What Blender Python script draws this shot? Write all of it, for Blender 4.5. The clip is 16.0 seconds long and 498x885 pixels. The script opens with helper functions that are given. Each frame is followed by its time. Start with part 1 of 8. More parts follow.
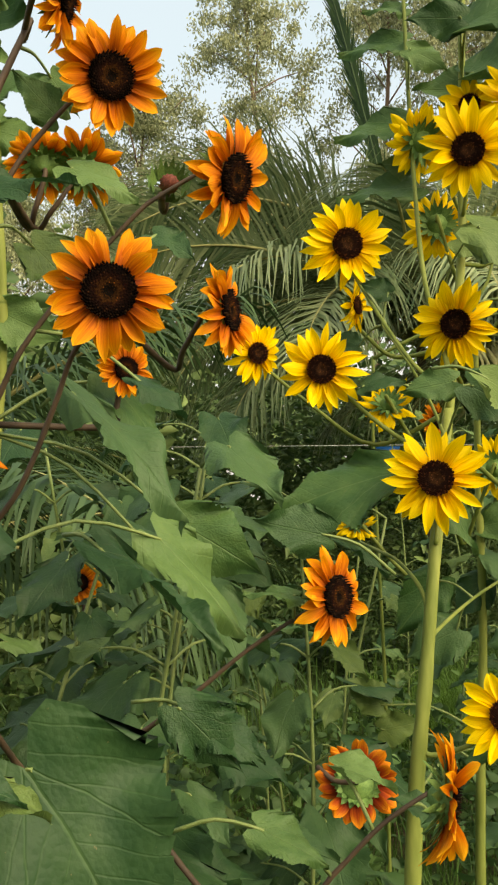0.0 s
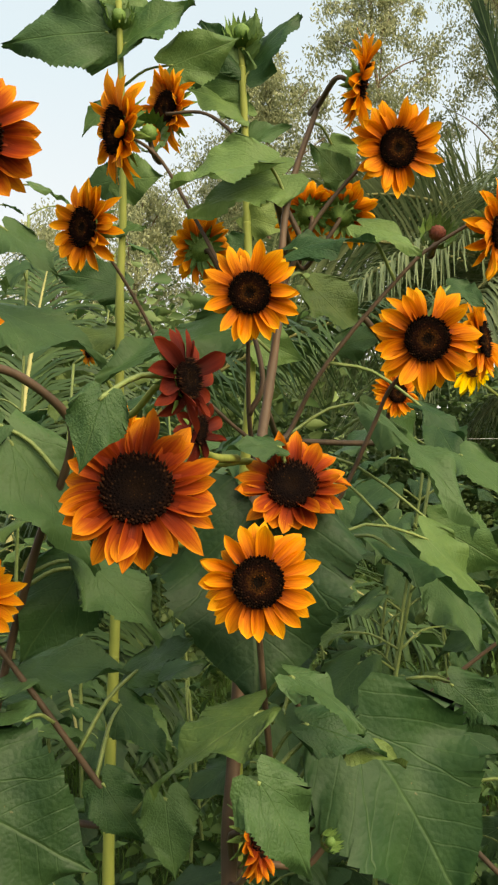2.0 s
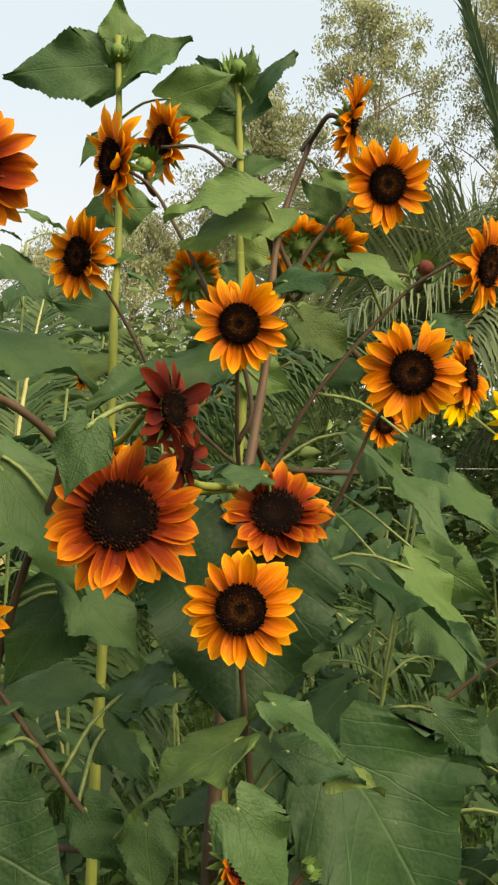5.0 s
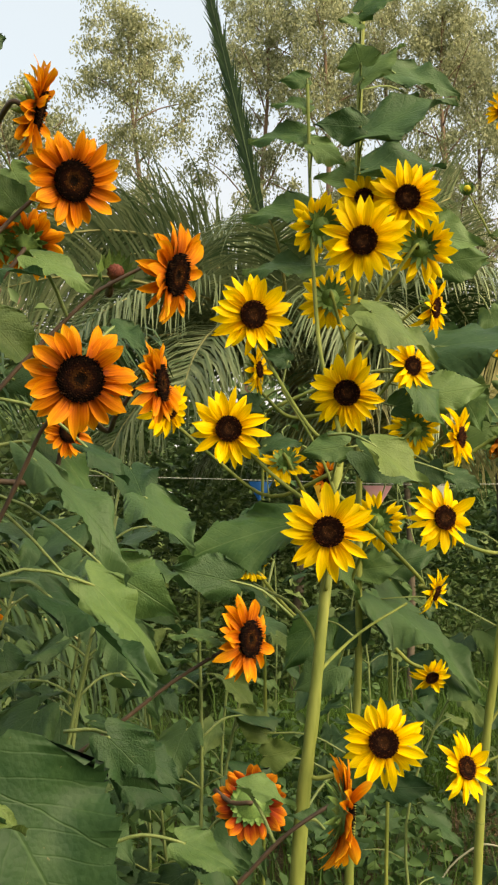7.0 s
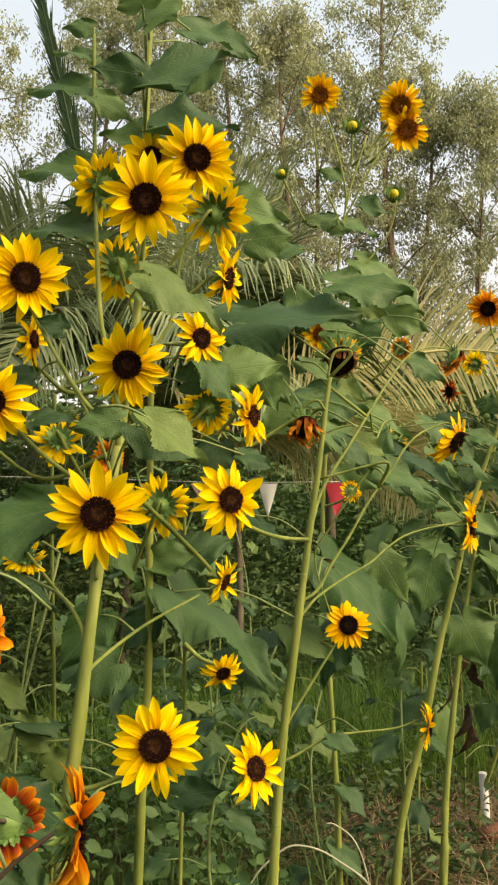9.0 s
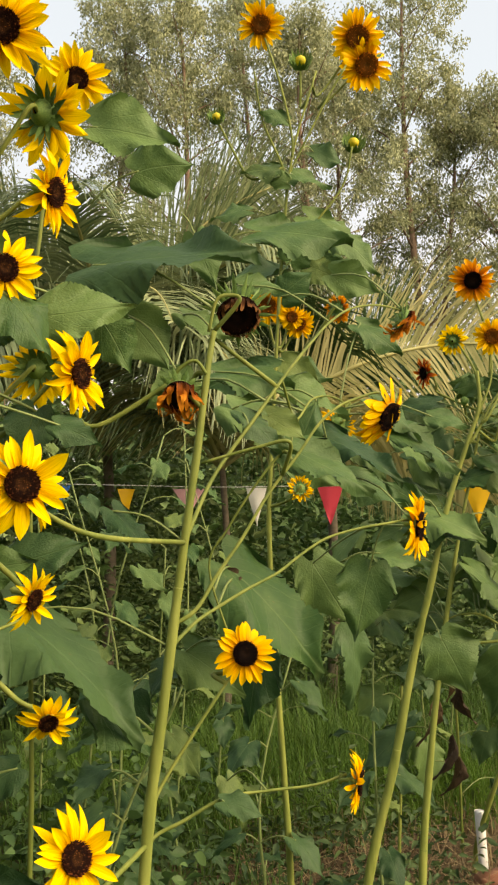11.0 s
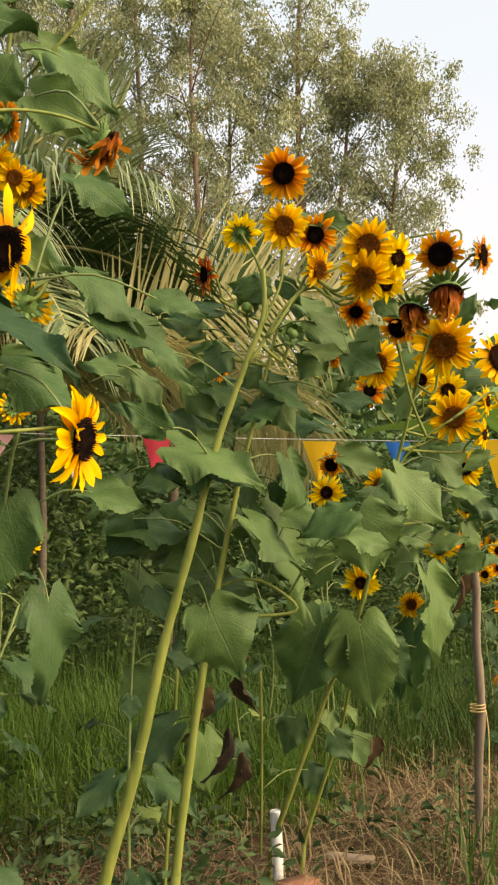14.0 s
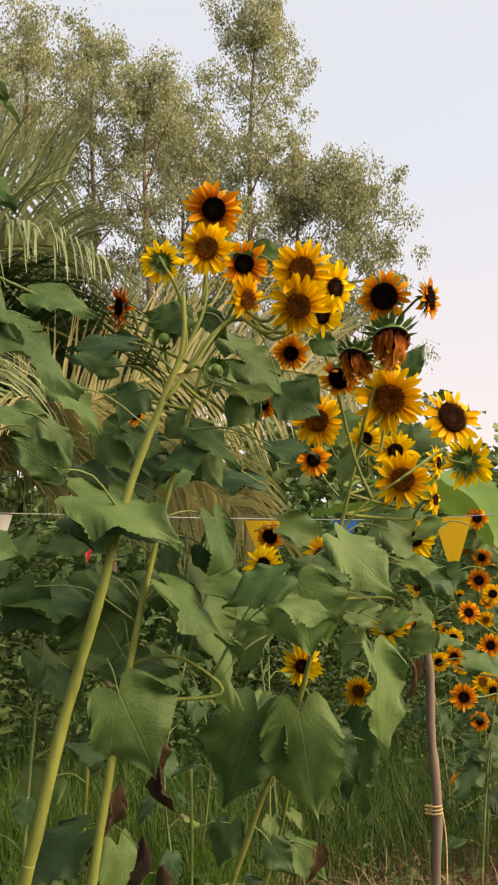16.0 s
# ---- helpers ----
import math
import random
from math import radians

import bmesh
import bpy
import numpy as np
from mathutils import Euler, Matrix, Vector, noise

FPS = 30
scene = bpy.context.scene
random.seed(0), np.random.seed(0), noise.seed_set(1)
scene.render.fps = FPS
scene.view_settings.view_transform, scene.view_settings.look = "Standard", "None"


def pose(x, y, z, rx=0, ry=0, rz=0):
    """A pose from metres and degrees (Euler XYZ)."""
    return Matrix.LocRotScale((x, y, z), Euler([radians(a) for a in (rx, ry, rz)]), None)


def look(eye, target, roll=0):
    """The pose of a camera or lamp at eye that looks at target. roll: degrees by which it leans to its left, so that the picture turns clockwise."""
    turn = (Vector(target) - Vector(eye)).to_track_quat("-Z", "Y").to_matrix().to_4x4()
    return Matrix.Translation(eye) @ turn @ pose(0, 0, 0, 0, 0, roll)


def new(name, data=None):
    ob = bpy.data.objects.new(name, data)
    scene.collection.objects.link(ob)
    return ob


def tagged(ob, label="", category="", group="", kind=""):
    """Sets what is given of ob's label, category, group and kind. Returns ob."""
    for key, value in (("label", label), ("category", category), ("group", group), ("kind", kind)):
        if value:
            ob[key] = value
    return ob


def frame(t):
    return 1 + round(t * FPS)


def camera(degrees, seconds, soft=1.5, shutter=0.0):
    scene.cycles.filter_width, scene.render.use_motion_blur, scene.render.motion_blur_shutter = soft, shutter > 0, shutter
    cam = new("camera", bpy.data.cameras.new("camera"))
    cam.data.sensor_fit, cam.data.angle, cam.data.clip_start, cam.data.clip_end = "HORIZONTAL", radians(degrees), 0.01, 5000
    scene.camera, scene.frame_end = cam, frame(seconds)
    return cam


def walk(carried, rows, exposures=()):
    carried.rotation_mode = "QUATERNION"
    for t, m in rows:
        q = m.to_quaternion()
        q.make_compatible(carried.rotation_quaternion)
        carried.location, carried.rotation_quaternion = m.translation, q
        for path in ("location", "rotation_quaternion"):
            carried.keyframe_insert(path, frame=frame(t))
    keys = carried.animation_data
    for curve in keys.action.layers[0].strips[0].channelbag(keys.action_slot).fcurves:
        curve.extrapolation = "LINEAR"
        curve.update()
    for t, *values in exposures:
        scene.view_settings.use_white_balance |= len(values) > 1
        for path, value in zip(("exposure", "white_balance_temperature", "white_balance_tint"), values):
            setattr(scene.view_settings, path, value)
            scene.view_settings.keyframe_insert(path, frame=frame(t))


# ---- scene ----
cam = camera(28.9, 16.0, 2.3)
PATH = [
    (0, (-0.066, 0.06, 1.39), (-0.144, 2.055, 1.506), -1.4),
    (0.5, (-0.147, -0.041, 1.396), (-0.288, 1.951, 1.488), -1.5),
    (1, (-0.198, -0.095, 1.408), (-0.364, 1.896, 1.492), -1.5),
    (1.5, (-0.222, -0.115, 1.416), (-0.44, 1.872, 1.498), -1.3),
    (2, (-0.244, -0.152, 1.418), (-0.566, 1.82, 1.516), -1.2),
    (2.5, (-0.257, -0.168, 1.418), (-0.656, 1.788, 1.523), -0.9),
    (3, (-0.259, -0.166, 1.418), (-0.707, 1.78, 1.527), -0.7),
    (3.2, (-0.259, -0.169, 1.419), (-0.717, 1.774, 1.538), -0.6),
    (5.3, (-0.225, -0.166, 1.42), (-0.477, 1.812, 1.572), -0.4),
    (5.5, (-0.22, -0.161, 1.417), (-0.425, 1.823, 1.564), -0.5),
    (6, (-0.198, -0.142, 1.42), (-0.266, 1.852, 1.559), -0.3),
    (6.5, (-0.173, -0.133, 1.426), (-0.106, 1.86, 1.583), 0.3),
    (7, (-0.145, -0.107, 1.428), (0.056, 1.876, 1.594), 0.2),
    (7.5, (-0.146, -0.105, 1.431), (0.15, 1.865, 1.608), 0.1),
    (8, (-0.152, -0.108, 1.432), (0.211, 1.851, 1.612), -0.0),
    (8.5, (-0.118, -0.067, 1.413), (0.313, 1.879, 1.571), -0.3),
    (9, (-0.006, 0.026, 1.392), (0.512, 1.95, 1.567), -0.4),
    (9.2, (0.056, 0.075, 1.388), (0.582, 1.995, 1.576), -0.4),
    (11.3, (0.453, 0.524, 1.37), (0.905, 2.462, 1.568), -0.8),
    (11.5, (0.498, 0.595, 1.378), (0.975, 2.528, 1.571), -0.7),
    (12, (0.548, 0.639, 1.381), (1.117, 2.548, 1.553), -0.6),
    (12.5, (0.592, 0.661, 1.366), (1.247, 2.544, 1.514), -0.3),
    (13, (0.698, 0.744, 1.356), (1.411, 2.608, 1.497), 0.4),
    (13.5, (0.847, 0.88, 1.321), (1.527, 2.756, 1.447), 1.1),
    (14, (0.934, 0.966, 1.306), (1.61, 2.844, 1.441), 1.0),
    (14.5, (0.969, 1.008, 1.311), (1.663, 2.873, 1.511), 0.8),
    (15, (1.04, 1.101, 1.285), (1.73, 2.955, 1.579), 0.9),
    (15.5, (1.101, 1.191, 1.262), (1.813, 3.023, 1.633), 0.7),
    (16, (1.11, 1.23, 1.235), (1.864, 3.052, 1.57), 0.9),
]
walk(cam, [(t, look(eye, target, roll)) for t, eye, target, roll in PATH], exposures=((0, 0.47, 7150, 4), (3, 0.42, 7250, 5), (8.5, 0.5, 7350, 10), (11.5, 0.53, 7600, 12), (13.5, 0.6, 7550, 13), (15, 0.46, 7500, 15), (16, 0.37, 7500, 18)))

# ---- light ----
world = bpy.data.worlds.new("evening_sky")
scene.world = world
world.use_nodes = True
wn, wl = world.node_tree.nodes, world.node_tree.links
sky = wn.new("ShaderNodeTexSky")
sky.sky_type, sky.sun_disc = "NISHITA", False
sky.sun_elevation, sky.sun_rotation = radians(36), radians(132)
sky.air_density, sky.dust_density, sky.ozone_density = 1.0, 2.5, 1.0
haze = wn.new("ShaderNodeMix")
haze.data_type = "RGBA"
haze.inputs["Factor"].default_value = 0.6
veil = wn.new("ShaderNodeValToRGB")
veil.color_ramp.elements[0].position, veil.color_ramp.elements[0].color = 0.1, (0.96, 0.87, 0.86, 1)
veil.color_ramp.elements[1].position, veil.color_ramp.elements[1].color = 0.42, (0.77, 0.87, 0.97, 1)
height = wn.new("ShaderNodeSeparateXYZ")
wl.new(wn.new("ShaderNodeTexCoord").outputs["Generated"], height.inputs[0])
wl.new(height.outputs["Z"], veil.inputs[0])
gain = wn.new("ShaderNodeVectorMath")
gain.operation = "SCALE"
gain.inputs["Scale"].default_value = 10.0
wl.new(veil.outputs["Color"], gain.inputs[0])
wl.new(gain.outputs[0], haze.inputs["B"])
wl.new(sky.outputs["Color"], haze.inputs["A"])
wl.new(haze.outputs["Result"], wn["Background"].inputs["Color"])
wn["Background"].inputs["Strength"].default_value = 0.108
sun = new("sun", bpy.data.lights.new("sun", "SUN"))
sun.data.energy, sun.data.angle, sun.data.color = 4.7, radians(60), (1.0, 0.85, 0.6)
sun.matrix_world = look((4.4, -3.95, 4.4), (0, 0, 0))


# ---- materials ----
def material(name, rough=0.6, spec=0.3):
    m = bpy.data.materials.new(name)
    m.use_nodes = True
    b = m.node_tree.nodes["Principled BSDF"]
    b.inputs["Roughness"].default_value = rough
    b.inputs["Specular IOR Level"].default_value = spec
    return m, m.node_tree.nodes, m.node_tree.links, b


def ramp(nodes, stops):
    r = nodes.new("ShaderNodeValToRGB")
    while len(r.color_ramp.elements) < len(stops):
        r.color_ramp.elements.new(0.5)
    for e, (p, c) in zip(r.color_ramp.elements, stops):
        e.position, e.color = p, (*c, 1)
    return r


def math_node(nodes, links, op, a, b):
    n = nodes.new("ShaderNodeMath")
    n.operation = op
    for i, v in enumerate((a, b)):
        if isinstance(v, (int, float)):
            n.inputs[i].default_value = v
        else:
            links.new(v, n.inputs[i])
    return n.outputs[0]


def mixed(nodes, links, kind, factor, a, b):
    n = nodes.new("ShaderNodeMix")
    n.data_type, n.blend_type = "RGBA", kind
    for key, v in (("Factor", factor), ("A", a), ("B", b)):
        if isinstance(v, tuple):
            n.inputs[key].default_value = (*v, 1)
        elif isinstance(v, (int, float)):
            n.inputs[key].default_value = v
        else:
            links.new(v, n.inputs[key])
    return n.outputs["Result"]


def noise_node(nodes, links, scale, detail=3.0, vector=None):
    n = nodes.new("ShaderNodeTexNoise")
    n.inputs["Scale"].default_value, n.inputs["Detail"].default_value = scale, detail
    if vector is not None:
        links.new(vector, n.inputs["Vector"])
    return n.outputs["Fac"]


def stretch(nodes, links, vector, scale):
    n = nodes.new("ShaderNodeMapping")
    links.new(vector, n.inputs["Vector"])
    n.inputs["Scale"].default_value = scale
    return n.outputs["Vector"]


def bumped(nodes, links, shader, height, strength, distance=0.002):
    n = nodes.new("ShaderNodeBump")
    n.inputs["Strength"].default_value, n.inputs["Distance"].default_value = strength, distance
    links.new(height, n.inputs["Height"])
    links.new(n.outputs["Normal"], shader.inputs["Normal"])


def see_through(m, nodes, links, shader, colour, share):
    """Thin leaf: part of the light comes through."""
    t = nodes.new("ShaderNodeBsdfTranslucent")
    mix = nodes.new("ShaderNodeMixShader")
    mix.inputs[0].default_value = share
    links.new(colour, t.inputs["Color"])
    links.new(shader.outputs[0], mix.inputs[1])
    links.new(t.outputs[0], mix.inputs[2])
    links.new(mix.outputs[0], nodes["Material Output"].inputs["Surface"])


def petal_material(name, stops, streak=0.4, edge=0.7):
    m, n, l, b = material(name, 0.6, 0.1)
    uv = n.new("ShaderNodeTexCoord").outputs["UV"]
    sep = n.new("ShaderNodeSeparateXYZ")
    l.new(uv, sep.inputs[0])
    info = n.new("ShaderNodeObjectInfo")
    wob = math_node(n, l, "MULTIPLY", noise_node(n, l, 1.0, 4, stretch(n, l, uv, (9, 1.2, 1))), streak)
    along = math_node(n, l, "ADD", sep.outputs["Y"], math_node(n, l, "MULTIPLY", info.outputs["Random"], 0.2))
    rim = math_node(n, l, "ABSOLUTE", math_node(n, l, "SUBTRACT", math_node(n, l, "FRACT", sep.outputs["X"], 0), 0.5), 0)
    along = math_node(n, l, "ADD", along, math_node(n, l, "MULTIPLY", math_node(n, l, "POWER", rim, 2.0), edge))
    along = math_node(n, l, "ADD", along, math_node(n, l, "SUBTRACT", wob, 0.16 + streak / 2))
    r = ramp(n, stops)
    l.new(along, r.inputs[0])
    fine = noise_node(n, l, 1.0, 5, stretch(n, l, uv, (15, 1.4, 1)))
    shade = ramp(n, [(0.3, (0.62, 0.54, 0.5)), (0.68, (1.08, 1.08, 1.05))])
    l.new(fine, shade.inputs[0])
    col = mixed(n, l, "MULTIPLY", 0.8, r.outputs[0], shade.outputs[0])
    l.new(col, b.inputs["Base Color"])
    bumped(n, l, b, fine, 0.4, 0.001)
    see_through(m, n, l, b, col, 0.3)
    return m


def leaf_material(name, dark, light, vein, glaze=0.55):
    m, n, l, b = material(name, glaze, 0.3)
    uv = n.new("ShaderNodeTexCoord").outputs["UV"]
    warp = n.new("ShaderNodeVectorMath")
    warp.operation = "ADD"
    shift = n.new("ShaderNodeTexNoise")
    shift.inputs["Scale"].default_value = 3.0
    l.new(uv, shift.inputs["Vector"])
    small = n.new("ShaderNodeVectorMath")
    small.operation = "SCALE"
    small.inputs["Scale"].default_value = 0.06
    l.new(shift.outputs["Color"], small.inputs[0])
    l.new(uv, warp.inputs[0])
    l.new(small.outputs[0], warp.inputs[1])
    sep = n.new("ShaderNodeSeparateXYZ")
    l.new(warp.outputs[0], sep.inputs[0])
    side = math_node(n, l, "ABSOLUTE", math_node(n, l, "SUBTRACT", sep.outputs["X"], 0.53), 0)

    def line(value, width):
        near = n.new("ShaderNodeMapRange")
        near.inputs["From Min"].default_value, near.inputs["From Max"].default_value = 0.0, width
        near.inputs["To Min"].default_value, near.inputs["To Max"].default_value = 1.0, 0.0
        l.new(math_node(n, l, "ABSOLUTE", value, 0), near.inputs["Value"])
        return near.outputs[0]

    mid = line(side, 0.014)
    nerve = line(math_node(n, l, "SUBTRACT", math_node(n, l, "MULTIPLY", sep.outputs["Y"], 0.62), side), 0.009)
    slant = math_node(n, l, "SUBTRACT", sep.outputs["Y"], math_node(n, l, "MULTIPLY", side, 0.85))
    wave = math_node(n, l, "SUBTRACT", math_node(n, l, "FRACT", math_node(n, l, "MULTIPLY", slant, 7.0), 0), 0.5)
    rib = line(wave, 0.06)
    veins = math_node(n, l, "MAXIMUM", math_node(n, l, "MAXIMUM", mid, math_node(n, l, "MULTIPLY", nerve, 0.7)), math_node(n, l, "MULTIPLY", rib, 0.35))
    info = n.new("ShaderNodeObjectInfo")
    blot, fine = noise_node(n, l, 4.0, 6, uv), noise_node(n, l, 24.0, 5, uv)
    tone = math_node(n, l, "ADD", math_node(n, l, "MULTIPLY", blot, 0.75), math_node(n, l, "MULTIPLY", info.outputs["Random"], 0.62))
    tone = math_node(n, l, "ADD", tone, math_node(n, l, "MULTIPLY", fine, 0.25))
    r = ramp(n, [(0.35, dark), (0.95, light)])
    l.new(math_node(n, l, "SUBTRACT", tone, 0.14), r.inputs[0])
    speck = noise_node(n, l, 36.0, 2, uv)
    spots = math_node(n, l, "GREATER_THAN", math_node(n, l, "MULTIPLY", speck, math_node(n, l, "ADD", 0.72, math_node(n, l, "MULTIPLY", blot, 0.5))), 0.735)
    col = mixed(n, l, "MIX", math_node(n, l, "MULTIPLY", veins, 0.38), r.outputs[0], vein)
    col = mixed(n, l, "MIX", math_node(n, l, "MULTIPLY", spots, 0.6), col, (0.17, 0.14, 0.06))
    l.new(col, b.inputs["Base Color"])
    cells = n.new("ShaderNodeTexVoronoi")
    cells.inputs["Scale"].default_value = 34.0
    l.new(uv, cells.inputs["Vector"])
    relief = math_node(n, l, "SUBTRACT", math_node(n, l, "MULTIPLY", fine, 0.5), math_node(n, l, "MULTIPLY", veins, 0.6))
    relief = math_node(n, l, "SUBTRACT", relief, math_node(n, l, "MULTIPLY", cells.outputs["Distance"], 0.35))
    bumped(n, l, b, relief, 0.6, 0.0025)
    see_through(m, n, l, b, col, 0.22)
    return m


def plain(name, dark, light, scale=20.0, rough=0.7, bump=0.3, axis=(1, 1, 1), through_share=0.0):
    m, n, l, b = material(name, rough, 0.3)
    co = n.new("ShaderNodeTexCoord").outputs["Object"]
    v = stretch(n, l, co, axis)
    big, small = noise_node(n, l, scale * 0.2, 3, v), noise_node(n, l, scale, 5, v)
    rnd = n.new("ShaderNodeNewGeometry").outputs["Random Per Island"]
    t = math_node(n, l, "ADD", math_node(n, l, "MULTIPLY", big, 0.5), math_node(n, l, "MULTIPLY", small, 0.5))
    t = math_node(n, l, "ADD", t, math_node(n, l, "MULTIPLY", math_node(n, l, "SUBTRACT", rnd, 0.5), 0.35))
    r = ramp(n, [(0.3, dark), (0.7, light)])
    l.new(t, r.inputs[0])
    l.new(r.outputs[0], b.inputs["Base Color"])
    bumped(n, l, b, small, bump, 0.004)
    if through_share:
        see_through(m, n, l, b, r.outputs[0], through_share)
    return m


def disc_material(name, stops):
    m, n, l, b = material(name, 0.85, 0.02)
    co = n.new("ShaderNodeTexCoord").outputs["Object"]
    length = n.new("ShaderNodeVectorMath")
    length.operation = "LENGTH"
    l.new(co, length.inputs[0])
    fine = noise_node(n, l, 26.0, 3, co)
    t = math_node(n, l, "ADD", length.outputs["Value"], math_node(n, l, "MULTIPLY", math_node(n, l, "SUBTRACT", fine, 0.5), 0.25))
    r = ramp(n, stops)
    l.new(t, r.inputs[0])
    each = n.new("ShaderNodeNewGeometry").outputs["Random Per Island"]
    pollen = ramp(n, [(0.55, (0.55, 0.5, 0.5)), (0.8, (1.4, 1.3, 1.1)), (0.97, (4.5, 3.4, 2.0))])
    l.new(each, pollen.inputs[0])
    col = mixed(n, l, "MULTIPLY", 0.85, r.outputs[0], pollen.outputs[0])
    l.new(col, b.inputs["Base Color"])
    bumped(n, l, b, fine, 0.6, 0.002)
    return m


PETALS = {
    "O": petal_material("orange_petal", [(0.0, (0.22, 0.035, 0.004)), (0.3, (0.5, 0.115, 0.005)), (0.65, (0.74, 0.235, 0.008)), (1.0, (0.9, 0.42, 0.014))], 0.7, 0.9),
    "R": petal_material("rust_petal", [(0.0, (0.1, 0.012, 0.005)), (0.35, (0.24, 0.028, 0.006)), (0.62, (0.4, 0.07, 0.008)), (0.95, (0.78, 0.27, 0.014))], 0.6, 1.2),
    "D": petal_material("dark_red_petal", [(0.0, (0.03, 0.005, 0.004)), (0.5, (0.09, 0.011, 0.007)), (1.0, (0.2, 0.028, 0.01))]),
    "Y": petal_material("yellow_petal", [(0.0, (0.8, 0.4, 0.004)), (0.3, (0.96, 0.62, 0.006)), (0.95, (1.0, 0.74, 0.012))], 0.2),
    "G": petal_material("golden_petal", [(0.0, (0.72, 0.28, 0.004)), (0.35, (0.93, 0.49, 0.005)), (0.95, (1.0, 0.66, 0.01))], 0.25),
    "O2": petal_material("amber_petal", [(0.0, (0.38, 0.05, 0.004)), (0.4, (0.78, 0.24, 0.005)), (0.95, (0.95, 0.47, 0.008))]),
    "W": petal_material("withered_petal", [(0.0, (0.09, 0.025, 0.01)), (0.4, (0.4, 0.11, 0.012)), (0.95, (0.7, 0.27, 0.02))]),
    "W2": petal_material("dried_red_petal", [(0.0, (0.16, 0.04, 0.01)), (0.4, (0.45, 0.12, 0.016)), (0.95, (0.72, 0.3, 0.03))]),
}
PETALS["GD"] = PETALS["GH"] = PETALS["G"]
PETALS["W3"] = petal_material("shrivelled_petal", [(0.0, (0.03, 0.014, 0.008)), (0.5, (0.12, 0.045, 0.015)), (0.95, (0.34, 0.15, 0.05))])
PETALS["O3"], PETALS["R2"], PETALS["G2"], PETALS["N"] = PETALS["O2"], PETALS["R"], PETALS["G"], PETALS["R"]
D_BLACK = disc_material("black_disc", [(0.0, (0.014, 0.008, 0.005)), (0.3, (0.006, 0.004, 0.004)), (0.42, (0.016, 0.008, 0.006))])
D_RING = disc_material("ringed_disc", [(0.0, (0.012, 0.006, 0.004)), (0.1, (0.005, 0.004, 0.003)), (0.18, (0.05, 0.02, 0.006)), (0.24, (0.016, 0.006, 0.004)), (0.36, (0.008, 0.005, 0.004))])
D_BROWN = disc_material("brown_disc", [(0.0, (0.03, 0.014, 0.007)), (0.14, (0.045, 0.02, 0.009)), (0.2, (0.012, 0.006, 0.005)), (0.4, (0.04, 0.015, 0.008))])
D_GOLD = disc_material("golden_disc", [(0.0, (0.1, 0.05, 0.01)), (0.2, (0.14, 0.05, 0.009)), (0.4, (0.24, 0.085, 0.01))])
DISCS = {"O": D_RING, "R": D_BLACK, "D": D_BLACK, "Y": D_BROWN, "G": D_GOLD, "O2": D_BLACK, "O3": D_BLACK, "W": D_BLACK, "W2": D_BLACK, "W3": D_BLACK, "R2": D_BLACK, "G2": D_BROWN, "GD": D_BLACK, "GH": D_BLACK, "N": D_BLACK}
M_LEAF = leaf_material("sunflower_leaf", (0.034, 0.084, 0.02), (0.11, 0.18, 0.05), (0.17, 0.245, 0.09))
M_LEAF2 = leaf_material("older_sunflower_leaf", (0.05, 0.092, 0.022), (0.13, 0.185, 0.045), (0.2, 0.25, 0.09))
# Two darker copies of the leaf, with the shade of the row in their colour.
M_LEAF3 = leaf_material("shaded_leaf", (0.018, 0.053, 0.015), (0.058, 0.112, 0.036), (0.1, 0.165, 0.06))
M_LEAF4 = leaf_material("deep_shade_leaf", (0.011, 0.034, 0.01), (0.04, 0.082, 0.026), (0.08, 0.13, 0.045))
M_STEM = plain("green_stem", (0.085, 0.12, 0.018), (0.28, 0.3, 0.068), 45, 0.65, 0.6, (1, 1, 0.25))
M_PURPLE = plain("purple_stem", (0.042, 0.028, 0.018), (0.13, 0.08, 0.048), 60, 0.6, 0.3, (1, 1, 0.2))
M_PETIOLE = plain("petiole", (0.12, 0.17, 0.05), (0.26, 0.3, 0.11), 50, 0.55, 0.2)
M_CALYX = plain("green_bract", (0.05, 0.11, 0.025), (0.17, 0.27, 0.07), 30, 0.6, 0.2)


# ---- building tools ----
def finish(name, bm, mat, parent=None, m=None, label=""):
    me = bpy.data.meshes.new(name)
    bm.to_mesh(me)
    bm.free()
    me.materials.append(mat)
    for p in me.polygons:
        p.use_smooth = True
    return place(name, me, parent, m, label)


def place(name, me, parent=None, m=None, label=""):
    ob = new(name, me)
    if parent is not None:
        ob.parent = parent
    if m is not None:
        ob.matrix_basis = m
    if label:
        ob["label"] = label
    return ob


def part(name, bm, mat, parent, label=""):
    return finish(name, bm, mat, parent, None, label)


def from_arrays(name, verts, faces, mat, uvs=None):
    me = bpy.data.meshes.new(name)
    me.from_pydata(verts, [], faces)
    me.materials.append(mat)
    if uvs is not None:
        layer = me.uv_layers.new(name="UVMap")
        flat = np.array([uvs[v.vertex_index] for v in me.loops], dtype=np.float32)
        layer.data.foreach_set("uv", flat.ravel())
    for p in me.polygons:
        p.use_smooth = True
    me.update()
    return me


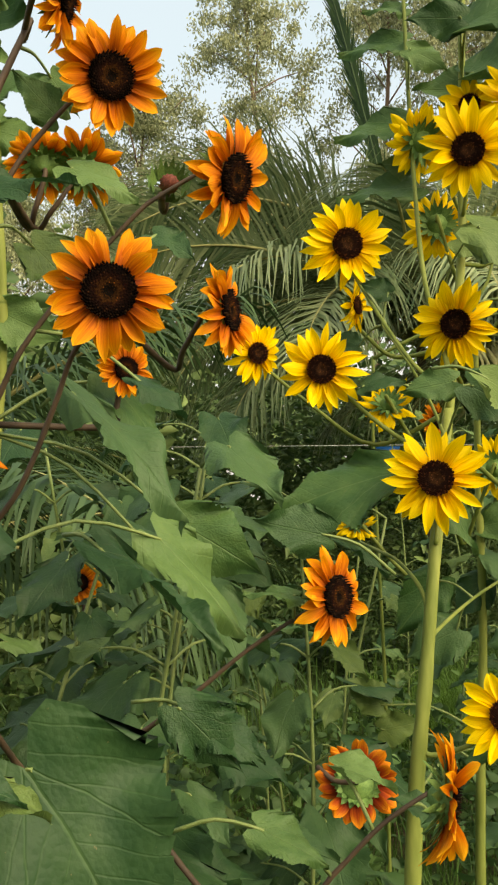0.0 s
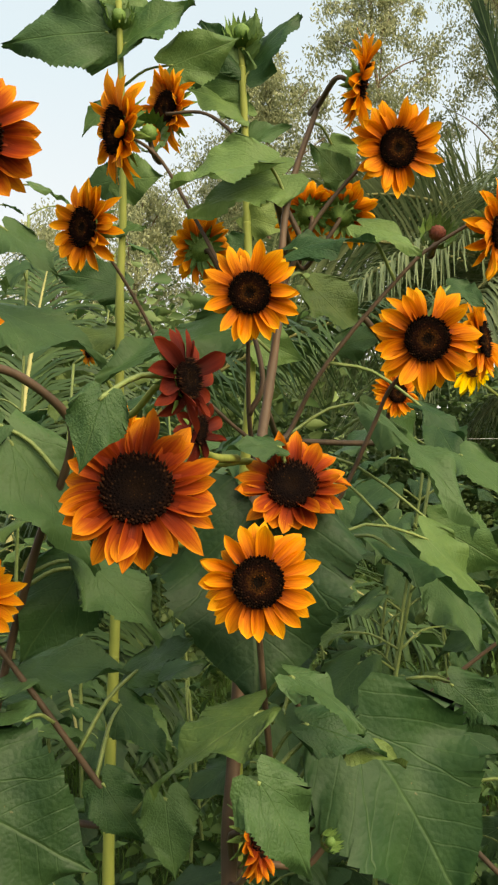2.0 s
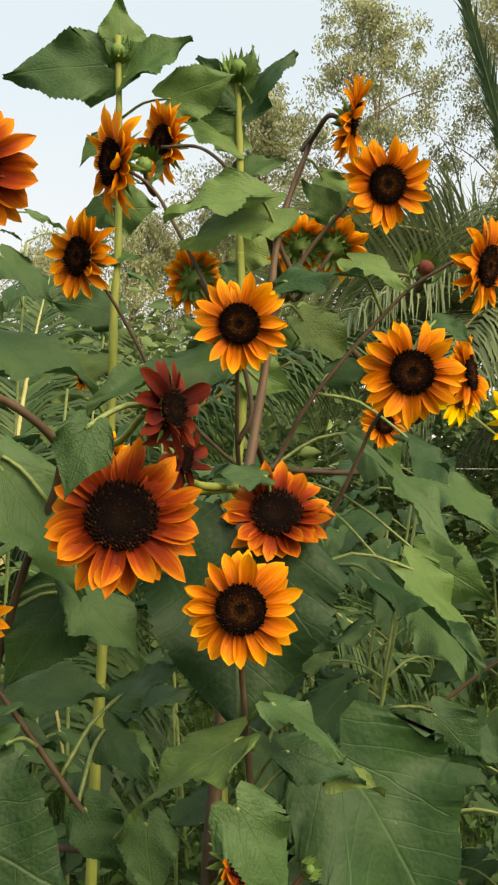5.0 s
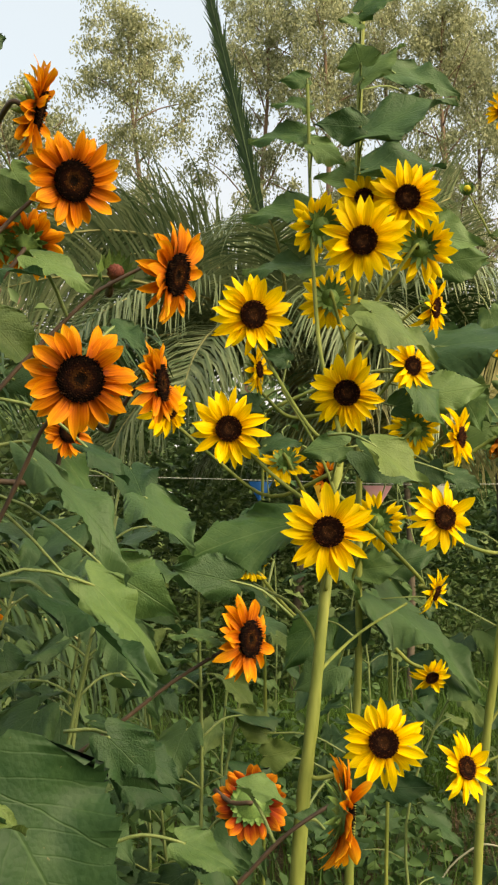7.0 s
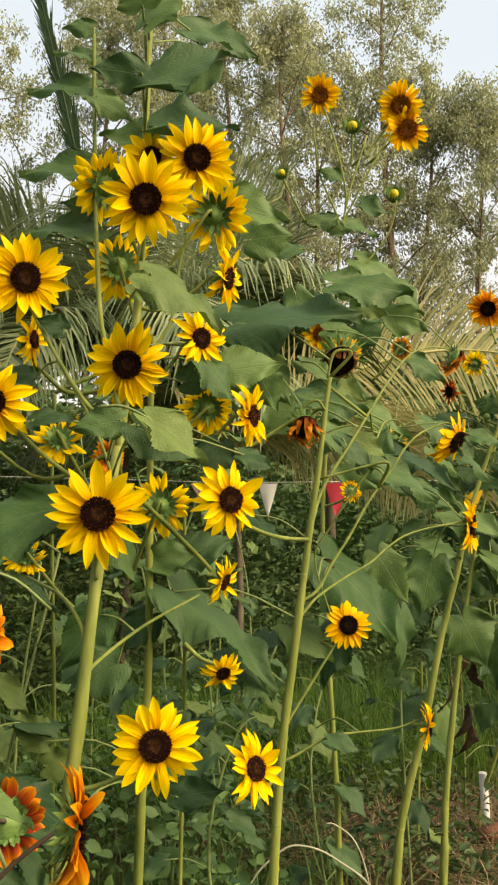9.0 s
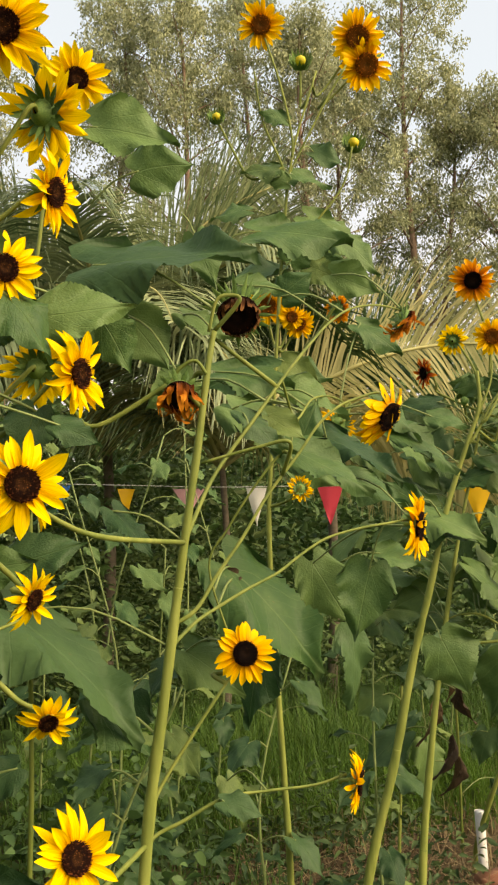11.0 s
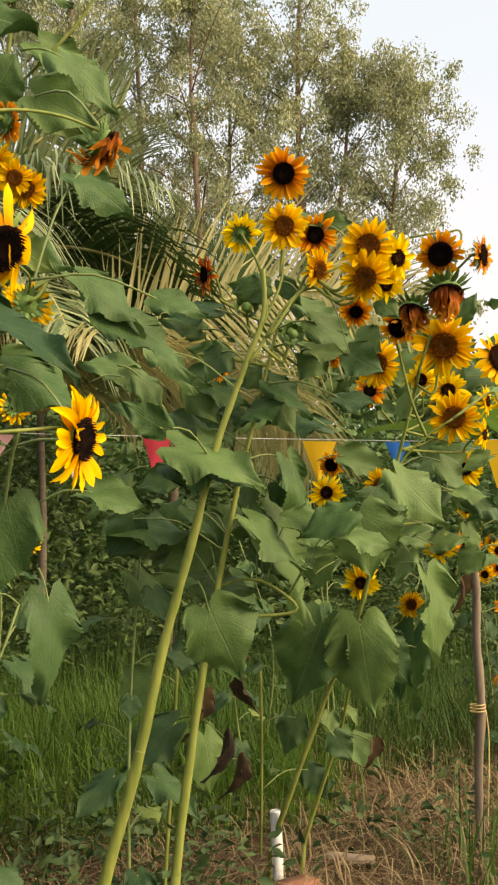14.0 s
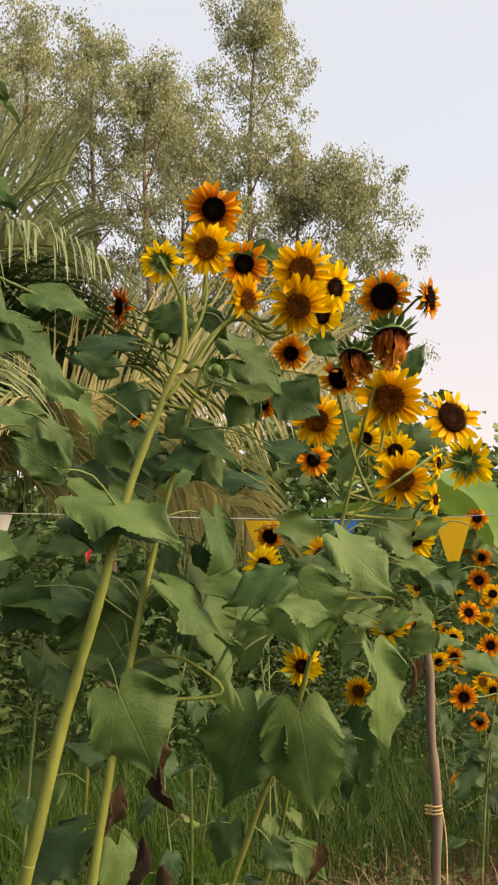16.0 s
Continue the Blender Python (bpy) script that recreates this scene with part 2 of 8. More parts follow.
def curve_points(points, steps=5):
    """A smooth line through the points."""
    ps = [Vector(p) for p in points]
    ps = [2 * ps[0] - ps[1], *ps, 2 * ps[-1] - ps[-2]]
    line = []
    for i in range(1, len(ps) - 2):
        for k in range(steps):
            t = k / steps
            a, b, c, d = ps[i - 1 : i + 3]
            line.append(0.5 * (2 * b + (c - a) * t + (2 * a - 5 * b + 4 * c - d) * t * t + (3 * b - a - 3 * c + d) * t**3))
    return [*line, ps[-2]]


def tube(bm, points, r0, r1, sides=8, steps=5, knots=0.0):
    line = curve_points(points, steps) if len(points) > 2 else [Vector(p) for p in points]
    rings, side = [], Vector((1, 0.3, 0))
    for i, p in enumerate(line):
        way = (line[min(i + 1, len(line) - 1)] - line[max(i - 1, 0)]).normalized()
        side = (side - way * side.dot(way)).normalized()
        up = way.cross(side)
        r = r0 + (r1 - r0) * (i / (len(line) - 1)) ** 1.3
        if knots:
            r *= 1 + knots * random.uniform(-0.5, 1.0)
        rings.append([bm.verts.new(p + r * (math.cos(a) * side + math.sin(a) * up)) for a in (2 * math.pi * k / sides for k in range(sides))])
    for a, b in zip(rings, rings[1:]):
        for k in range(sides):
            bm.faces.new((a[k], a[(k + 1) % sides], b[(k + 1) % sides], b[k]))
    bm.faces.new(rings[0][::-1])
    bm.faces.new(rings[-1])
    return bm


# ---- leaves ----
def leaf_shape(seed, droop, fold, cut):
    """A toothed heart-shaped blade, 1 long on y and 1 wide on x."""
    rng = random.Random(seed)
    rows, cols, verts, uvs, faces = 32, 8, [], [], []
    twist, sway, ph, curl = rng.uniform(-0.3, 0.3), rng.uniform(-0.12, 0.12), rng.uniform(0, 6), rng.uniform(-0.25, 0.15)
    uneven, swell = rng.uniform(-0.06, 0.06), rng.uniform(1.4, 2.3)
    teeth = [rng.uniform(0.5, 1.5) for _ in range(2 * rows + 2)]
    for i in range(rows + 1):
        v = i / rows
        w = 0.5 * (1 - v) ** (0.92 + 0.5 * v) * (1 + swell * v) / (1.02 + 0.06 * swell) * (1 + 0.05 * math.sin(9 * v + ph) + 0.03 * math.sin(21 * v - ph)) + 0.001
        for j in range(cols + 1):
            u = 2 * j / cols - 1
            a = abs(u)
            rim = 1.0 if a > 0.99 else 0.0
            step = (i % 2) * 0.8
            x = u * w * (1 + uneven * u + rim * cut * (step - 0.4) * 1.25 * teeth[i + (rows if u > 0 else 0)])
            y = v - (1 - v) ** 3 * (0.2 * math.sin(math.pi * a**0.9) - 0.14 * a**3) + rim * cut * (1 - step) * 0.2
            z = fold * a * w * (1 - 0.5 * a) - 1.2 * droop * v * v + curl * (a * w) ** 2 * 2
            z += (0.075 * math.sin(7 * v + ph + 2.5 * u) + 0.035 * math.sin(15 * v - 2 * ph + 4 * u)) * a + twist * x * v
            z += 0.035 * a**3 * math.sin(23 * v + 3 * ph + 2 * u) * (1 - v)
            z -= 0.006 * math.cos(26 * (v - 0.8 * a * w)) * min(1, 4 * a * w)
            verts.append((x + sway * v * v, y, z))
            uvs.append((0.5 + u * w, max(y, -0.3)))
    n = cols + 1
    for i in range(rows):
        for j in range(cols):
            faces.append((i * n + j, i * n + j + 1, (i + 1) * n + j + 1, (i + 1) * n + j))
    return verts, faces, uvs


M_DRYLEAF = leaf_material("dried_leaf", (0.018, 0.012, 0.008), (0.09, 0.055, 0.025), (0.11, 0.075, 0.04), 0.8)
DRY_LEAVES = [from_arrays("leaf", *leaf_shape(seed, 0.5, 1.1, 0.1)[:2], M_DRYLEAF, leaf_shape(seed, 0.5, 1.1, 0.1)[2]) for seed in range(70, 74)]
LEAVES, OLD_LEAVES, SHADED_LEAVES, DEEP_SHADE_LEAVES = [], [], [], []
for seed, (droop, fold, cut) in enumerate([(0.06, 0.15, 0.08), (0.12, 0.08, 0.09), (0.2, 0.2, 0.08), (0.1, 0.04, 0.1), (0.22, 0.12, 0.08), (0.15, 0.26, 0.09), (0.1, 0.14, 0.07), (0.28, 0.1, 0.09)]):
    LEAVES.append(from_arrays("leaf", *leaf_shape(seed, droop, fold, cut)[:2], M_LEAF, leaf_shape(seed, droop, fold, cut)[2]))
    SHADED_LEAVES.append(from_arrays("leaf", *leaf_shape(seed + 40, droop, fold, cut)[:2], M_LEAF3, leaf_shape(seed + 40, droop, fold, cut)[2]))
    DEEP_SHADE_LEAVES.append(from_arrays("leaf", *leaf_shape(seed + 60, droop, fold, cut)[:2], M_LEAF4, leaf_shape(seed + 60, droop, fold, cut)[2]))
    OLD_LEAVES.append(from_arrays("leaf", *leaf_shape(seed + 20, droop, fold, cut)[:2], M_LEAF2, leaf_shape(seed + 20, droop, fold, cut)[2]))


def frame_of(z, y):
    """Axes with z as given and y as near as may be."""
    z = Vector(z).normalized()
    y = Vector(y)
    y = (y - z * y.dot(z)).normalized()
    x = y.cross(z)
    return Matrix((x, y, z)).transposed().to_4x4()


NONE = False
STEMS = {}


def plant(name, label, base):
    root = new(name)
    root.location, root.empty_display_size = base, 0.1
    bpy.context.view_layer.update()
    STEMS[root] = []
    return tagged(root, label, "sunflower", "sunflowers in the row")


def local(root, p):
    return Vector(p) - root.location


def stem(root, points, r0, r1, name="stem", mat=None):
    if name == "branch" and STEMS[root]:
        near = nearest(root, points[-1], 0.04)[0]
        if 0.01 < (near - Vector(points[-1])).length < 0.6:
            points = [*points, tuple(near)]
    bm = bmesh.new()
    tube(bm, [local(root, p) for p in points], r0, r1, 9 if r1 > 0.008 else 6, 6, 0.13 if r1 > 0.008 else 0.06)
    if r1 > 0.0115:
        line = [local(root, p) for p in curve_points(points, 6)]
        for k in range(3, len(line) - 2, 4):
            way, rad = (line[k + 1] - line[k]).normalized() * 0.006, (r0 + (r1 - r0) * (k / len(line)) ** 1.3) * random.uniform(1.0, 1.07)
            spot = line[k].lerp(line[k + 1], random.random())
            tube(bm, [spot - way, spot, spot + way * random.uniform(0.6, 1.4)], rad, rad * 0.93, 9, 2)
    part(name, bm, mat or M_STEM, root)
    STEMS[root] += [(Vector(p), mat or M_STEM) for p in curve_points(points, 6)]


def nearest(root, p, lower=0.0):
    q = Vector(p) - Vector((0, 0, lower))
    best = min(STEMS[root], key=lambda s: (s[0] - q).length)
    return best


def leaf(root, base, tip, width, normal, droop=0.15, node=None, dry=False, dark=None):
    base, tip = Vector(base), Vector(tip)
    rnd = random.random()
    way = tip - base
    old = random.random() < 0.12 and way.length < 0.15
    # Low and left-hand leaves mostly take the copies with shade in their colour.
    me = (OLD_LEAVES if old else SHADED_LEAVES if dark or dark is None and ((way.length > 0.16 and base.x < 0.45) or rnd < (0.65 if base.x < 0.45 and base.z < 1.75 else 0.48 if base.z < 1.15 else 0.14)) else LEAVES)[random.randrange(8)]
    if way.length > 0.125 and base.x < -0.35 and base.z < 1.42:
        me, old = DEEP_SHADE_LEAVES[random.randrange(8)], False
    if dry:
        me, old = DRY_LEAVES[random.randrange(4)], False
    m = Matrix.Translation(local(root, base)) @ frame_of(normal, way) @ Matrix.Diagonal((width * random.choice((-1, 1)), way.length, way.length, 1))
    ob = place("leaf", me, root, m, "dried brown hanging leaf" if dry else "yellowing green leaf" if old else "")
    if node is None:
        near, _ = nearest(root, base, 0.03)
        node = near if (near - base).length < 0.3 else base - way.normalized() * 0.1 - Vector((0, 0, 0.04))
    node = Vector(node)
    bm = bmesh.new()
    mid = (node + base) / 2 + Vector((0, 0, 0.12 * (base - node).length))
    tube(bm, [node, mid, base, base + way * 0.03 - Vector(normal) * 0.004], 0.0026, 0.0016, 4, 3)
    bm.transform(m.inverted() @ Matrix.Translation(-root.location))
    part("petiole", bm, M_PETIOLE, ob)


# ---- flower heads ----
PETAL_LENGTH = {"O": 0.66, "R": 0.64, "D": 0.64, "Y": 0.7, "G": 0.66, "O3": 0.62, "W": 0.55, "W2": 0.68, "W3": 0.62}
PETAL_WIDTH = {"Y": 0.255, "G": 0.2, "D": 0.34, "R": 0.28, "O": 0.255, "O2": 0.2, "N": 0.29, "W": 0.14, "W2": 0.12, "W3": 0.1}


def petal_mesh(kind, seed):
    """A ray petal: narrow foot, widest past the middle, grooved, bent and a little twisted."""
    rng = random.Random(seed * 7 + len(kind))
    limp, blunt = kind.startswith("W"), 2.1 if kind[0] == "Y" else 3.1
    length = PETAL_LENGTH.get(kind, 0.66)
    width = PETAL_WIDTH.get(kind, 0.22) * rng.uniform(0.82, 1.15)
    verts, uvs, faces = [], [], []
    bend, cup, side, twist = rng.uniform(-0.16, 0.3), rng.uniform(-0.2, 0.9), rng.uniform(-0.1, 0.1), rng.uniform(-0.45, 0.45)
    hook = rng.uniform(-0.25, 0.2) if seed % 2 else 0.0
    for i in range(9):
        v = i / 8
        w = width * 0.5 * (0.68 + 0.32 * math.sin(min(1, v * 1.6 + 0.05) * math.pi / 2)) * (1 - (max(0, v - 0.5) / 0.5) ** blunt * 0.97)
        w = max(w, 0.004)
        for j in range(5):
            u = j / 2 - 1
            z = cup * w * u * u - bend * v * v + hook * max(0, v - 0.6) ** 2 * 2.5 + 0.016 * math.cos(u * 7.5) * (1 - 0.7 * v) + twist * u * w * v + 0.03 * rng.uniform(-0.3, 0.3) * abs(u)
            if limp:
                z += 0.06 * math.sin(6 * v + seed) + 0.05 * math.sin(11 * v + 2 * seed) * u
            verts.append((u * w + side * v * v, v * length, z))
            uvs.append((0.5 + 0.48 * u + seed * 2, v))
    for i in range(8):
        for j in range(4):
            a = i * 5 + j
            faces.append((a, a + 1, a + 6, a + 5))
    return from_arrays("petal", verts, faces, PETALS[kind], uvs)


def disc_mesh(kind, radius, florets=300):
    """A low dome set with florets in spirals."""
    verts, faces = [], []
    rings = 9
    verts.append((0, 0, 0.05))
    for i in range(1, rings + 1):
        r = radius * i / rings
        z = 0.05 + 0.05 * math.sin(min(1, i / rings) * 2.6) - (0.06 if i == rings else 0)
        verts += [(r * math.cos(a), r * math.sin(a), z) for a in (2 * math.pi * k / 28 for k in range(28))]
    for k in range(28):
        faces.append((0, 1 + k, 1 + (k + 1) % 28))
        for i in range(rings - 1):
            a, b = 1 + i * 28, 1 + (i + 1) * 28
            faces.append((a + k, b + k, b + (k + 1) % 28, a + (k + 1) % 28))
    rng = random.Random(5)
    for i in range(florets):
        r, a = radius * 1.03 * math.sqrt((i + 0.5) / florets), i * 2.39996
        z = 0.05 + 0.05 * math.sin(min(1, r / radius) * 2.6) - 0.01
        s, h = 0.012 + 0.013 * (r / radius), 0.03 + 0.075 * (r / radius) ** 3 * rng.uniform(0.3, 1.5)
        n = len(verts)
        ca, sa = math.cos(a), math.sin(a)
        for dx, dy in ((s, 0), (0, s), (-s, 0), (0, -s)):
            verts.append((r * ca + dx * ca - dy * sa, r * sa + dx * sa + dy * ca, z))
        verts.append((r * 1.05 * ca, r * 1.05 * sa, z + h))
        faces += [(n, n + 1, n + 4), (n + 1, n + 2, n + 4), (n + 2, n + 3, n + 4), (n + 3, n, n + 4)]
    return from_arrays("disc", verts, faces, DISCS[kind])


def calyx_mesh(radius, bracts, length):
    """The green cup behind a head, with pointed bracts."""
    verts, faces = [], []
    profile = [(0.07, -0.34), (0.16, -0.27), (0.7 * radius, -0.19), (radius * 0.98, -0.06), (radius, 0.0)]
    for r, z in profile:
        verts += [(r * math.cos(a), r * math.sin(a), z) for a in (2 * math.pi * k / 20 for k in range(20))]
    for i in range(len(profile) - 1):
        for k in range(20):
            a, b = i * 20, (i + 1) * 20
            faces.append((a + k, a + (k + 1) % 20, b + (k + 1) % 20, b + k))
    rng = random.Random(3)
    for row, (r0, z0, tilt) in enumerate(((radius * 0.9, -0.1, -0.1), (radius * 0.8, -0.16, -0.45))):
        for k in range(bracts):
            a = 2 * math.pi * (k + 0.5 * row) / bracts + rng.uniform(-0.1, 0.1)
            ca, sa, ln, t = math.cos(a), math.sin(a), length * rng.uniform(0.7, 1.2), tilt + rng.uniform(-0.3, 0.2)
            n = len(verts)
            for v, w in ((0, 0.06), (0.4, 0.075), (0.75, 0.035), (1.0, 0.003)):
                r, z = r0 + ln * v * math.cos(t), z0 + ln * v * math.sin(t) - 0.06 * v * v
                for s in (-1, 0, 1):
                    verts.append((r * ca - s * w * sa, r * sa + s * w * ca, z + (0.02 if s == 0 else 0)))
            for i in range(3):
                for j in range(2):
                    p = n + i * 3 + j
                    faces.append((p, p + 1, p + 4, p + 3))
    return from_arrays("flower_head", verts, faces, M_CALYX)


DISC_SIZE = {"W3": 0.74, "O": 0.415, "R": 0.44, "D": 0.38, "Y": 0.34, "G": 0.41, "O2": 0.38, "O3": 0.48, "W": 0.42, "W2": 0.42, "R2": 0.4, "G2": 0.5, "GD": 0.4, "GH": 0.4, "N": 0.5}
PETAL_MESHES, DISC_MESHES, FAR_DISCS, CALYX_MESHES = {}, {}, {}, {}
for kind in DISC_SIZE:
    PETAL_MESHES[kind] = [petal_mesh(kind, s) for s in range(8)]
    DISC_MESHES[kind] = disc_mesh(kind, DISC_SIZE[kind])
    FAR_DISCS[kind] = disc_mesh(kind, DISC_SIZE[kind], 40)
    CALYX_MESHES[kind] = calyx_mesh(DISC_SIZE[kind], 20 if kind in ("W3", "N") else 13, {"W3": 0.7, "N": 0.17}.get(kind, 0.34))


def bud_mesh(name, mat):
    """A closed bud in a cup of bracts, 2 across."""
    verts, faces = [], []
    rows = [(0.15, -1.1), (0.7, -0.75), (0.98, -0.1), (0.85, 0.45), (0.45, 0.8), (0.05, 0.9)]
    for i, (r, z) in enumerate(rows):
        verts += [(r * (0.8 + 0.2 * (k % 2)) * math.cos(a + 0.3 * z), r * (0.8 + 0.2 * (k % 2)) * math.sin(a + 0.3 * z), z) for k, a in ((k, 2 * math.pi * k / 22) for k in range(22))]
    for i in range(len(rows) - 1):
        for k in range(22):
            a, b = i * 22, (i + 1) * 22
            faces.append((a + k, a + (k + 1) % 22, b + (k + 1) % 22, b + k))
    return from_arrays(name, verts, faces, mat)


def cup_mesh(bracts):
    verts, faces = [], []
    rng = random.Random(bracts)
    for k in range(bracts * 2):
        a, lift = 2 * math.pi * k / bracts + 0.3 * (k >= bracts), 0.35 if k < bracts else 0.0
        ca, sa, n = math.cos(a), math.sin(a), len(verts)
        for v, w in ((0, 0.26), (0.4, 0.25), (0.75, 0.1), (1, 0.015)):
            r, z = 0.8 + 0.85 * v + rng.uniform(0, 0.2) - 0.3 * v * v, -0.75 + (1.25 + lift) * v
            for s in (-1, 0, 1):
                verts.append((r * ca - s * w * sa, r * sa + s * w * ca, z))
        for i in range(3):
            for j in range(2):
                p = n + i * 3 + j
                faces.append((p, p + 1, p + 4, p + 3))
    return from_arrays("bract_cup", verts, faces, M_CALYX)


M_REDBUD = plain("dark_red_bud", (0.05, 0.014, 0.01), (0.2, 0.05, 0.03), 20, 0.7, 0.4)
M_YBUD = plain("yellow_bud", (0.25, 0.28, 0.02), (0.7, 0.5, 0.02), 6, 0.6, 0.2)
BUDS = {"bud": bud_mesh("flower_bud", M_CALYX), "redbud": bud_mesh("flower_bud", M_REDBUD), "ybud": bud_mesh("flower_bud", M_YBUD)}
BUD_CUP = cup_mesh(11)
BUD_LABEL = {"bud": "closed green bud", "redbud": "dark red opening bud", "ybud": "yellow-green opening bud"}
HEAD_LABEL = {"O": "orange head with black disc", "R": "rust-red head with orange tips and black disc", "D": "dark red drooping head", "Y": "clear yellow head with brown disc",
              "G": "golden head with brown-gold disc", "O2": "amber head with dark disc", "O3": "fading amber head with curled petals", "W": "withered head with black disc and limp petals",
              "W2": "dried red-brown head, petals hanging", "W3": "withered head with broad black disc and ragged bracts", "R2": "rust head seen from its edge", "G2": "golden head with broad brown disc", "GD": "golden-yellow head with black disc", "GH": "golden nodding head with drooping petals and black disc",
              "N": "rust nodding head turned away, broad green back"}


def stalk(root, centre, normal, size, node):
    if node is False:
        return
    back = centre - normal * 0.3 * size
    if node is None:
        node = nearest(root, back, 0.06)[0]
    node = Vector(node)
    near, mat = nearest(root, node)
    line = [back + normal * 0.06 * size, back - normal * 0.25 * size, (back - normal * 0.4 * size + node) / 2 - Vector((0, 0, 0.01)), node]
    if 0.02 < (near - node).length < 0.35:
        line.append(near)
    bm = bmesh.new()
    tube(bm, [local(root, p) for p in line], 0.0032, 0.0045, 6, 5, 0.05)
    part("flower_stalk", bm, mat, root)


PETAL_COUNT = {"Y": 26, "G": 36, "R": 31, "O": 35, "D": 18, "W": 24, "W2": 30, "O3": 26, "O2": 34, "GD": 32, "GH": 30, "N": 30}
JOINED = {}


def petal_places(kind, r, down, rnd):
    """Where each petal of a head stands on the rim of its disc."""
    count, long = PETAL_COUNT.get(kind, 26), (1.0 - 0.82 * r) / 0.66
    open_, ragged = rnd.uniform(-0.1, 0.18), rnd.uniform(0.09, 0.2)
    for k in range(count):
        if rnd.random() < 0.03:
            continue
        row = k % 2
        a = 2 * math.pi * k / count + rnd.uniform(-0.1, 0.1)
        lift = open_ + rnd.gauss(0.0, ragged) - 0.12 * row
        if rnd.random() < 0.08:
            lift += rnd.uniform(0.2, 0.7)
        if kind == "O3":
            lift += rnd.gauss(0.1, 0.35)
        if kind == "R":
            lift += 0.12
        s = long * rnd.uniform(0.83, 1.12)
        pm = Matrix.Rotation(a, 4, "Z") @ Matrix.Translation((0, r * 0.82, -0.02 - 0.03 * row)) @ Matrix.Rotation(lift, 4, "X") @ Matrix.Rotation(rnd.gauss(0, 0.17), 4, "Y") @ Matrix.Diagonal((rnd.uniform(0.85, 1.15), s, s, 1))
        if kind in ("W", "W2", "W3"):
            out = Vector((-math.sin(a), math.cos(a), 0))
            hang = (out * rnd.uniform(0.3, 1.1) + down * rnd.uniform(0.6, 1.3)).normalized()
            pm = Matrix.Translation(out * r * 0.95 + Vector((0, 0, 0.1))) @ frame_of(out + Vector((0, 0, 0.6)), hang) @ Matrix.Diagonal((rnd.uniform(0.8, 1.6), s * rnd.uniform(0.9, 1.5), s, 1))
        elif kind == "GH":
            out = Vector((-math.sin(a), math.cos(a), 0))
            hang = (out * rnd.uniform(0.6, 1.1) + down * rnd.uniform(0.4, 0.9)).normalized()
            pm = Matrix.Translation(out * r * 0.9) @ frame_of(Vector((0, 0, 1)) + out * 0.5, hang) @ Matrix.Diagonal((1.3, s * 1.1, s, 1))
        yield pm, rnd.randrange(8)


def joined_petals(kind, variant):
    """The small petals of a far head as one ring."""
    if (kind, variant) not in JOINED:
        verts, faces, uvs = [], [], []
        for pm, which in petal_places(kind, DISC_SIZE[kind], Vector((0, -1, 0)), random.Random(variant + 70)):
            me, n = PETAL_MESHES[kind][which], len(verts)
            verts += [tuple(pm @ v.co) for v in me.vertices]
            faces += [tuple(n + v for v in p.vertices) for p in me.polygons]
            uvs += [(0.5 + 0.24 * ((i % 5) - 2) + 2 * which, (i // 5) / 8) for i in range(45)]
        JOINED[kind, variant] = from_arrays("petal_ring", verts, faces, PETALS[kind], uvs)
    return JOINED[kind, variant]


def head(root, kind, centre, size, normal, node=None, far=False):
    centre, normal, size = Vector(centre), Vector(normal).normalized(), size / 2
    spin = Matrix.Rotation(random.uniform(0, 6.28), 4, "Z")
    m = Matrix.Translation(local(root, centre)) @ frame_of(normal, (0.01, 0.02, 1)) @ spin @ Matrix.Scale(size, 4)
    stalk(root, centre, normal, size * (1.6 if kind in BUDS else 1.0), node)
    if kind in BUDS:
        b = place("flower_bud", BUDS[kind], root, m, BUD_LABEL[kind])
        place("bract_cup", BUD_CUP, b, Matrix.Scale(1.5, 4))
        return
    kind = kind.rstrip("b")
    ob = place("flower_head", CALYX_MESHES[kind], root, m, HEAD_LABEL[kind])
    place("disc", FAR_DISCS[kind] if far else DISC_MESHES[kind], ob)
    if far:
        place("petal_ring", joined_petals(kind, random.randrange(3)), ob)
        return
    down = m.to_3x3().normalized().inverted() @ Vector((0, 0, -1))
    for pm, which in petal_places(kind, DISC_SIZE[kind], down, random):
        place("petal", PETAL_MESHES[kind][which], ob, pm)


def young(root, height, seed, count=13, big=1.0):
    """A leafy stem with alternate leaves."""
    rng = random.Random(seed + 300)
    x, y, _ = root.location
    top = Vector((x + rng.uniform(-0.15, 0.15), y + rng.uniform(-0.1, 0.1), height))
    stem(root, [top, (x + rng.uniform(-0.1, 0.1), y + rng.uniform(-0.05, 0.05), height * 0.55), (x, y, -0.03)], 0.003, 0.0065, mat=M_PETIOLE)
    for k in range(count):
        s = 0.15 + 0.85 * k / (count - 1)
        at = nearest(root, Vector((x, y, 0)).lerp(top, s))[0]
        a = k * 2.4 + rng.uniform(-0.5, 0.5)
        out = Vector((math.cos(a), math.sin(a), 0))
        size = rng.uniform(0.09, 0.17) * (1.15 - 0.5 * s) * big
        base = at + out * rng.uniform(0.05, 0.12) + Vector((0, 0, 0.03))
        tip = base + (out + Vector((0, 0, rng.uniform(-0.7, 0.3)))).normalized() * size
        # Low leaves, and all on bigger plants, use the colour with shade in it.
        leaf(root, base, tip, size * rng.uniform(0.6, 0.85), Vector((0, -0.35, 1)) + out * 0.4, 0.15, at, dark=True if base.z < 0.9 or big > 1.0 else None)



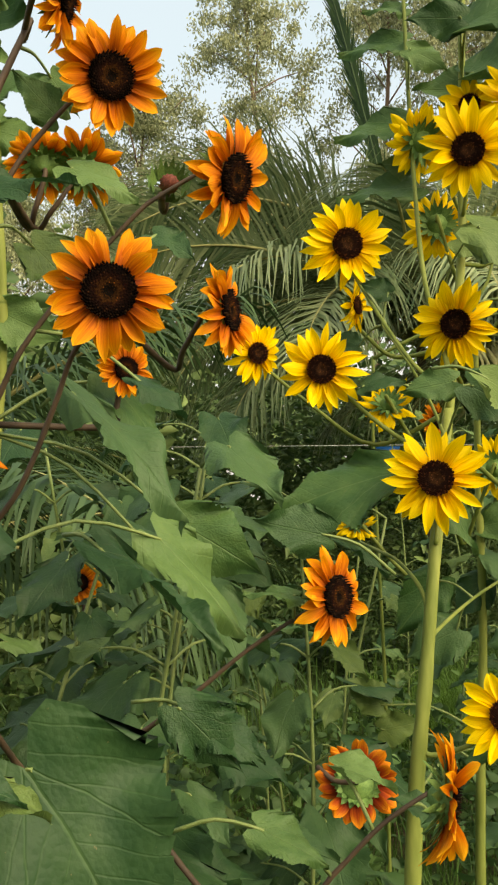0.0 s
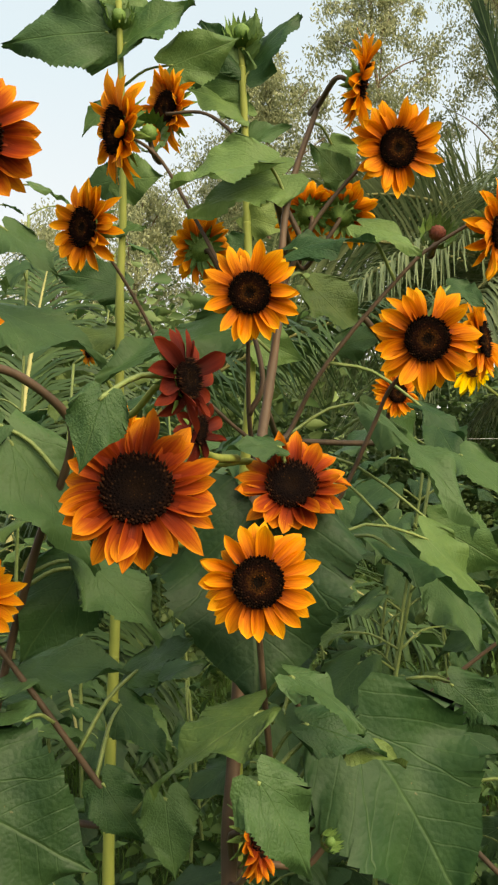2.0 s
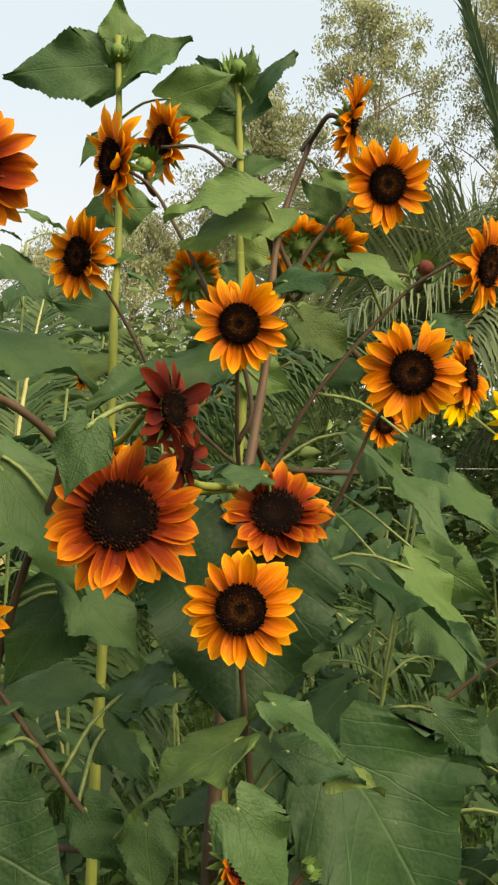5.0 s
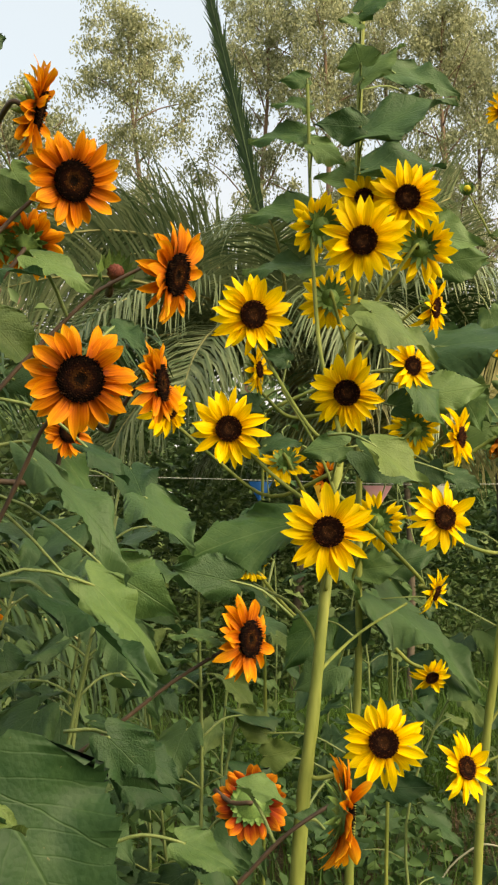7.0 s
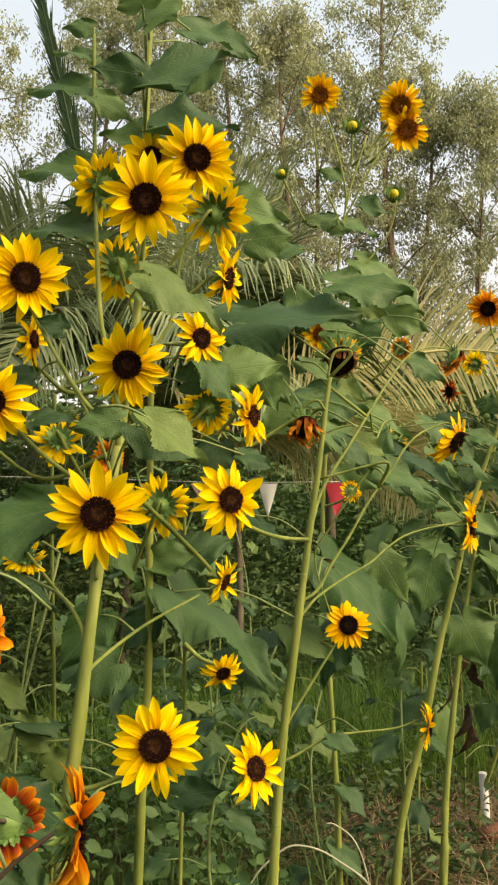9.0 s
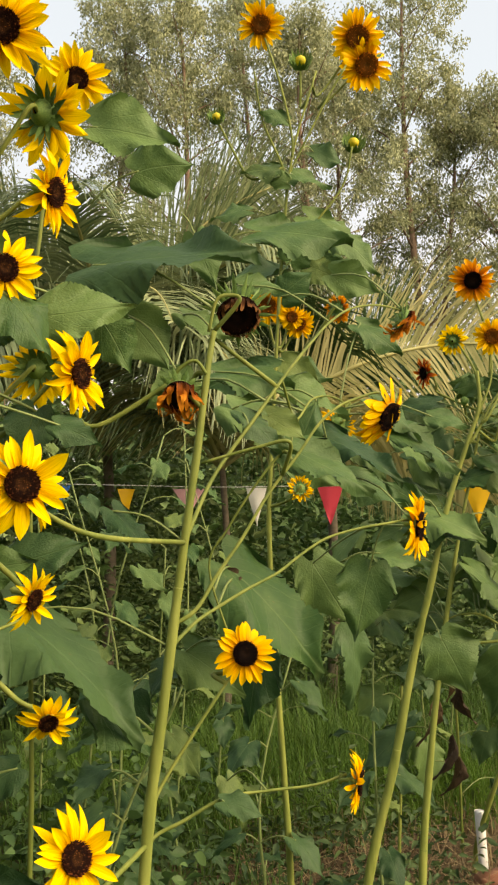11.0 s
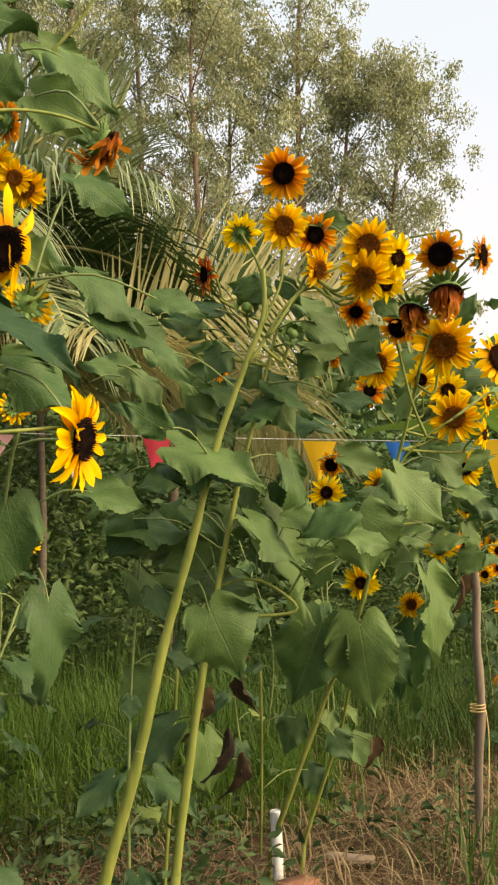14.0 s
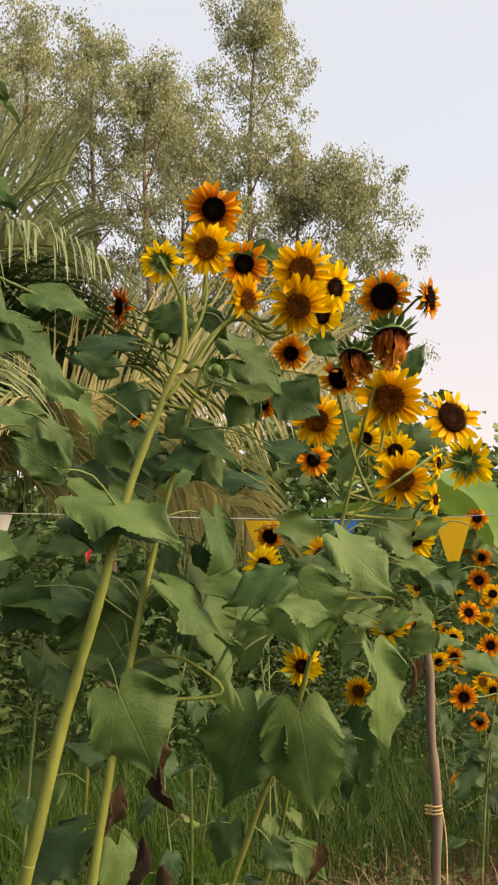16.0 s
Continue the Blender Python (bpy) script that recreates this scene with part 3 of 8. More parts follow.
def far_plant(x, y, height, seed):
    rng = random.Random(seed + 900)
    root = plant("sunflower_plant", "distant yellow-green sunflower with a few small heads", (x, y, 0))
    young(root, height, seed + 50)
    for k in range(3):
        at = Vector((x + rng.uniform(-0.2, 0.2), y + rng.uniform(-0.2, 0.1), height * rng.uniform(0.75, 1.08)))
        head(root, rng.choice(("O2", "G", "GD")), at, rng.uniform(0.09, 0.13), (-0.55 + rng.uniform(-0.3, 0.3), -0.8, rng.uniform(-0.1, 0.3)), None, True)


# ---- ground ----
def ground_material():
    m, n, l, b = material("grassy_earth", 0.95, 0.1)
    co = n.new("ShaderNodeTexCoord").outputs["Object"]
    big, mid, fine = noise_node(n, l, 0.7, 4, co), noise_node(n, l, 5.0, 5, co), noise_node(n, l, 60.0, 4, co)
    green = ramp(n, [(0.3, (0.02, 0.035, 0.012)), (0.7, (0.06, 0.09, 0.025))])
    l.new(mid, green.inputs[0])
    dry = ramp(n, [(0.3, (0.035, 0.024, 0.014)), (0.7, (0.13, 0.09, 0.05))])
    l.new(fine, dry.inputs[0])
    sep = n.new("ShaderNodeSeparateXYZ")
    l.new(co, sep.inputs[0])
    dx = math_node(n, l, "MULTIPLY", math_node(n, l, "SUBTRACT", sep.outputs["X"], 3.4), 0.8)
    dy = math_node(n, l, "SUBTRACT", sep.outputs["Y"], 0.9)
    away = math_node(n, l, "SQRT", math_node(n, l, "ADD", math_node(n, l, "MULTIPLY", dx, dx), math_node(n, l, "MULTIPLY", dy, dy)), 0)
    share = ramp(n, [(0.4, (1, 1, 1)), (0.62, (0, 0, 0))])
    l.new(math_node(n, l, "ADD", math_node(n, l, "MULTIPLY", away, 0.2), math_node(n, l, "MULTIPLY", math_node(n, l, "SUBTRACT", big, 0.5), 0.9)), share.inputs[0])
    col = mixed(n, l, "MIX", share.outputs[0], green.outputs[0], dry.outputs[0])
    l.new(col, b.inputs["Base Color"])
    bumped(n, l, b, fine, 0.8, 0.03)
    return m


bm = bmesh.new()
bmesh.ops.create_grid(bm, x_segments=60, y_segments=60, size=1.0)
for v in bm.verts:
    far = max(abs(v.co.x), abs(v.co.y))
    k = 8 + 400 * max(0, far - 0.3) ** 3
    v.co.x, v.co.y = v.co.x * k, v.co.y * k
    v.co.z = 0.03 * noise.noise(Vector((v.co.x * 0.9, v.co.y * 0.9, 3)))
tagged(finish("ground", bm, ground_material(), None, pose(0, 4, 0)), "grassy earth with patches of dry straw", "ground", kind="structure")


def blades(name, label, category, count, where, tall, wide, mat, seed, lean=0.5, segments=3):
    """Loose grass, straw or reeds as one mesh of narrow bent strips."""
    rng = np.random.default_rng(seed)
    verts, faces = [], []
    for _ in range(count):
        x, y, z = where(rng)
        h, w, a = tall * rng.uniform(0.4, 1.2), wide * rng.uniform(0.6, 1.3), rng.uniform(0, 6.28)
        dx, dy, bend = math.cos(a), math.sin(a), lean * rng.uniform(0.1, 1.3)
        n = len(verts)
        for i in range(segments + 1):
            v = i / segments
            r, up = h * bend * v * v, h * v * (1 - 0.35 * bend * v)
            k = w * (1 - v * 0.9)
            verts.append((x + r * dx - k * dy, y + r * dy + k * dx, z + up))
            verts.append((x + r * dx + k * dy, y + r * dy - k * dx, z + up))
        for i in range(segments):
            p = n + 2 * i
            faces.append((p, p + 1, p + 3, p + 2))
    ob = new(name, from_arrays(name, verts, faces, mat))
    return tagged(ob, label, category, kind="stuff")


M_GRASS = plain("grass_blade", (0.028, 0.068, 0.01), (0.095, 0.18, 0.03), 8, 0.6, 0.1, through_share=0.25)
M_TUFT = plain("bright_grass_blade", (0.045, 0.1, 0.01), (0.125, 0.23, 0.03), 8, 0.6, 0.1, through_share=0.3)
M_STALK = plain("bleached_stalk", (0.3, 0.29, 0.2), (0.55, 0.52, 0.4), 25, 0.7, 0.2)
M_STRAW = plain("dry_straw", (0.09, 0.06, 0.03), (0.34, 0.25, 0.13), 8, 0.8, 0.1)
M_BRUSH = plain("brush_leaf", (0.045, 0.09, 0.024), (0.145, 0.205, 0.065), 8, 0.55, 0.2, through_share=0.2)
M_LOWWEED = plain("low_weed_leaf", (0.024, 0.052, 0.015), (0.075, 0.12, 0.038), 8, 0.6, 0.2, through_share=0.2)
M_HEDGE = plain("hedge_leaf", (0.055, 0.105, 0.03), (0.18, 0.245, 0.085), 8, 0.55, 0.2, through_share=0.25)
M_WEED = plain("weed_leaf", (0.03, 0.07, 0.02), (0.11, 0.19, 0.055), 8, 0.55, 0.2, through_share=0.25)


def box(x0, x1, y0, y1):
    return lambda rng: (rng.uniform(x0, x1), rng.uniform(y0, y1), 0.0)


blades("meadow_grass", "lush dark green grass behind the sunflowers", "grass", 7000, box(-2.5, 1.3, 1.9, 6.5), 0.4, 0.0035, M_GRASS, 2, 0.7)
blades("tall_grass", "tall dark green grass behind the leaning stems", "grass", 6500, box(0.9, 4.6, 5.2, 7.6), 0.5, 0.004, M_GRASS, 12, 0.7)
blades("far_grass", "long green grass farther back", "grass", 5000, box(-7, 9, 7.0, 15), 0.6, 0.006, M_GRASS, 3, 0.6)
blades("straw_litter", "dry straw and cut stalks on the earth", "straw", 8500, box(1.3, 6.0, 3.3, 6.8), 0.24, 0.0028, M_STRAW, 4, 2.3)
blades("edge_grass", "green grass tufts beside the straw", "grass", 600, box(2.7, 4.6, 3.3, 4.2), 0.4, 0.005, M_GRASS, 5, 0.6)


def foliage(name, label, category, count, where, size, mat, seed, hang=0.0, narrow=0.42, fine=True):
    """Many small folded leaves as one mesh."""
    rng = np.random.default_rng(seed)
    p = np.array([where(rng) for _ in range(count)])
    y = rng.normal(size=(count, 3)) * (1, 1, 0.5) - (0, 0, hang)
    y /= np.linalg.norm(y, axis=1)[:, None]
    z = rng.normal(size=(count, 3)) + (0, 0, 1.2 * (1 - min(1, hang)))
    x = np.cross(y, z)
    x /= np.linalg.norm(x, axis=1)[:, None] + 1e-6
    z = np.cross(x, y)
    s = size * rng.uniform(0.5, 1.5, (count, 1))
    shape = ((0, 0, 0), (0.45, 0.22, 0.1), (0.5, 0.42, 0.1), (0.33, 0.72, 0.05), (0, 1, -0.15), (-0.33, 0.72, 0.05), (-0.5, 0.42, 0.1), (-0.45, 0.22, 0.1), (0, 0.5, -0.02)) if fine else ((0, 0, 0), (0.48, 0.35, 0.1), (0.3, 0.72, 0.05), (0, 1, -0.15), (-0.3, 0.72, 0.05), (-0.48, 0.35, 0.1))
    verts = np.stack([p + s * (2 * narrow * a * x + b * y + c * z) for a, b, c in shape], 1).reshape(-1, 3)
    if fine:
        faces = [(n + k, n + (k + 1) % 8, n + 8) for n in range(0, 9 * count, 9) for k in range(8)]
    else:
        faces = [f for n in range(0, 6 * count, 6) for f in ((n, n + 1, n + 2, n + 3), (n, n + 3, n + 4, n + 5))]
    ob = new(name, from_arrays(name, verts.tolist(), faces, mat))
    return tagged(ob, label, category, kind="stuff")


def clumps(centres, spread):
    def where(rng):
        x, y, z = centres[rng.integers(len(centres))]
        d = rng.normal(size=3) * spread
        return (x + d[0], y + d[1], abs(z + d[2]))
    return where


crng = random.Random(11)
weeds = [(crng.uniform(-2.6, 0.9), crng.uniform(2.0, 4.6), crng.uniform(0.0, 0.6)) for _ in range(120)]
foliage("weeds", "tangled green weeds between the stems", "weeds", 8000, clumps(weeds, (0.1, 0.1, 0.14)), 0.045, M_WEED, 6, narrow=0.3)
low_weeds = [(crng.uniform(0.7, 2.1), crng.uniform(3.5, 5.2), crng.uniform(0.0, 0.24)) for _ in range(50)]
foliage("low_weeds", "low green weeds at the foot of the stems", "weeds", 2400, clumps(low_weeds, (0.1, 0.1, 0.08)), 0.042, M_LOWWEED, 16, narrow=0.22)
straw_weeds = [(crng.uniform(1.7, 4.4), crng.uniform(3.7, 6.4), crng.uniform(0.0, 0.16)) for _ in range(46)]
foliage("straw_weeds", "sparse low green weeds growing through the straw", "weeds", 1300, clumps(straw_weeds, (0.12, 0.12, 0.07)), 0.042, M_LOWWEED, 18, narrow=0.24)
brush = [(crng.uniform(-3.5, 5.6), crng.uniform(6.9, 8.8), crng.uniform(0.1, 1.2)) for _ in range(150)]
brush += [(crng.uniform(0.2, 1.7), crng.uniform(7.2, 7.6), crng.uniform(0.3, 1.8)) for _ in range(45)]
foliage("undergrowth", "dark leafy undergrowth behind the row", "undergrowth", 16000, clumps(brush, (0.22, 0.2, 0.22)), 0.06, M_BRUSH, 7, narrow=0.26, fine=False)
hedge = [(crng.uniform(-4.5, 2.2), crng.uniform(8.0, 9.5), crng.uniform(0.4, 1.9)) for _ in range(120)]
hedge += [(crng.uniform(-5.0, -0.1), crng.uniform(8.0, 9.5), crng.uniform(1.2, 3.1)) for _ in range(90)]
hedge += [(crng.uniform(-0.6, 2.4), crng.uniform(8.0, 9.5), crng.uniform(1.4, 2.5)) for _ in range(40)]
foliage("hedge", "dense dark green hedge behind the palm", "hedge", 16000, clumps(hedge, (0.25, 0.2, 0.25)), 0.09, M_HEDGE, 17, narrow=0.26, fine=False)

thicket = [(crng.uniform(-5.5, -1.0), crng.uniform(5.6, 7.6), crng.uniform(0.2, 2.6)) for _ in range(120)]
foliage("thicket", "tall dark green leafy thicket behind the row", "thicket", 9000, clumps(thicket, (0.22, 0.2, 0.2)), 0.12, M_HEDGE, 37, narrow=0.3, fine=False)
right_hedge = [(crng.uniform(2.2, 8.0), crng.uniform(8.2, 10.5), crng.uniform(0.3, 2.1)) for _ in range(150)]
foliage("hedge", "green leafy hedge behind the leaning stems", "hedge", 11000, clumps(right_hedge, (0.25, 0.2, 0.22)), 0.1, M_WEED, 27, narrow=0.3, fine=False)
bright = [(crng.uniform(0.5, 2.7), crng.uniform(4.7, 6.2)) for _ in range(140)]
blades("grass_tufts", "bright green grass tufts behind the row", "grass", 7000, lambda rng: (*(np.array(bright[rng.integers(140)]) + rng.normal(size=2) * 0.09), 0.0), 0.42, 0.0035, M_TUFT, 22, 0.8)


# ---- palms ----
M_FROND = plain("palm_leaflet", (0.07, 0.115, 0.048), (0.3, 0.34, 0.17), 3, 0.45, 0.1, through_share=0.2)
# Darker copy of the palm leaflet: shade is put into its colour.
M_SHADEFROND = plain("shaded_palm_leaflet", (0.016, 0.042, 0.012), (0.065, 0.11, 0.035), 3, 0.55, 0.1, through_share=0.15)
M_DRYFROND = plain("dry_palm_leaflet", (0.2, 0.21, 0.08), (0.56, 0.51, 0.25), 3, 0.6, 0.1, through_share=0.2)
M_RACHIS = plain("palm_rachis", (0.2, 0.2, 0.07), (0.42, 0.38, 0.16), 10, 0.5, 0.1)
M_TRUNK = plain("palm_trunk", (0.06, 0.05, 0.035), (0.15, 0.12, 0.085), 8, 0.9, 0.6, (1, 1, 5))


def frond(palm, azimuth, rise, length, droop, leaflet, mat, seed, roll=0, limp=1.0):
    """A feathered palm leaf: midrib and two rows of hanging leaflets."""
    rng = random.Random(seed)
    d = Vector((math.cos(radians(azimuth)), math.sin(radians(azimuth)), 0))
    line = []
    for i in range(9):
        s = i / 8
        bend = radians(rise) - radians(droop) * s
        line.append((line[-1] if line else Vector((0, 0, 0))) + (d * math.cos(bend) + Vector((0, 0, math.sin(bend)))) * (length / 8 if i else 0))
    bm = bmesh.new()
    folded = limp < 0.15
    tube(bm, line, 0.014 if folded else 0.022, 0.004, 5, 3)
    rib = part("frond", bm, mat if folded else M_RACHIS, palm)
    verts, faces = [], []
    path = curve_points(line, 14)
    for i, p in enumerate(path):
        s = i / len(path)
        if s < 0.12:
            continue
        way = (path[min(i + 1, len(path) - 1)] - path[i - 1]).normalized()
        side = way.cross(Vector((0, 0, 1)))
        side = side.normalized() if side.length > 0.05 else Vector((-d.y, d.x, 0))
        over = side.cross(way).normalized()
        turn = Matrix.Rotation(radians(roll), 3, way)
        side, over = turn @ side, turn @ over
        for sign in (-1, 1):
            ln = leaflet * (0.55 + 0.75 * math.sin(math.pi * min(1, s * 0.9 + 0.08))) * rng.uniform(0.85, 1.1)
            start = (way * 2.6 + side * sign * 0.5).normalized() if folded else (way * rng.uniform(0.6, 0.95) + side * sign + over * rng.uniform(0.0, 0.5) * limp).normalized()
            q, v = p.copy(), start
            n = len(verts)
            for k in range(5):
                w = 0.0085 * (1 - (k / 4) ** 2 * 0.95) + 0.001
                flat = v.cross(over)
                flat = flat.normalized() if flat.length > 0.01 else way
                verts += [tuple(q - flat * w), tuple(q + flat * w)]
                q = q + v * ln / 4
                v = (v + Vector((0.1 * rng.uniform(-1, 1), 0.1 * rng.uniform(-1, 1), (-0.3 - 0.35 * rng.random()) * limp))).normalized()
            for k in range(4):
                a = n + 2 * k
                faces.append((a, a + 1, a + 3, a + 2))
    place("frond_blade", from_arrays("frond_blade", verts, faces, mat), rib)


def palm_tree(label, base, height, fronds, leaflet, seed, girth=0.1, green=M_FROND):
    root = new("coconut_palm")
    root.location = (base[0], base[1], height)
    bpy.context.view_layer.update()
    bm = bmesh.new()
    tube(bm, [(0, 0, -height - 0.1), (0.05, 0.02, -height * 0.5), (0, 0, 0.1)], girth, girth * 0.7, 12, 10, 0.06)
    part("trunk", bm, M_TRUNK, root)
    for i, (az, rise, ln, droop, dry, *pose_of) in enumerate(fronds):
        frond(root, az, rise, ln, droop, leaflet * (0.42 if dry == 2 else 1.0), (green, M_DRYFROND, M_SHADEFROND, M_SHADEFROND)[dry], seed + i, *pose_of)
    tagged(root, label, "palm tree", "palms behind the row")


palm_tree("young coconut palm with an upright spear and arching feathery fronds", (0.95, 7.3), 2.5,
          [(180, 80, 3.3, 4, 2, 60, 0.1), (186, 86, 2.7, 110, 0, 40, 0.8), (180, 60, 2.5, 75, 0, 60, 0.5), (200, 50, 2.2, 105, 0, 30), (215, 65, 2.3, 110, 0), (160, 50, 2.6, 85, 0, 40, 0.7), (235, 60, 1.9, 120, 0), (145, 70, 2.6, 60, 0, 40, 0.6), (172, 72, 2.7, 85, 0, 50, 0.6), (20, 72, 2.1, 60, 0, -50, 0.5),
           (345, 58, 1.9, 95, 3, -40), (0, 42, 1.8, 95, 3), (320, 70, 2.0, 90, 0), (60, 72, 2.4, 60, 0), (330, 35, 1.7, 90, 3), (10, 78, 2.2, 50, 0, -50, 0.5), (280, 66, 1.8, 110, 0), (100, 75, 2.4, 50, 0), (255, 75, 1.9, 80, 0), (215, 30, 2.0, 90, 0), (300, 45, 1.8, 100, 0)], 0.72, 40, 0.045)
palm_tree("young coconut palm with yellowing, drooping fronds", (1.7, 6.8), 1.85,
          [(2, 54, 2.8, 62, 1, -70, 0.35), (348, 46, 1.9, 95, 1, -35, 1.0), (20, 48, 2.2, 95, 1, -30), (180, 55, 1.6, 95, 0), (150, 70, 2.0, 60, 0), (225, 66, 1.0, 70, 1), (290, 66, 0.9, 70, 1), (90, 74, 1.9, 45, 0), (60, 66, 2.0, 60, 0, -50, 0.5)], 0.62, 60, 0.028)
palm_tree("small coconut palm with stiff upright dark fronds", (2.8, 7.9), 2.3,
          [(100, 84, 1.5, 16, 0, 60, 0.2), (175, 78, 1.6, 40, 0, 60, 0.2), (15, 74, 1.4, 40, 0, -60, 0.2), (200, 62, 1.3, 60, 0, 40, 0.4), (340, 60, 1.2, 55, 0), (250, 70, 1.1, 60, 0)], 0.5, 70, 0.045, M_SHADEFROND)
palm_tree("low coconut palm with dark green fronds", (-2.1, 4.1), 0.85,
          [(60, 60, 2.4, 70, 0), (20, 50, 2.3, 80, 0), (100, 75, 2.4, 30, 0), (340, 45, 2.2, 80, 0), (300, 40, 2.0, 80, 0), (0, 70, 2.4, 60, 0), (150, 60, 2.2, 70, 0), (40, 72, 2.4, 60, 0), (320, 60, 2.2, 80, 0)], 0.55, 80, 0.08, M_SHADEFROND)


# ---- trees ----
M_GUM = plain("gum_leaf", (0.17, 0.195, 0.095), (0.48, 0.49, 0.28), 0.6, 0.55, 0.1, through_share=0.35)
M_BARK = plain("pale_bark", (0.12, 0.075, 0.05), (0.3, 0.2, 0.14), 4, 0.9, 0.4, (1, 1, 0.3))


def gum_tree(base, height, spread, clear, seed, dense=1.0):
    """A tall thin-crowned tree: trunk, rising limbs, hanging tufts of narrow leaves with gaps of sky."""
    rng = random.Random(seed)
    root = new("eucalyptus_tree")
    root.location = base
    bpy.context.view_layer.update()
    lean = (rng.uniform(-0.6, 0.6), rng.uniform(-0.6, 0.6))
    trunk = [(lean[0] * s * s + 0.4 * math.sin(6 * s + seed) * s, lean[1] * s * s, height * s) for s in (0, 0.2, 0.4, 0.6, 0.8, 0.97)]
    bm = bmesh.new()
    tube(bm, trunk, 0.15, 0.02, 8, 5)
    part("trunk", bm, M_BARK, root)
    tips = []
    line = curve_points(trunk, 8)
    for i in range(26):
        s = clear + (0.97 - clear) * (i / 25) ** 0.85
        start = line[min(len(line) - 1, int(s * len(line)))]
        a = i * 2.4 + rng.uniform(-0.5, 0.5)
        shape = math.sin(math.pi * min(1.0, 0.22 + 0.8 * (s - clear) / (1 - clear))) ** 0.7
        reach = spread * max(0.25, shape) * rng.uniform(0.6, 1.1)
        rise = reach * rng.uniform(0.5, 1.1)
        mid = start + Vector((math.cos(a) * reach * 0.5, math.sin(a) * reach * 0.5, rise * 0.65))
        end = start + Vector((math.cos(a) * reach, math.sin(a) * reach, rise))
        bm = bmesh.new()
        tube(bm, [start, mid, end], 0.06 * (1.2 - s), 0.012, 4, 3)
        part("limb", bm, M_BARK, root)
        for k in range(rng.randint(6, 9)):
            q = start.lerp(end, rng.uniform(0.25, 1.15)) + Vector((rng.gauss(0, 0.46), rng.gauss(0, 0.46), rng.gauss(0.1, 0.4)))
            tips.append((q, rng.uniform(0.26, 0.58)))
    tips += [(line[-1] + Vector((rng.gauss(0, 0.3), rng.gauss(0, 0.3), rng.uniform(-1.2, 0.4))), 0.45) for _ in range(7)]
    nrng = np.random.default_rng(seed)
    per = int(135 * dense)
    count = per * len(tips)
    centre = np.repeat(np.array([tuple(q) for q, _ in tips]), per, 0)
    size = np.repeat(np.array([r for _, r in tips]), per)[:, None]
    ball = nrng.normal(size=(count, 3))
    ball *= nrng.uniform(0.05, 1.0, (count, 1)) ** 0.6 / np.linalg.norm(ball, axis=1)[:, None]
    p = centre + ball * size * (1.0, 1.0, 0.8)
    p[:, 2] -= nrng.exponential(0.16, count) * size[:, 0] / 0.45
    y = nrng.normal(size=(count, 3)) * (0.5, 0.5, 0.35) - (0, 0, 0.75)
    y *= nrng.uniform(0.07, 0.17, (count, 1)) / np.linalg.norm(y, axis=1)[:, None]
    x = np.cross(y, nrng.normal(size=(count, 3)))
    x *= nrng.uniform(0.018, 0.036, (count, 1)) / (np.linalg.norm(x, axis=1)[:, None] + 1e-6)
    verts = np.stack([p, p + 0.45 * y + x, p + y, p + 0.45 * y - x], 1).reshape(-1, 3).tolist()
    faces = [(n, n + 1, n + 2, n + 3) for n in range(0, 4 * count, 4)]
    place("crown", from_arrays("crown", verts, faces, M_GUM), root)
    return tagged(root, "tall eucalyptus with a thin grey-green crown and pale trunk", "tree", "trees behind the garden")


TREES = """-0.3 28.9 17.6 2.0 .3|-4.0 28.7 14.4 2.4 .3|-8.1 28.6 10.6 2.8 .2|-6.2 30 11.5 2.5 .2|2.8 29.4 19.2 2.2 .3|4.7 28.1 18.6 2.4 .25|7.5 30.0 20.6 2.5 .3|8.9 27.2 17.6 2.4 .3|12.6 28.1 21.8 2.2 .35|15.3 27.6 15.7 2.5 .35|13.3 28.5 16.2 2.4 .3|10.4 31 18.2 2.6 .25|-11.5 30 10 2.8 .2"""
for i, row in enumerate(TREES.split("|")):
    x, y, h, spread, clear = (float(v) for v in row.split())
    gum_tree((x, y, 0), h, spread, clear, 100 + i)
low = [(crng.uniform(-16, 30), crng.uniform(24, 34), crng.uniform(0.3, 4.6)) for _ in range(260)]
foliage("far_bushes", "dark green bushes under the far trees", "bushes", 26000, clumps(low, (0.9, 0.9, 0.7)), 0.34, M_WEED, 9, fine=False)
belt = [(crng.uniform(-9, 15), crng.uniform(14, 18), crng.uniform(0.3, 4.0)) for _ in range(330)]
foliage("bush_belt", "leafy green bushes between the garden and the far trees", "bushes", 30000, clumps(belt, (0.5, 0.5, 0.4)), 0.2, M_HEDGE, 19, fine=False)


# ---- sunflowers ----
# orange plants

A = plant("sunflower_plant", "branching sunflower with orange heads and a purple-brown stem", (-0.444, 0.883, 0))
stem(A, [(-0.344, 1.116, 1.938), (-0.376, 1.082, 1.834), (-0.389, 1.052, 1.759), (-0.395, 1.025, 1.638), (-0.406, 0.996, 1.537), (-0.413, 0.966, 1.468), (-0.426, 0.938, 1.337), (-0.441, 0.914, 1.139), (-0.446, 0.888, 0.996), (-0.456, 0.844, 0.498), (-0.466, 0.800, -0.050)], 0.0035, 0.011, mat=M_PURPLE)
stem(A, [(-0.383, 0.732, 1.290), (-0.385, 0.766, 1.232), (-0.385, 0.802, 1.137), (-0.394, 0.835, 1.070), (-0.429, 0.861, 1.008)], 0.0028, 0.0045, "branch", mat=M_PURPLE)
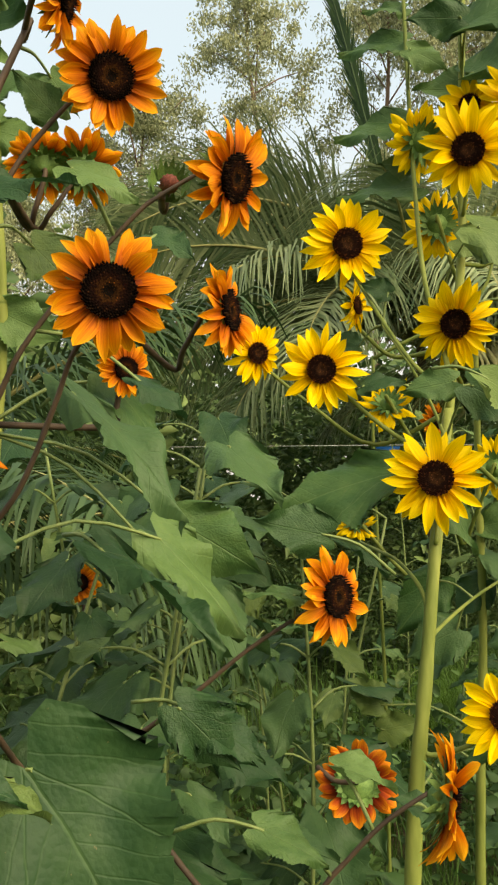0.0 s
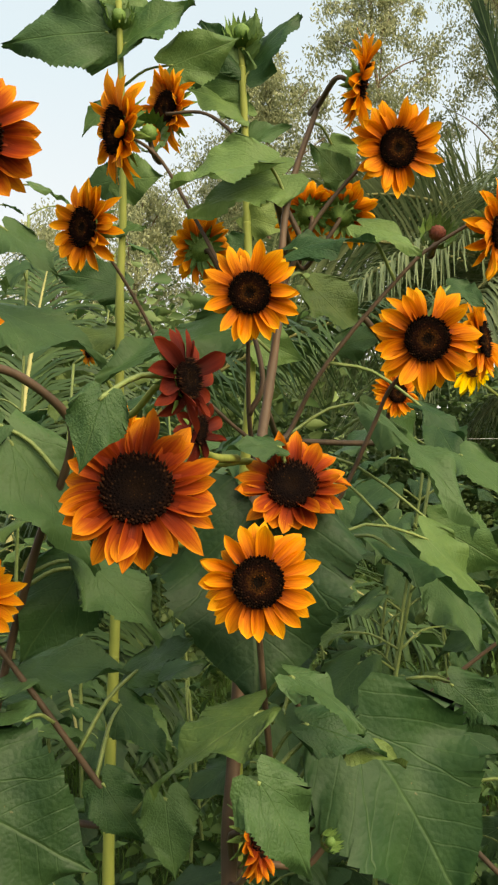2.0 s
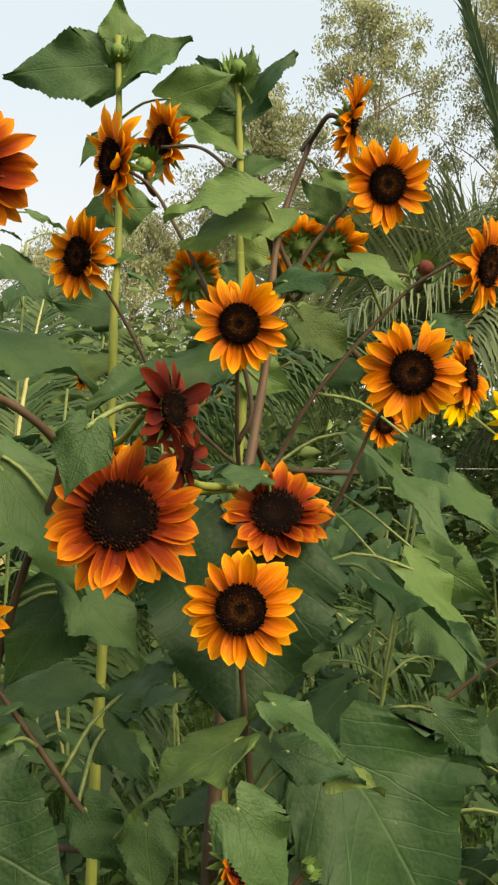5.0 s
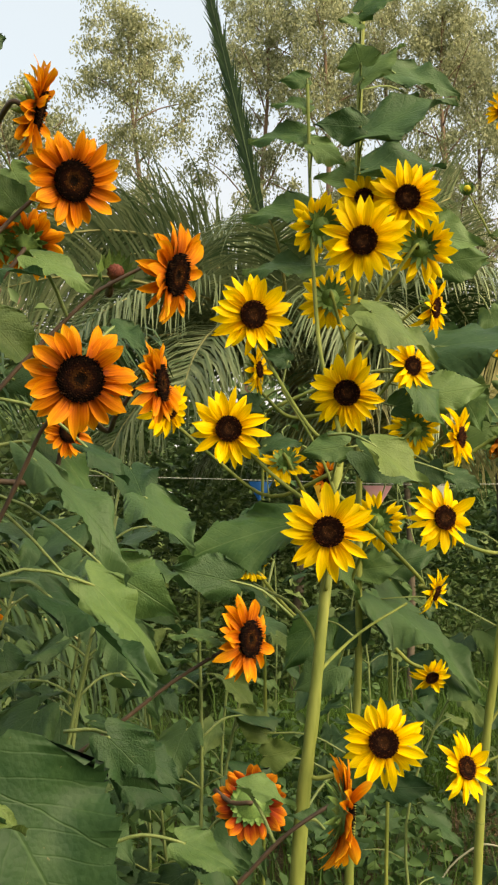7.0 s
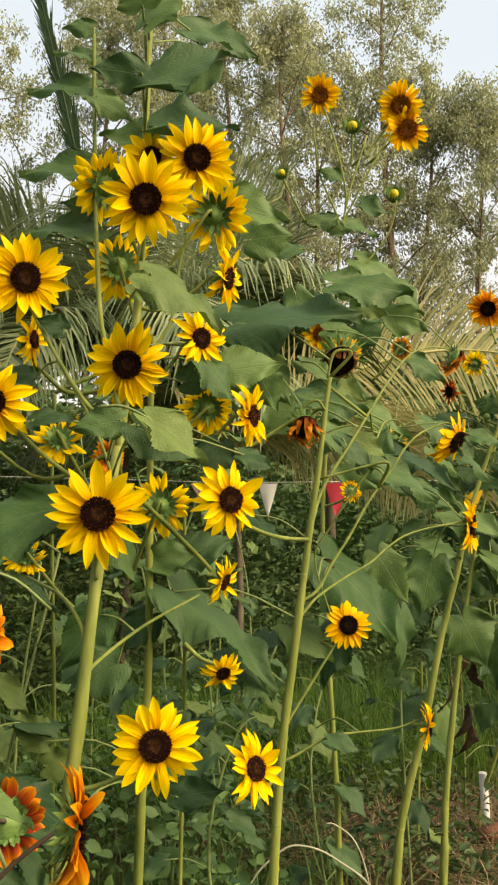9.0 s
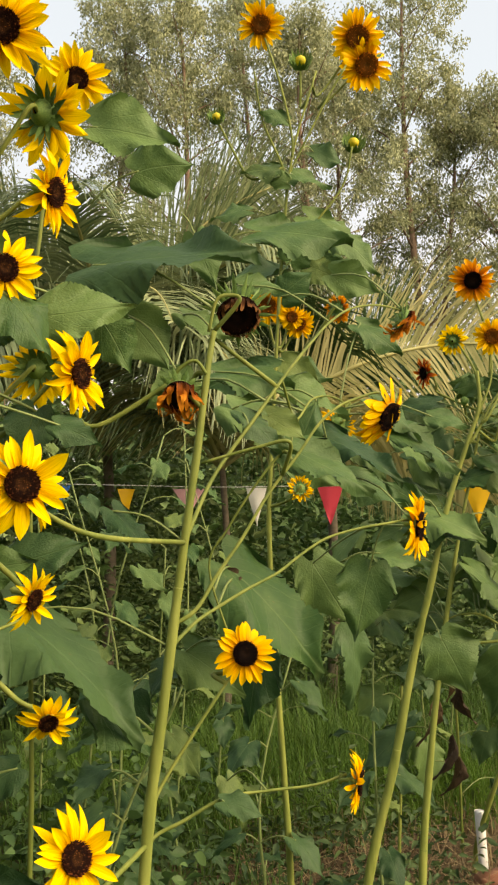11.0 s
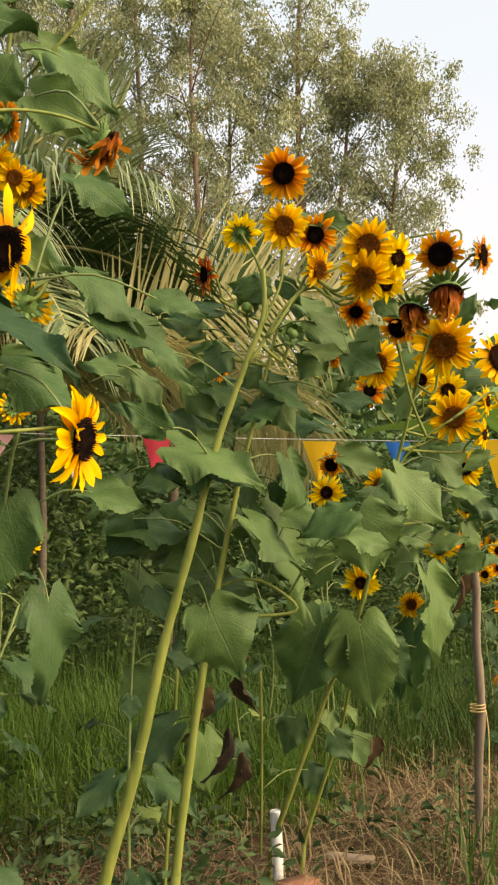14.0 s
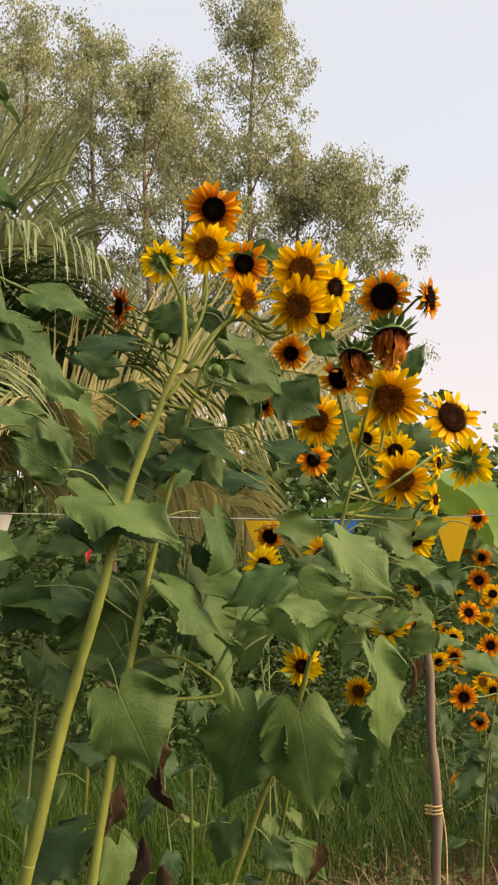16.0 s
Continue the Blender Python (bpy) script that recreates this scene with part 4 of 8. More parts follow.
stem(A, [(-0.154, 1.129, 1.760), (-0.200, 1.127, 1.734), (-0.230, 1.125, 1.711), (-0.307, 1.123, 1.629), (-0.361, 1.123, 1.561), (-0.406, 1.124, 1.484)], 0.0024, 0.004, "branch", mat=M_PURPLE)
stem(A, [(-0.230, 0.920, 1.555), (-0.260, 0.939, 1.529), (-0.284, 0.960, 1.482), (-0.323, 0.982, 1.407), (-0.369, 1.002, 1.350), (-0.422, 1.024, 1.252)], 0.0024, 0.004, "branch", mat=M_PURPLE)
stem(A, [(-0.258, 1.100, 1.860), (-0.284, 1.098, 1.844), (-0.341, 1.097, 1.784), (-0.375, 1.097, 1.732), (-0.399, 1.098, 1.680)], 0.0024, 0.004, "branch", mat=M_PURPLE)
stem(A, [(-0.423, 0.968, 1.640), (-0.433, 1.014, 1.593), (-0.441, 1.064, 1.498), (-0.436, 1.114, 1.425)], 0.0024, 0.004, "branch", mat=M_PURPLE)
stem(A, [(-0.624, 1.108, 1.916), (-0.566, 1.099, 1.872), (-0.521, 1.089, 1.795), (-0.482, 1.077, 1.720), (-0.444, 1.066, 1.648), (-0.421, 1.051, 1.558)], 0.0024, 0.004, "branch", mat=M_PURPLE)
stem(A, [(-0.563, 1.141, 1.946), (-0.504, 1.131, 1.937), (-0.456, 1.122, 1.893), (-0.417, 1.111, 1.839), (-0.393, 1.096, 1.790)], 0.0024, 0.004, "branch", mat=M_PURPLE)
stem(A, [(-0.366, 0.866, 1.409), (-0.380, 0.909, 1.377), (-0.405, 0.951, 1.330), (-0.428, 0.992, 1.293)], 0.0024, 0.004, "branch")
stem(A, [(-0.419, 0.577, 1.505), (-0.445, 0.619, 1.506), (-0.478, 0.660, 1.487), (-0.513, 0.700, 1.480), (-0.484, 0.757, 1.444), (-0.438, 0.816, 1.445), (-0.402, 0.872, 1.445)], 0.003, 0.004, "branch")
head(A, "O", (-0.419, 0.948, 1.647), 0.118, (0.142, -0.978, -0.151), NONE)
head(A, "Ob", (-0.516, 1.133, 1.750), 0.098, (-0.639, 0.630, 0.441), (-0.467, 1.169, 1.684))
head(A, "R", (-0.363, 0.846, 1.422), 0.121, (0.150, -0.883, 0.445), NONE)
head(A, "O", (-0.382, 0.730, 1.333), 0.114, (0.136, -0.980, 0.143), NONE)
head(A, "R", (-0.453, 0.580, 1.420), 0.13, (0.243, -0.921, 0.305), (-0.473, 0.835, 1.368))
head(A, "D", (-0.407, 0.559, 1.503), 0.08, (0.93, -0.32, 0.0), NONE)
head(A, "D", (-0.416, 0.641, 1.469), 0.062, (0.97, -0.2, -0.1), (-0.420, 0.846, 1.451))
head(A, "O", (-0.512, 0.717, 1.473), 0.064, (0.173, -0.954, 0.243), (-0.537, 0.919, 1.436))
head(A, "O", (-0.619, 1.089, 1.908), 0.146, (-0.770, -0.631, -0.095), NONE)
head(A, "O", (-0.592, 1.264, 2.002), 0.131, (-0.672, -0.740, 0.001), NONE)
head(A, "bud", (-0.580, 1.108, 1.908), 0.027, (0.248, -0.967, -0.052), (-0.570, 1.133, 1.875))
head(A, "O", (-0.678, 1.124, 1.788), 0.129, (-0.559, -0.825, -0.078), NONE)
stem(A, [(-0.689, 1.162, 1.787), (-0.668, 1.178, 1.768), (-0.647, 1.195, 1.733), (-0.623, 1.214, 1.685), (-0.590, 1.236, 1.618), (-0.520, 1.267, 1.534), (-0.456, 1.295, 1.482)], 0.0022, 0.0034, "branch", mat=M_PURPLE)
head(A, "O", (-0.245, 1.071, 1.848), 0.120, (0.429, -0.869, -0.246), NONE)
head(A, "O", (-0.288, 1.049, 1.926), 0.116, (0.97, 0.08, -0.25), (-0.363, 1.157, 1.935))
head(A, "Ob", (-0.385, 1.331, 1.848), 0.106, (-0.245, 0.653, 0.717), (-0.411, 1.330, 1.765))
head(A, "Ob", (-0.334, 1.343, 1.847), 0.115, (0.178, 0.685, 0.707), (-0.403, 1.332, 1.765))
head(A, "O", (-0.219, 0.899, 1.576), 0.117, (0.121, -0.991, -0.065), NONE)
head(A, "O", (-0.134, 1.248, 1.624), 0.119, (0.947, -0.319, 0.047), (-0.217, 1.312, 1.564))
head(A, "O", (-0.117, 1.114, 1.746), 0.127, (0.85, -0.45, -0.25), NONE)
head(A, "redbud", (-0.195, 1.163, 1.759), 0.025, (0.226, -0.893, 0.388), (-0.206, 1.187, 1.735))
head(A, "O", (-0.255, 1.199, 1.548), 0.068, (0.426, -0.903, 0.050), (-0.277, 1.220, 1.481))
head(A, "R", (-0.407, 0.842, 1.067), 0.102, (0.980, -0.124, 0.157), (-0.442, 0.941, 0.994))
head(A, "bud", (-0.333, 0.860, 1.055), 0.012, (0.681, -0.513, 0.522), (-0.377, 0.872, 1.024))
leaf(A, (-0.390, 1.068, 1.823), (-0.511, 1.022, 1.778), 0.107, (0.059, -0.768, 0.638), 0.15, (-0.396, 1.111, 1.760))
leaf(A, (-0.408, 1.043, 1.831), (-0.523, 0.997, 1.812), 0.097, (0.125, -0.633, 0.764), 0.15)
leaf(A, (-0.316, 1.118, 1.825), (-0.354, 1.086, 1.869), 0.051, (0.539, -0.831, -0.139), 0.15)
leaf(A, (-0.372, 1.019, 1.713), (-0.279, 1.018, 1.738), 0.075, (-0.208, -0.606, 0.768), 0.15, (-0.390, 1.056, 1.709))
leaf(A, (-0.471, 1.091, 1.630), (-0.641, 1.033, 1.594), 0.142, (0.030, -0.595, 0.803), 0.15, (-0.418, 1.146, 1.599))
leaf(A, (-0.458, 0.513, 1.487), (-0.469, 0.493, 1.435), 0.047, (0.363, -0.891, 0.273), 0.15)
leaf(A, (-0.374, 0.841, 1.462), (-0.419, 0.810, 1.470), 0.043, (0.468, -0.474, 0.746), 0.15)
leaf(A, (-0.402, 0.845, 1.400), (-0.396, 0.775, 1.203), 0.211, (0.136, -0.933, 0.333), 0.25)
leaf(A, (-0.388, 0.736, 1.212), (-0.483, 0.696, 1.159), 0.090, (-0.312, -0.397, 0.863), 0.15, (-0.379, 0.780, 1.194))
leaf(A, (-0.354, 0.742, 1.245), (-0.280, 0.740, 1.218), 0.061, (0.341, -0.198, 0.919), 0.15, (-0.384, 0.777, 1.219))
leaf(A, (-0.349, 0.797, 1.189), (-0.269, 0.796, 1.171), 0.064, (0.161, -0.624, 0.764), 0.15, (-0.388, 0.832, 1.145))
leaf(A, (-0.379, 0.689, 1.164), (-0.322, 0.686, 1.087), 0.075, (0.528, -0.739, 0.419), 0.15, (-0.374, 0.732, 1.147), dark=True)
leaf(A, (-0.304, 0.925, 1.155), (-0.180, 0.924, 0.965), 0.205, (0.220, -0.92, 0.25), 0.2, (-0.384, 0.962, 1.076), dark=True)
leaf(A, (-0.325, 0.822, 1.178), (-0.250, 0.809, 1.157), 0.061, (0.191, -0.345, 0.919), 0.15)
leaf(A, (-0.195, 1.155, 1.157), (-0.123, 1.144, 1.089), 0.075, (0.066, -0.972, 0.226), 0.15, (-0.226, 1.194, 1.132))
leaf(A, (-0.104, 1.067, 1.053), (-0.032, 1.054, 1.028), 0.060, (0.183, -0.552, 0.813), 0.15)
leaf(A, (-0.278, 1.013, 1.499), (-0.133, 0.987, 1.416), 0.085, (0.520, -0.377, 0.767), 0.15, (-0.322, 1.058, 1.491))
leaf(A, (-0.262, 1.075, 1.338), (-0.114, 1.047, 1.277), 0.08, (0.441, -0.298, 0.847), 0.15, (-0.315, 1.119, 1.355))
leaf(A, (-0.183, 1.211, 1.142), (-0.116, 1.190, 1.077), 0.078, (0.008, -0.947, 0.323), 0.15, (-0.253, 1.262, 1.102))
leaf(A, (-0.206, 1.320, 1.359), (-0.096, 1.293, 1.300), 0.097, (-0.110, -0.967, 0.228), 0.15)
leaf(A, (-0.255, 1.327, 1.335), (-0.366, 1.315, 1.368), 0.091, (0.300, -0.360, 0.883), 0.15)
leaf(A, (-0.018, 1.403, 1.338), (-0.115, 1.391, 1.356), 0.074, (0.143, -0.983, 0.117), 0.15)
leaf(A, (-0.336, 1.177, 1.898), (-0.298, 1.158, 1.847), 0.052, (-0.203, -0.955, 0.215), 0.15)
leaf(A, (-0.292, 1.084, 1.754), (-0.218, 1.059, 1.725), 0.065, (0.132, -0.556, 0.821), 0.15)
leaf(A, (-0.227, 1.106, 1.523), (-0.167, 1.083, 1.491), 0.056, (0.287, -0.436, 0.853), 0.15)
leaf(A, (-0.190, 0.991, 1.650), (-0.148, 0.969, 1.627), 0.041, (-0.022, -0.731, 0.682), 0.15)
leaf(A, (-0.327, 1.188, 1.616), (-0.263, 1.174, 1.628), 0.052, (-0.258, -0.931, 0.257), 0.15)
leaf(A, (-0.371, 1.227, 1.705), (-0.289, 1.221, 1.636), 0.084, (0.333, -0.818, 0.469), 0.15)
leaf(A, (-0.283, 1.249, 1.540), (-0.203, 1.244, 1.448), 0.095, (0.579, -0.610, 0.541), 0.15)
leaf(A, (-0.221, 1.207, 1.345), (-0.099, 1.208, 1.25), 0.12, (0.630, -0.479, 0.612), 0.15)
leaf(A, (-0.171, 1.176, 1.143), (-0.098, 1.167, 1.094), 0.068, (0.282, -0.775, 0.565), 0.15)
stem(A, [(-0.020, 1.204, 1.271), (-0.042, 1.203, 1.260), (-0.117, 1.210, 1.213), (-0.191, 1.219, 1.155), (-0.265, 1.227, 1.104), (-0.368, 1.238, 1.045)], 0.0024, 0.004, "branch", mat=M_PURPLE)
stem(A, [(0.107, 1.168, 1.063), (0.088, 1.163, 1.062), (0.029, 1.164, 1.024), (-0.029, 1.167, 0.967), (-0.114, 1.175, 0.889)], 0.0024, 0.004, "branch", mat=M_PURPLE)
head(A, "O", (-0.014, 1.183, 1.275), 0.114, (0.75, -0.64, 0.04), NONE)
head(A, "N", (0.025, 1.515, 0.968), 0.120, (0.15, 0.93, -0.33), (-0.033, 1.540, 0.985))
head(A, "O", (0.084, 1.029, 1.093), 0.128, (0.985, -0.1, -0.12), NONE)
head(A, "O", (-0.513, 2.104, 1.221), 0.093, (0.211, -0.961, 0.179), (-0.496, 2.131, 1.113))
leaf(A, (-0.019, 1.200, 1.079), (0.049, 1.174, 1.067), 0.057, (0.120, -0.163, 0.979), 0.15)
leaf(A, (-0.097, 1.110, 1.038), (-0.023, 1.083, 1.028), 0.061, (-0.035, -0.432, 0.901), 0.15)
leaf(A, (-0.062, 1.188, 1.277), (-0.120, 1.172, 1.286), 0.047, (0.224, -0.267, 0.937), 0.15)
leaf(A, (0.089, 1.193, 1.024), (0.045, 1.175, 1.052), 0.043, (0.602, -0.491, 0.630), 0.15)
# orange plant beside it

B = plant("sunflower_plant", "sunflower with large rust-red heads and broad leaves", (-0.662, 0.754, 0))
stem(B, [(-0.618, 0.587, 1.533), (-0.608, 0.620, 1.531), (-0.585, 0.656, 1.525), (-0.561, 0.694, 1.501), (-0.558, 0.727, 1.478), (-0.576, 0.756, 1.440), (-0.608, 0.782, 1.389), (-0.640, 0.809, 1.322), (-0.678, 0.837, 1.221), (-0.711, 0.866, 1.120), (-0.746, 0.897, 0.970), (-0.803, 0.947, 0.485), (-0.859, 0.998, -0.050)], 0.004, 0.005, mat=M_PURPLE)
stem(B, [(-0.739, 0.884, 1.832), (-0.782, 0.882, 1.784), (-0.798, 0.886, 1.745), (-0.823, 0.891, 1.638), (-0.843, 0.901, 1.475), (-0.795, 0.925, 1.337), (-0.761, 0.948, 1.164)], 0.004, 0.007, "branch")
stem(B, [(-0.699, 0.792, 1.302), (-0.673, 0.809, 1.262), (-0.638, 0.827, 1.206), (-0.581, 0.853, 1.112), (-0.554, 0.870, 1.060)], 0.003, 0.0045, "branch", mat=M_PURPLE)
head(B, "R", (-0.725, 0.866, 1.829), 0.165, (0.394, -0.869, -0.298), NONE)
head(B, "R", (-0.626, 0.553, 1.557), 0.134, (0.496, -0.860, -0.121), NONE)
head(B, "O", (-0.794, 0.937, 1.762), 0.099, (0.244, -0.274, -0.930), (-0.839, 0.951, 1.707))
head(B, "O", (-0.677, 0.745, 1.318), 0.109, (0.414, -0.902, 0.119), NONE)
head(B, "O", (-0.804, 1.512, 1.673), 0.052, (-0.705, -0.706, -0.058), (-0.771, 1.544, 1.604))
head(B, "bud", (-0.750, 0.816, 1.481), 0.025, (0.399, -0.799, 0.450), (-0.765, 0.836, 1.439))
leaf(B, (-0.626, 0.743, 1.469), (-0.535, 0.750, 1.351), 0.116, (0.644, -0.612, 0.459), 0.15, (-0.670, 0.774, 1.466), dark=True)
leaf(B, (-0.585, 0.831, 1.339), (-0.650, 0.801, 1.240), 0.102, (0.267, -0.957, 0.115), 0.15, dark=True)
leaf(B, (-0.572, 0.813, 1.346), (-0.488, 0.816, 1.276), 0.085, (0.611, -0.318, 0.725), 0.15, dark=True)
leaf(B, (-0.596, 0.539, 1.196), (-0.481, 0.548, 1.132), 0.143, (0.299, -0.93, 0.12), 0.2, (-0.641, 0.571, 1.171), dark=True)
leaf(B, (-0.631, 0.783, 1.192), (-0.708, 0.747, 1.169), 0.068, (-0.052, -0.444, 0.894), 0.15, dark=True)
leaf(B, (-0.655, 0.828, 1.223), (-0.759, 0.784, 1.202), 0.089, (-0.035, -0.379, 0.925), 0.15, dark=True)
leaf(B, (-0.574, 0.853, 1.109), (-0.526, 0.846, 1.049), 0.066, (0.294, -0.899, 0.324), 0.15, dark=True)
leaf(B, (-0.497, 0.819, 1.106), (-0.484, 0.806, 1.027), 0.063, (0.254, -0.946, 0.199), 0.15)
leaf(B, (-0.670, 0.900, 1.222), (-0.550, 0.907, 1.231), 0.094, (-0.041, -0.409, 0.912), 0.15)
leaf(B, (-0.636, 0.739, 1.486), (-0.678, 0.710, 1.463), 0.043, (0.205, -0.772, 0.601), 0.15)
leaf(B, (-0.829, 1.204, 1.816), (-0.748, 1.206, 1.750), 0.081, (0.462, -0.698, 0.547), 0.15, dark=True)
leaf(B, (-0.869, 1.252, 1.705), (-0.690, 1.277, 1.637), 0.149, (0.371, -0.435, 0.821), 0.15, dark=True)
leaf(B, (-0.815, 0.949, 1.836), (-0.838, 0.919, 1.901), 0.058, (0.800, -0.599, 0.019), 0.15)
leaf(B, (-0.542, 0.878, 1.223), (-0.476, 0.871, 1.263), 0.060, (-0.430, -0.689, 0.583), 0.15)
leaf(B, (-0.590, 0.974, 1.165), (-0.533, 0.970, 1.101), 0.066, (0.606, -0.551, 0.573), 0.15)
# tall green plants behind the orange ones

E = plant("sunflower_plant", "tall sunflower with pale green stem and leafy top, not blooming", (-0.761, 1.472, 0))
stem(E, [(-0.695, 1.361, 2.233), (-0.695, 1.371, 2.062), (-0.699, 1.381, 1.872), (-0.707, 1.385, 1.758), (-0.713, 1.393, 1.587), (-0.732, 1.411, 1.198), (-0.749, 1.422, 0.923), (-0.763, 1.432, 0.462), (-0.777, 1.442, -0.050)], 0.005, 0.012)
leaf(E, (-0.715, 1.360, 2.181), (-0.878, 1.302, 2.174), 0.135, (0.332, -0.943, 0.029), 0.15, (-0.708, 1.404, 2.146))
leaf(E, (-0.687, 1.367, 2.162), (-0.579, 1.367, 2.240), 0.104, (-0.192, -0.945, 0.264), 0.15, (-0.709, 1.405, 2.126))
leaf(E, (-0.697, 1.383, 2.204), (-0.693, 1.357, 2.309), 0.083, (0.661, -0.723, -0.200), 0.15)
leaf(E, (-0.619, 1.405, 2.136), (-0.497, 1.410, 2.169), 0.095, (0.139, -0.922, -0.362), 0.15, (-0.710, 1.426, 2.115))
leaf(E, (-0.721, 1.422, 1.955), (-0.640, 1.421, 1.947), 0.087, (-0.038, -0.974, -0.225), 0.15)
leaf(E, (-0.725, 1.472, 1.971), (-0.788, 1.438, 1.950), 0.070, (0.510, -0.842, -0.175), 0.15)
leaf(E, (-0.727, 1.414, 2.082), (-0.774, 1.385, 2.036), 0.056, (0.267, -0.915, 0.301), 0.15)
leaf(E, (-0.709, 1.379, 1.853), (-0.662, 1.369, 1.861), 0.038, (-0.267, -0.733, 0.625), 0.15)
leaf(E, (-0.720, 1.433, 1.769), (-0.813, 1.389, 1.805), 0.084, (0.478, -0.859, 0.182), 0.15)
leaf(E, (-0.722, 1.437, 1.690), (-0.816, 1.395, 1.688), 0.080, (0.326, -0.752, 0.573), 0.15)
leaf(E, (-0.714, 1.422, 1.075), (-0.602, 1.422, 1.162), 0.111, (-0.526, -0.504, 0.685), 0.15)
leaf(E, (-0.729, 1.471, 1.054), (-0.645, 1.474, 0.980), 0.087, (0.509, -0.663, 0.550), 0.15)
head(E, "bud", (-0.696, 1.363, 2.209), 0.027, (0.227, -0.758, 0.611), (-0.699, 1.384, 2.176))

G = plant("sunflower_plant", "tall leafy sunflower stem with a green bud on top", (-0.543, 1.697, 0))
stem(G, [(-0.520, 1.548, 2.251), (-0.520, 1.556, 2.137), (-0.519, 1.565, 2.022), (-0.521, 1.572, 1.928), (-0.520, 1.583, 1.783), (-0.522, 1.593, 1.637), (-0.553, 1.613, 1.325), (-0.569, 1.635, 1.013), (-0.581, 1.652, 0.506), (-0.593, 1.670, -0.050)], 0.006, 0.013)
leaf(G, (-0.509, 1.554, 2.178), (-0.437, 1.533, 2.292), 0.106, (-0.553, -0.810, 0.197), 0.15)
leaf(G, (-0.521, 1.552, 2.189), (-0.591, 1.519, 2.268), 0.086, (0.606, -0.766, 0.213), 0.15)
leaf(G, (-0.519, 1.555, 2.157), (-0.628, 1.519, 2.222), 0.114, (0.143, -0.946, -0.290), 0.15)
leaf(G, (-0.520, 1.559, 2.105), (-0.608, 1.525, 2.170), 0.089, (0.584, -0.690, 0.428), 0.15)
leaf(G, (-0.519, 1.563, 2.053), (-0.435, 1.549, 2.076), 0.068, (-0.226, -0.930, 0.289), 0.15)
leaf(G, (-0.521, 1.565, 2.022), (-0.616, 1.535, 2.016), 0.077, (0.264, -0.909, 0.322), 0.15)
leaf(G, (-0.522, 1.567, 1.991), (-0.442, 1.557, 1.963), 0.066, (-0.060, -0.983, 0.175), 0.15)
leaf(G, (-0.521, 1.572, 1.918), (-0.443, 1.563, 1.881), 0.072, (-0.140, -0.989, -0.044), 0.15)
leaf(G, (-0.524, 1.576, 1.866), (-0.582, 1.552, 1.841), 0.062, (0.406, -0.912, -0.061), 0.15)
leaf(G, (-0.516, 1.551, 2.209), (-0.488, 1.529, 2.283), 0.063, (-0.411, -0.903, -0.121), 0.15)
leaf(G, (-0.523, 1.582, 1.783), (-0.594, 1.558, 1.738), 0.072, (0.329, -0.944, -0.012), 0.15)
leaf(G, (-0.521, 1.589, 1.699), (-0.421, 1.582, 1.654), 0.083, (-0.048, -0.998, 0.036), 0.15)
head(G, "bud", (-0.518, 1.548, 2.251), 0.035, (0.137, -0.771, 0.622), (-0.522, 1.571, 2.208))
# yellow plants

Y = plant("sunflower_plant", "branching sunflower full of clear yellow heads with brown discs", (0.119, 1.604, 0))
stem(Y, [(0.298, 1.821, 2.608), (0.286, 1.815, 2.455), (0.274, 1.809, 2.183), (0.260, 1.798, 1.848), (0.229, 1.760, 1.614), (0.166, 1.576, 1.356), (0.134, 1.539, 1.121), (0.109, 1.541, 0.890), (0.085, 1.542, 0.445), (0.061, 1.544, -0.050)], 0.005, 0.0145)
stem(Y, [(0.181, 1.883, 2.370), (0.180, 1.842, 2.107), (0.181, 1.797, 1.892), (0.186, 1.746, 1.745), (0.208, 1.692, 1.607)], 0.004, 0.006, "branch")
head(Y, "Y", (0.251, 1.663, 1.965), 0.161, (-0.214, -0.959, -0.187), (0.259, 1.769, 1.888))
head(Y, "Y", (0.357, 1.732, 2.076), 0.146, (-0.060, -0.983, -0.172), (0.267, 1.752, 1.941))
head(Y, "Yb", (0.195, 1.828, 2.043), 0.143, (-0.369, 0.836, 0.407), (0.277, 1.852, 1.896))
head(Y, "Y", (0.278, 1.771, 2.086), 0.109, (-0.216, -0.973, 0.082), (0.272, 1.801, 1.978))
head(Y, "Yb", (0.420, 1.850, 2.009), 0.146, (0.617, 0.768, 0.172), (0.298, 1.894, 1.870))
head(Y, "Y", (0.431, 1.802, 1.871), 0.122, (0.829, -0.537, -0.155), (0.309, 1.840, 1.811))
head(Y, "Yb", (0.237, 1.930, 1.913), 0.141, (0.084, 0.994, -0.075), (0.286, 1.956, 1.782))
head(Y, "Y", (0.049, 1.744, 1.834), 0.157, (0.284, -0.946, -0.157), (0.158, 1.653, 1.592))
head(Y, "Y", (0.066, 1.801, 1.735), 0.096, (0.910, -0.413, 0.034), (0.141, 1.822, 1.641))
head(Y, "Y", (0.222, 1.680, 1.674), 0.144, (-0.200, -0.976, -0.084), (0.218, 1.709, 1.576))
head(Y, "Y", (0.364, 1.737, 1.738), 0.111, (0.408, -0.908, -0.091), (0.259, 1.776, 1.638))
head(Y, "Yb", (0.412, 1.893, 1.629), 0.114, (0.359, 0.913, 0.194), (0.304, 1.931, 1.546))
head(Y, "Y", (0.466, 1.759, 1.600), 0.118, (0.806, -0.590, -0.040), (0.344, 1.798, 1.516))
head(Y, "Y", (-0.006, 1.632, 1.598), 0.138, (-0.030, -0.998, -0.047), (0.154, 1.628, 1.456))
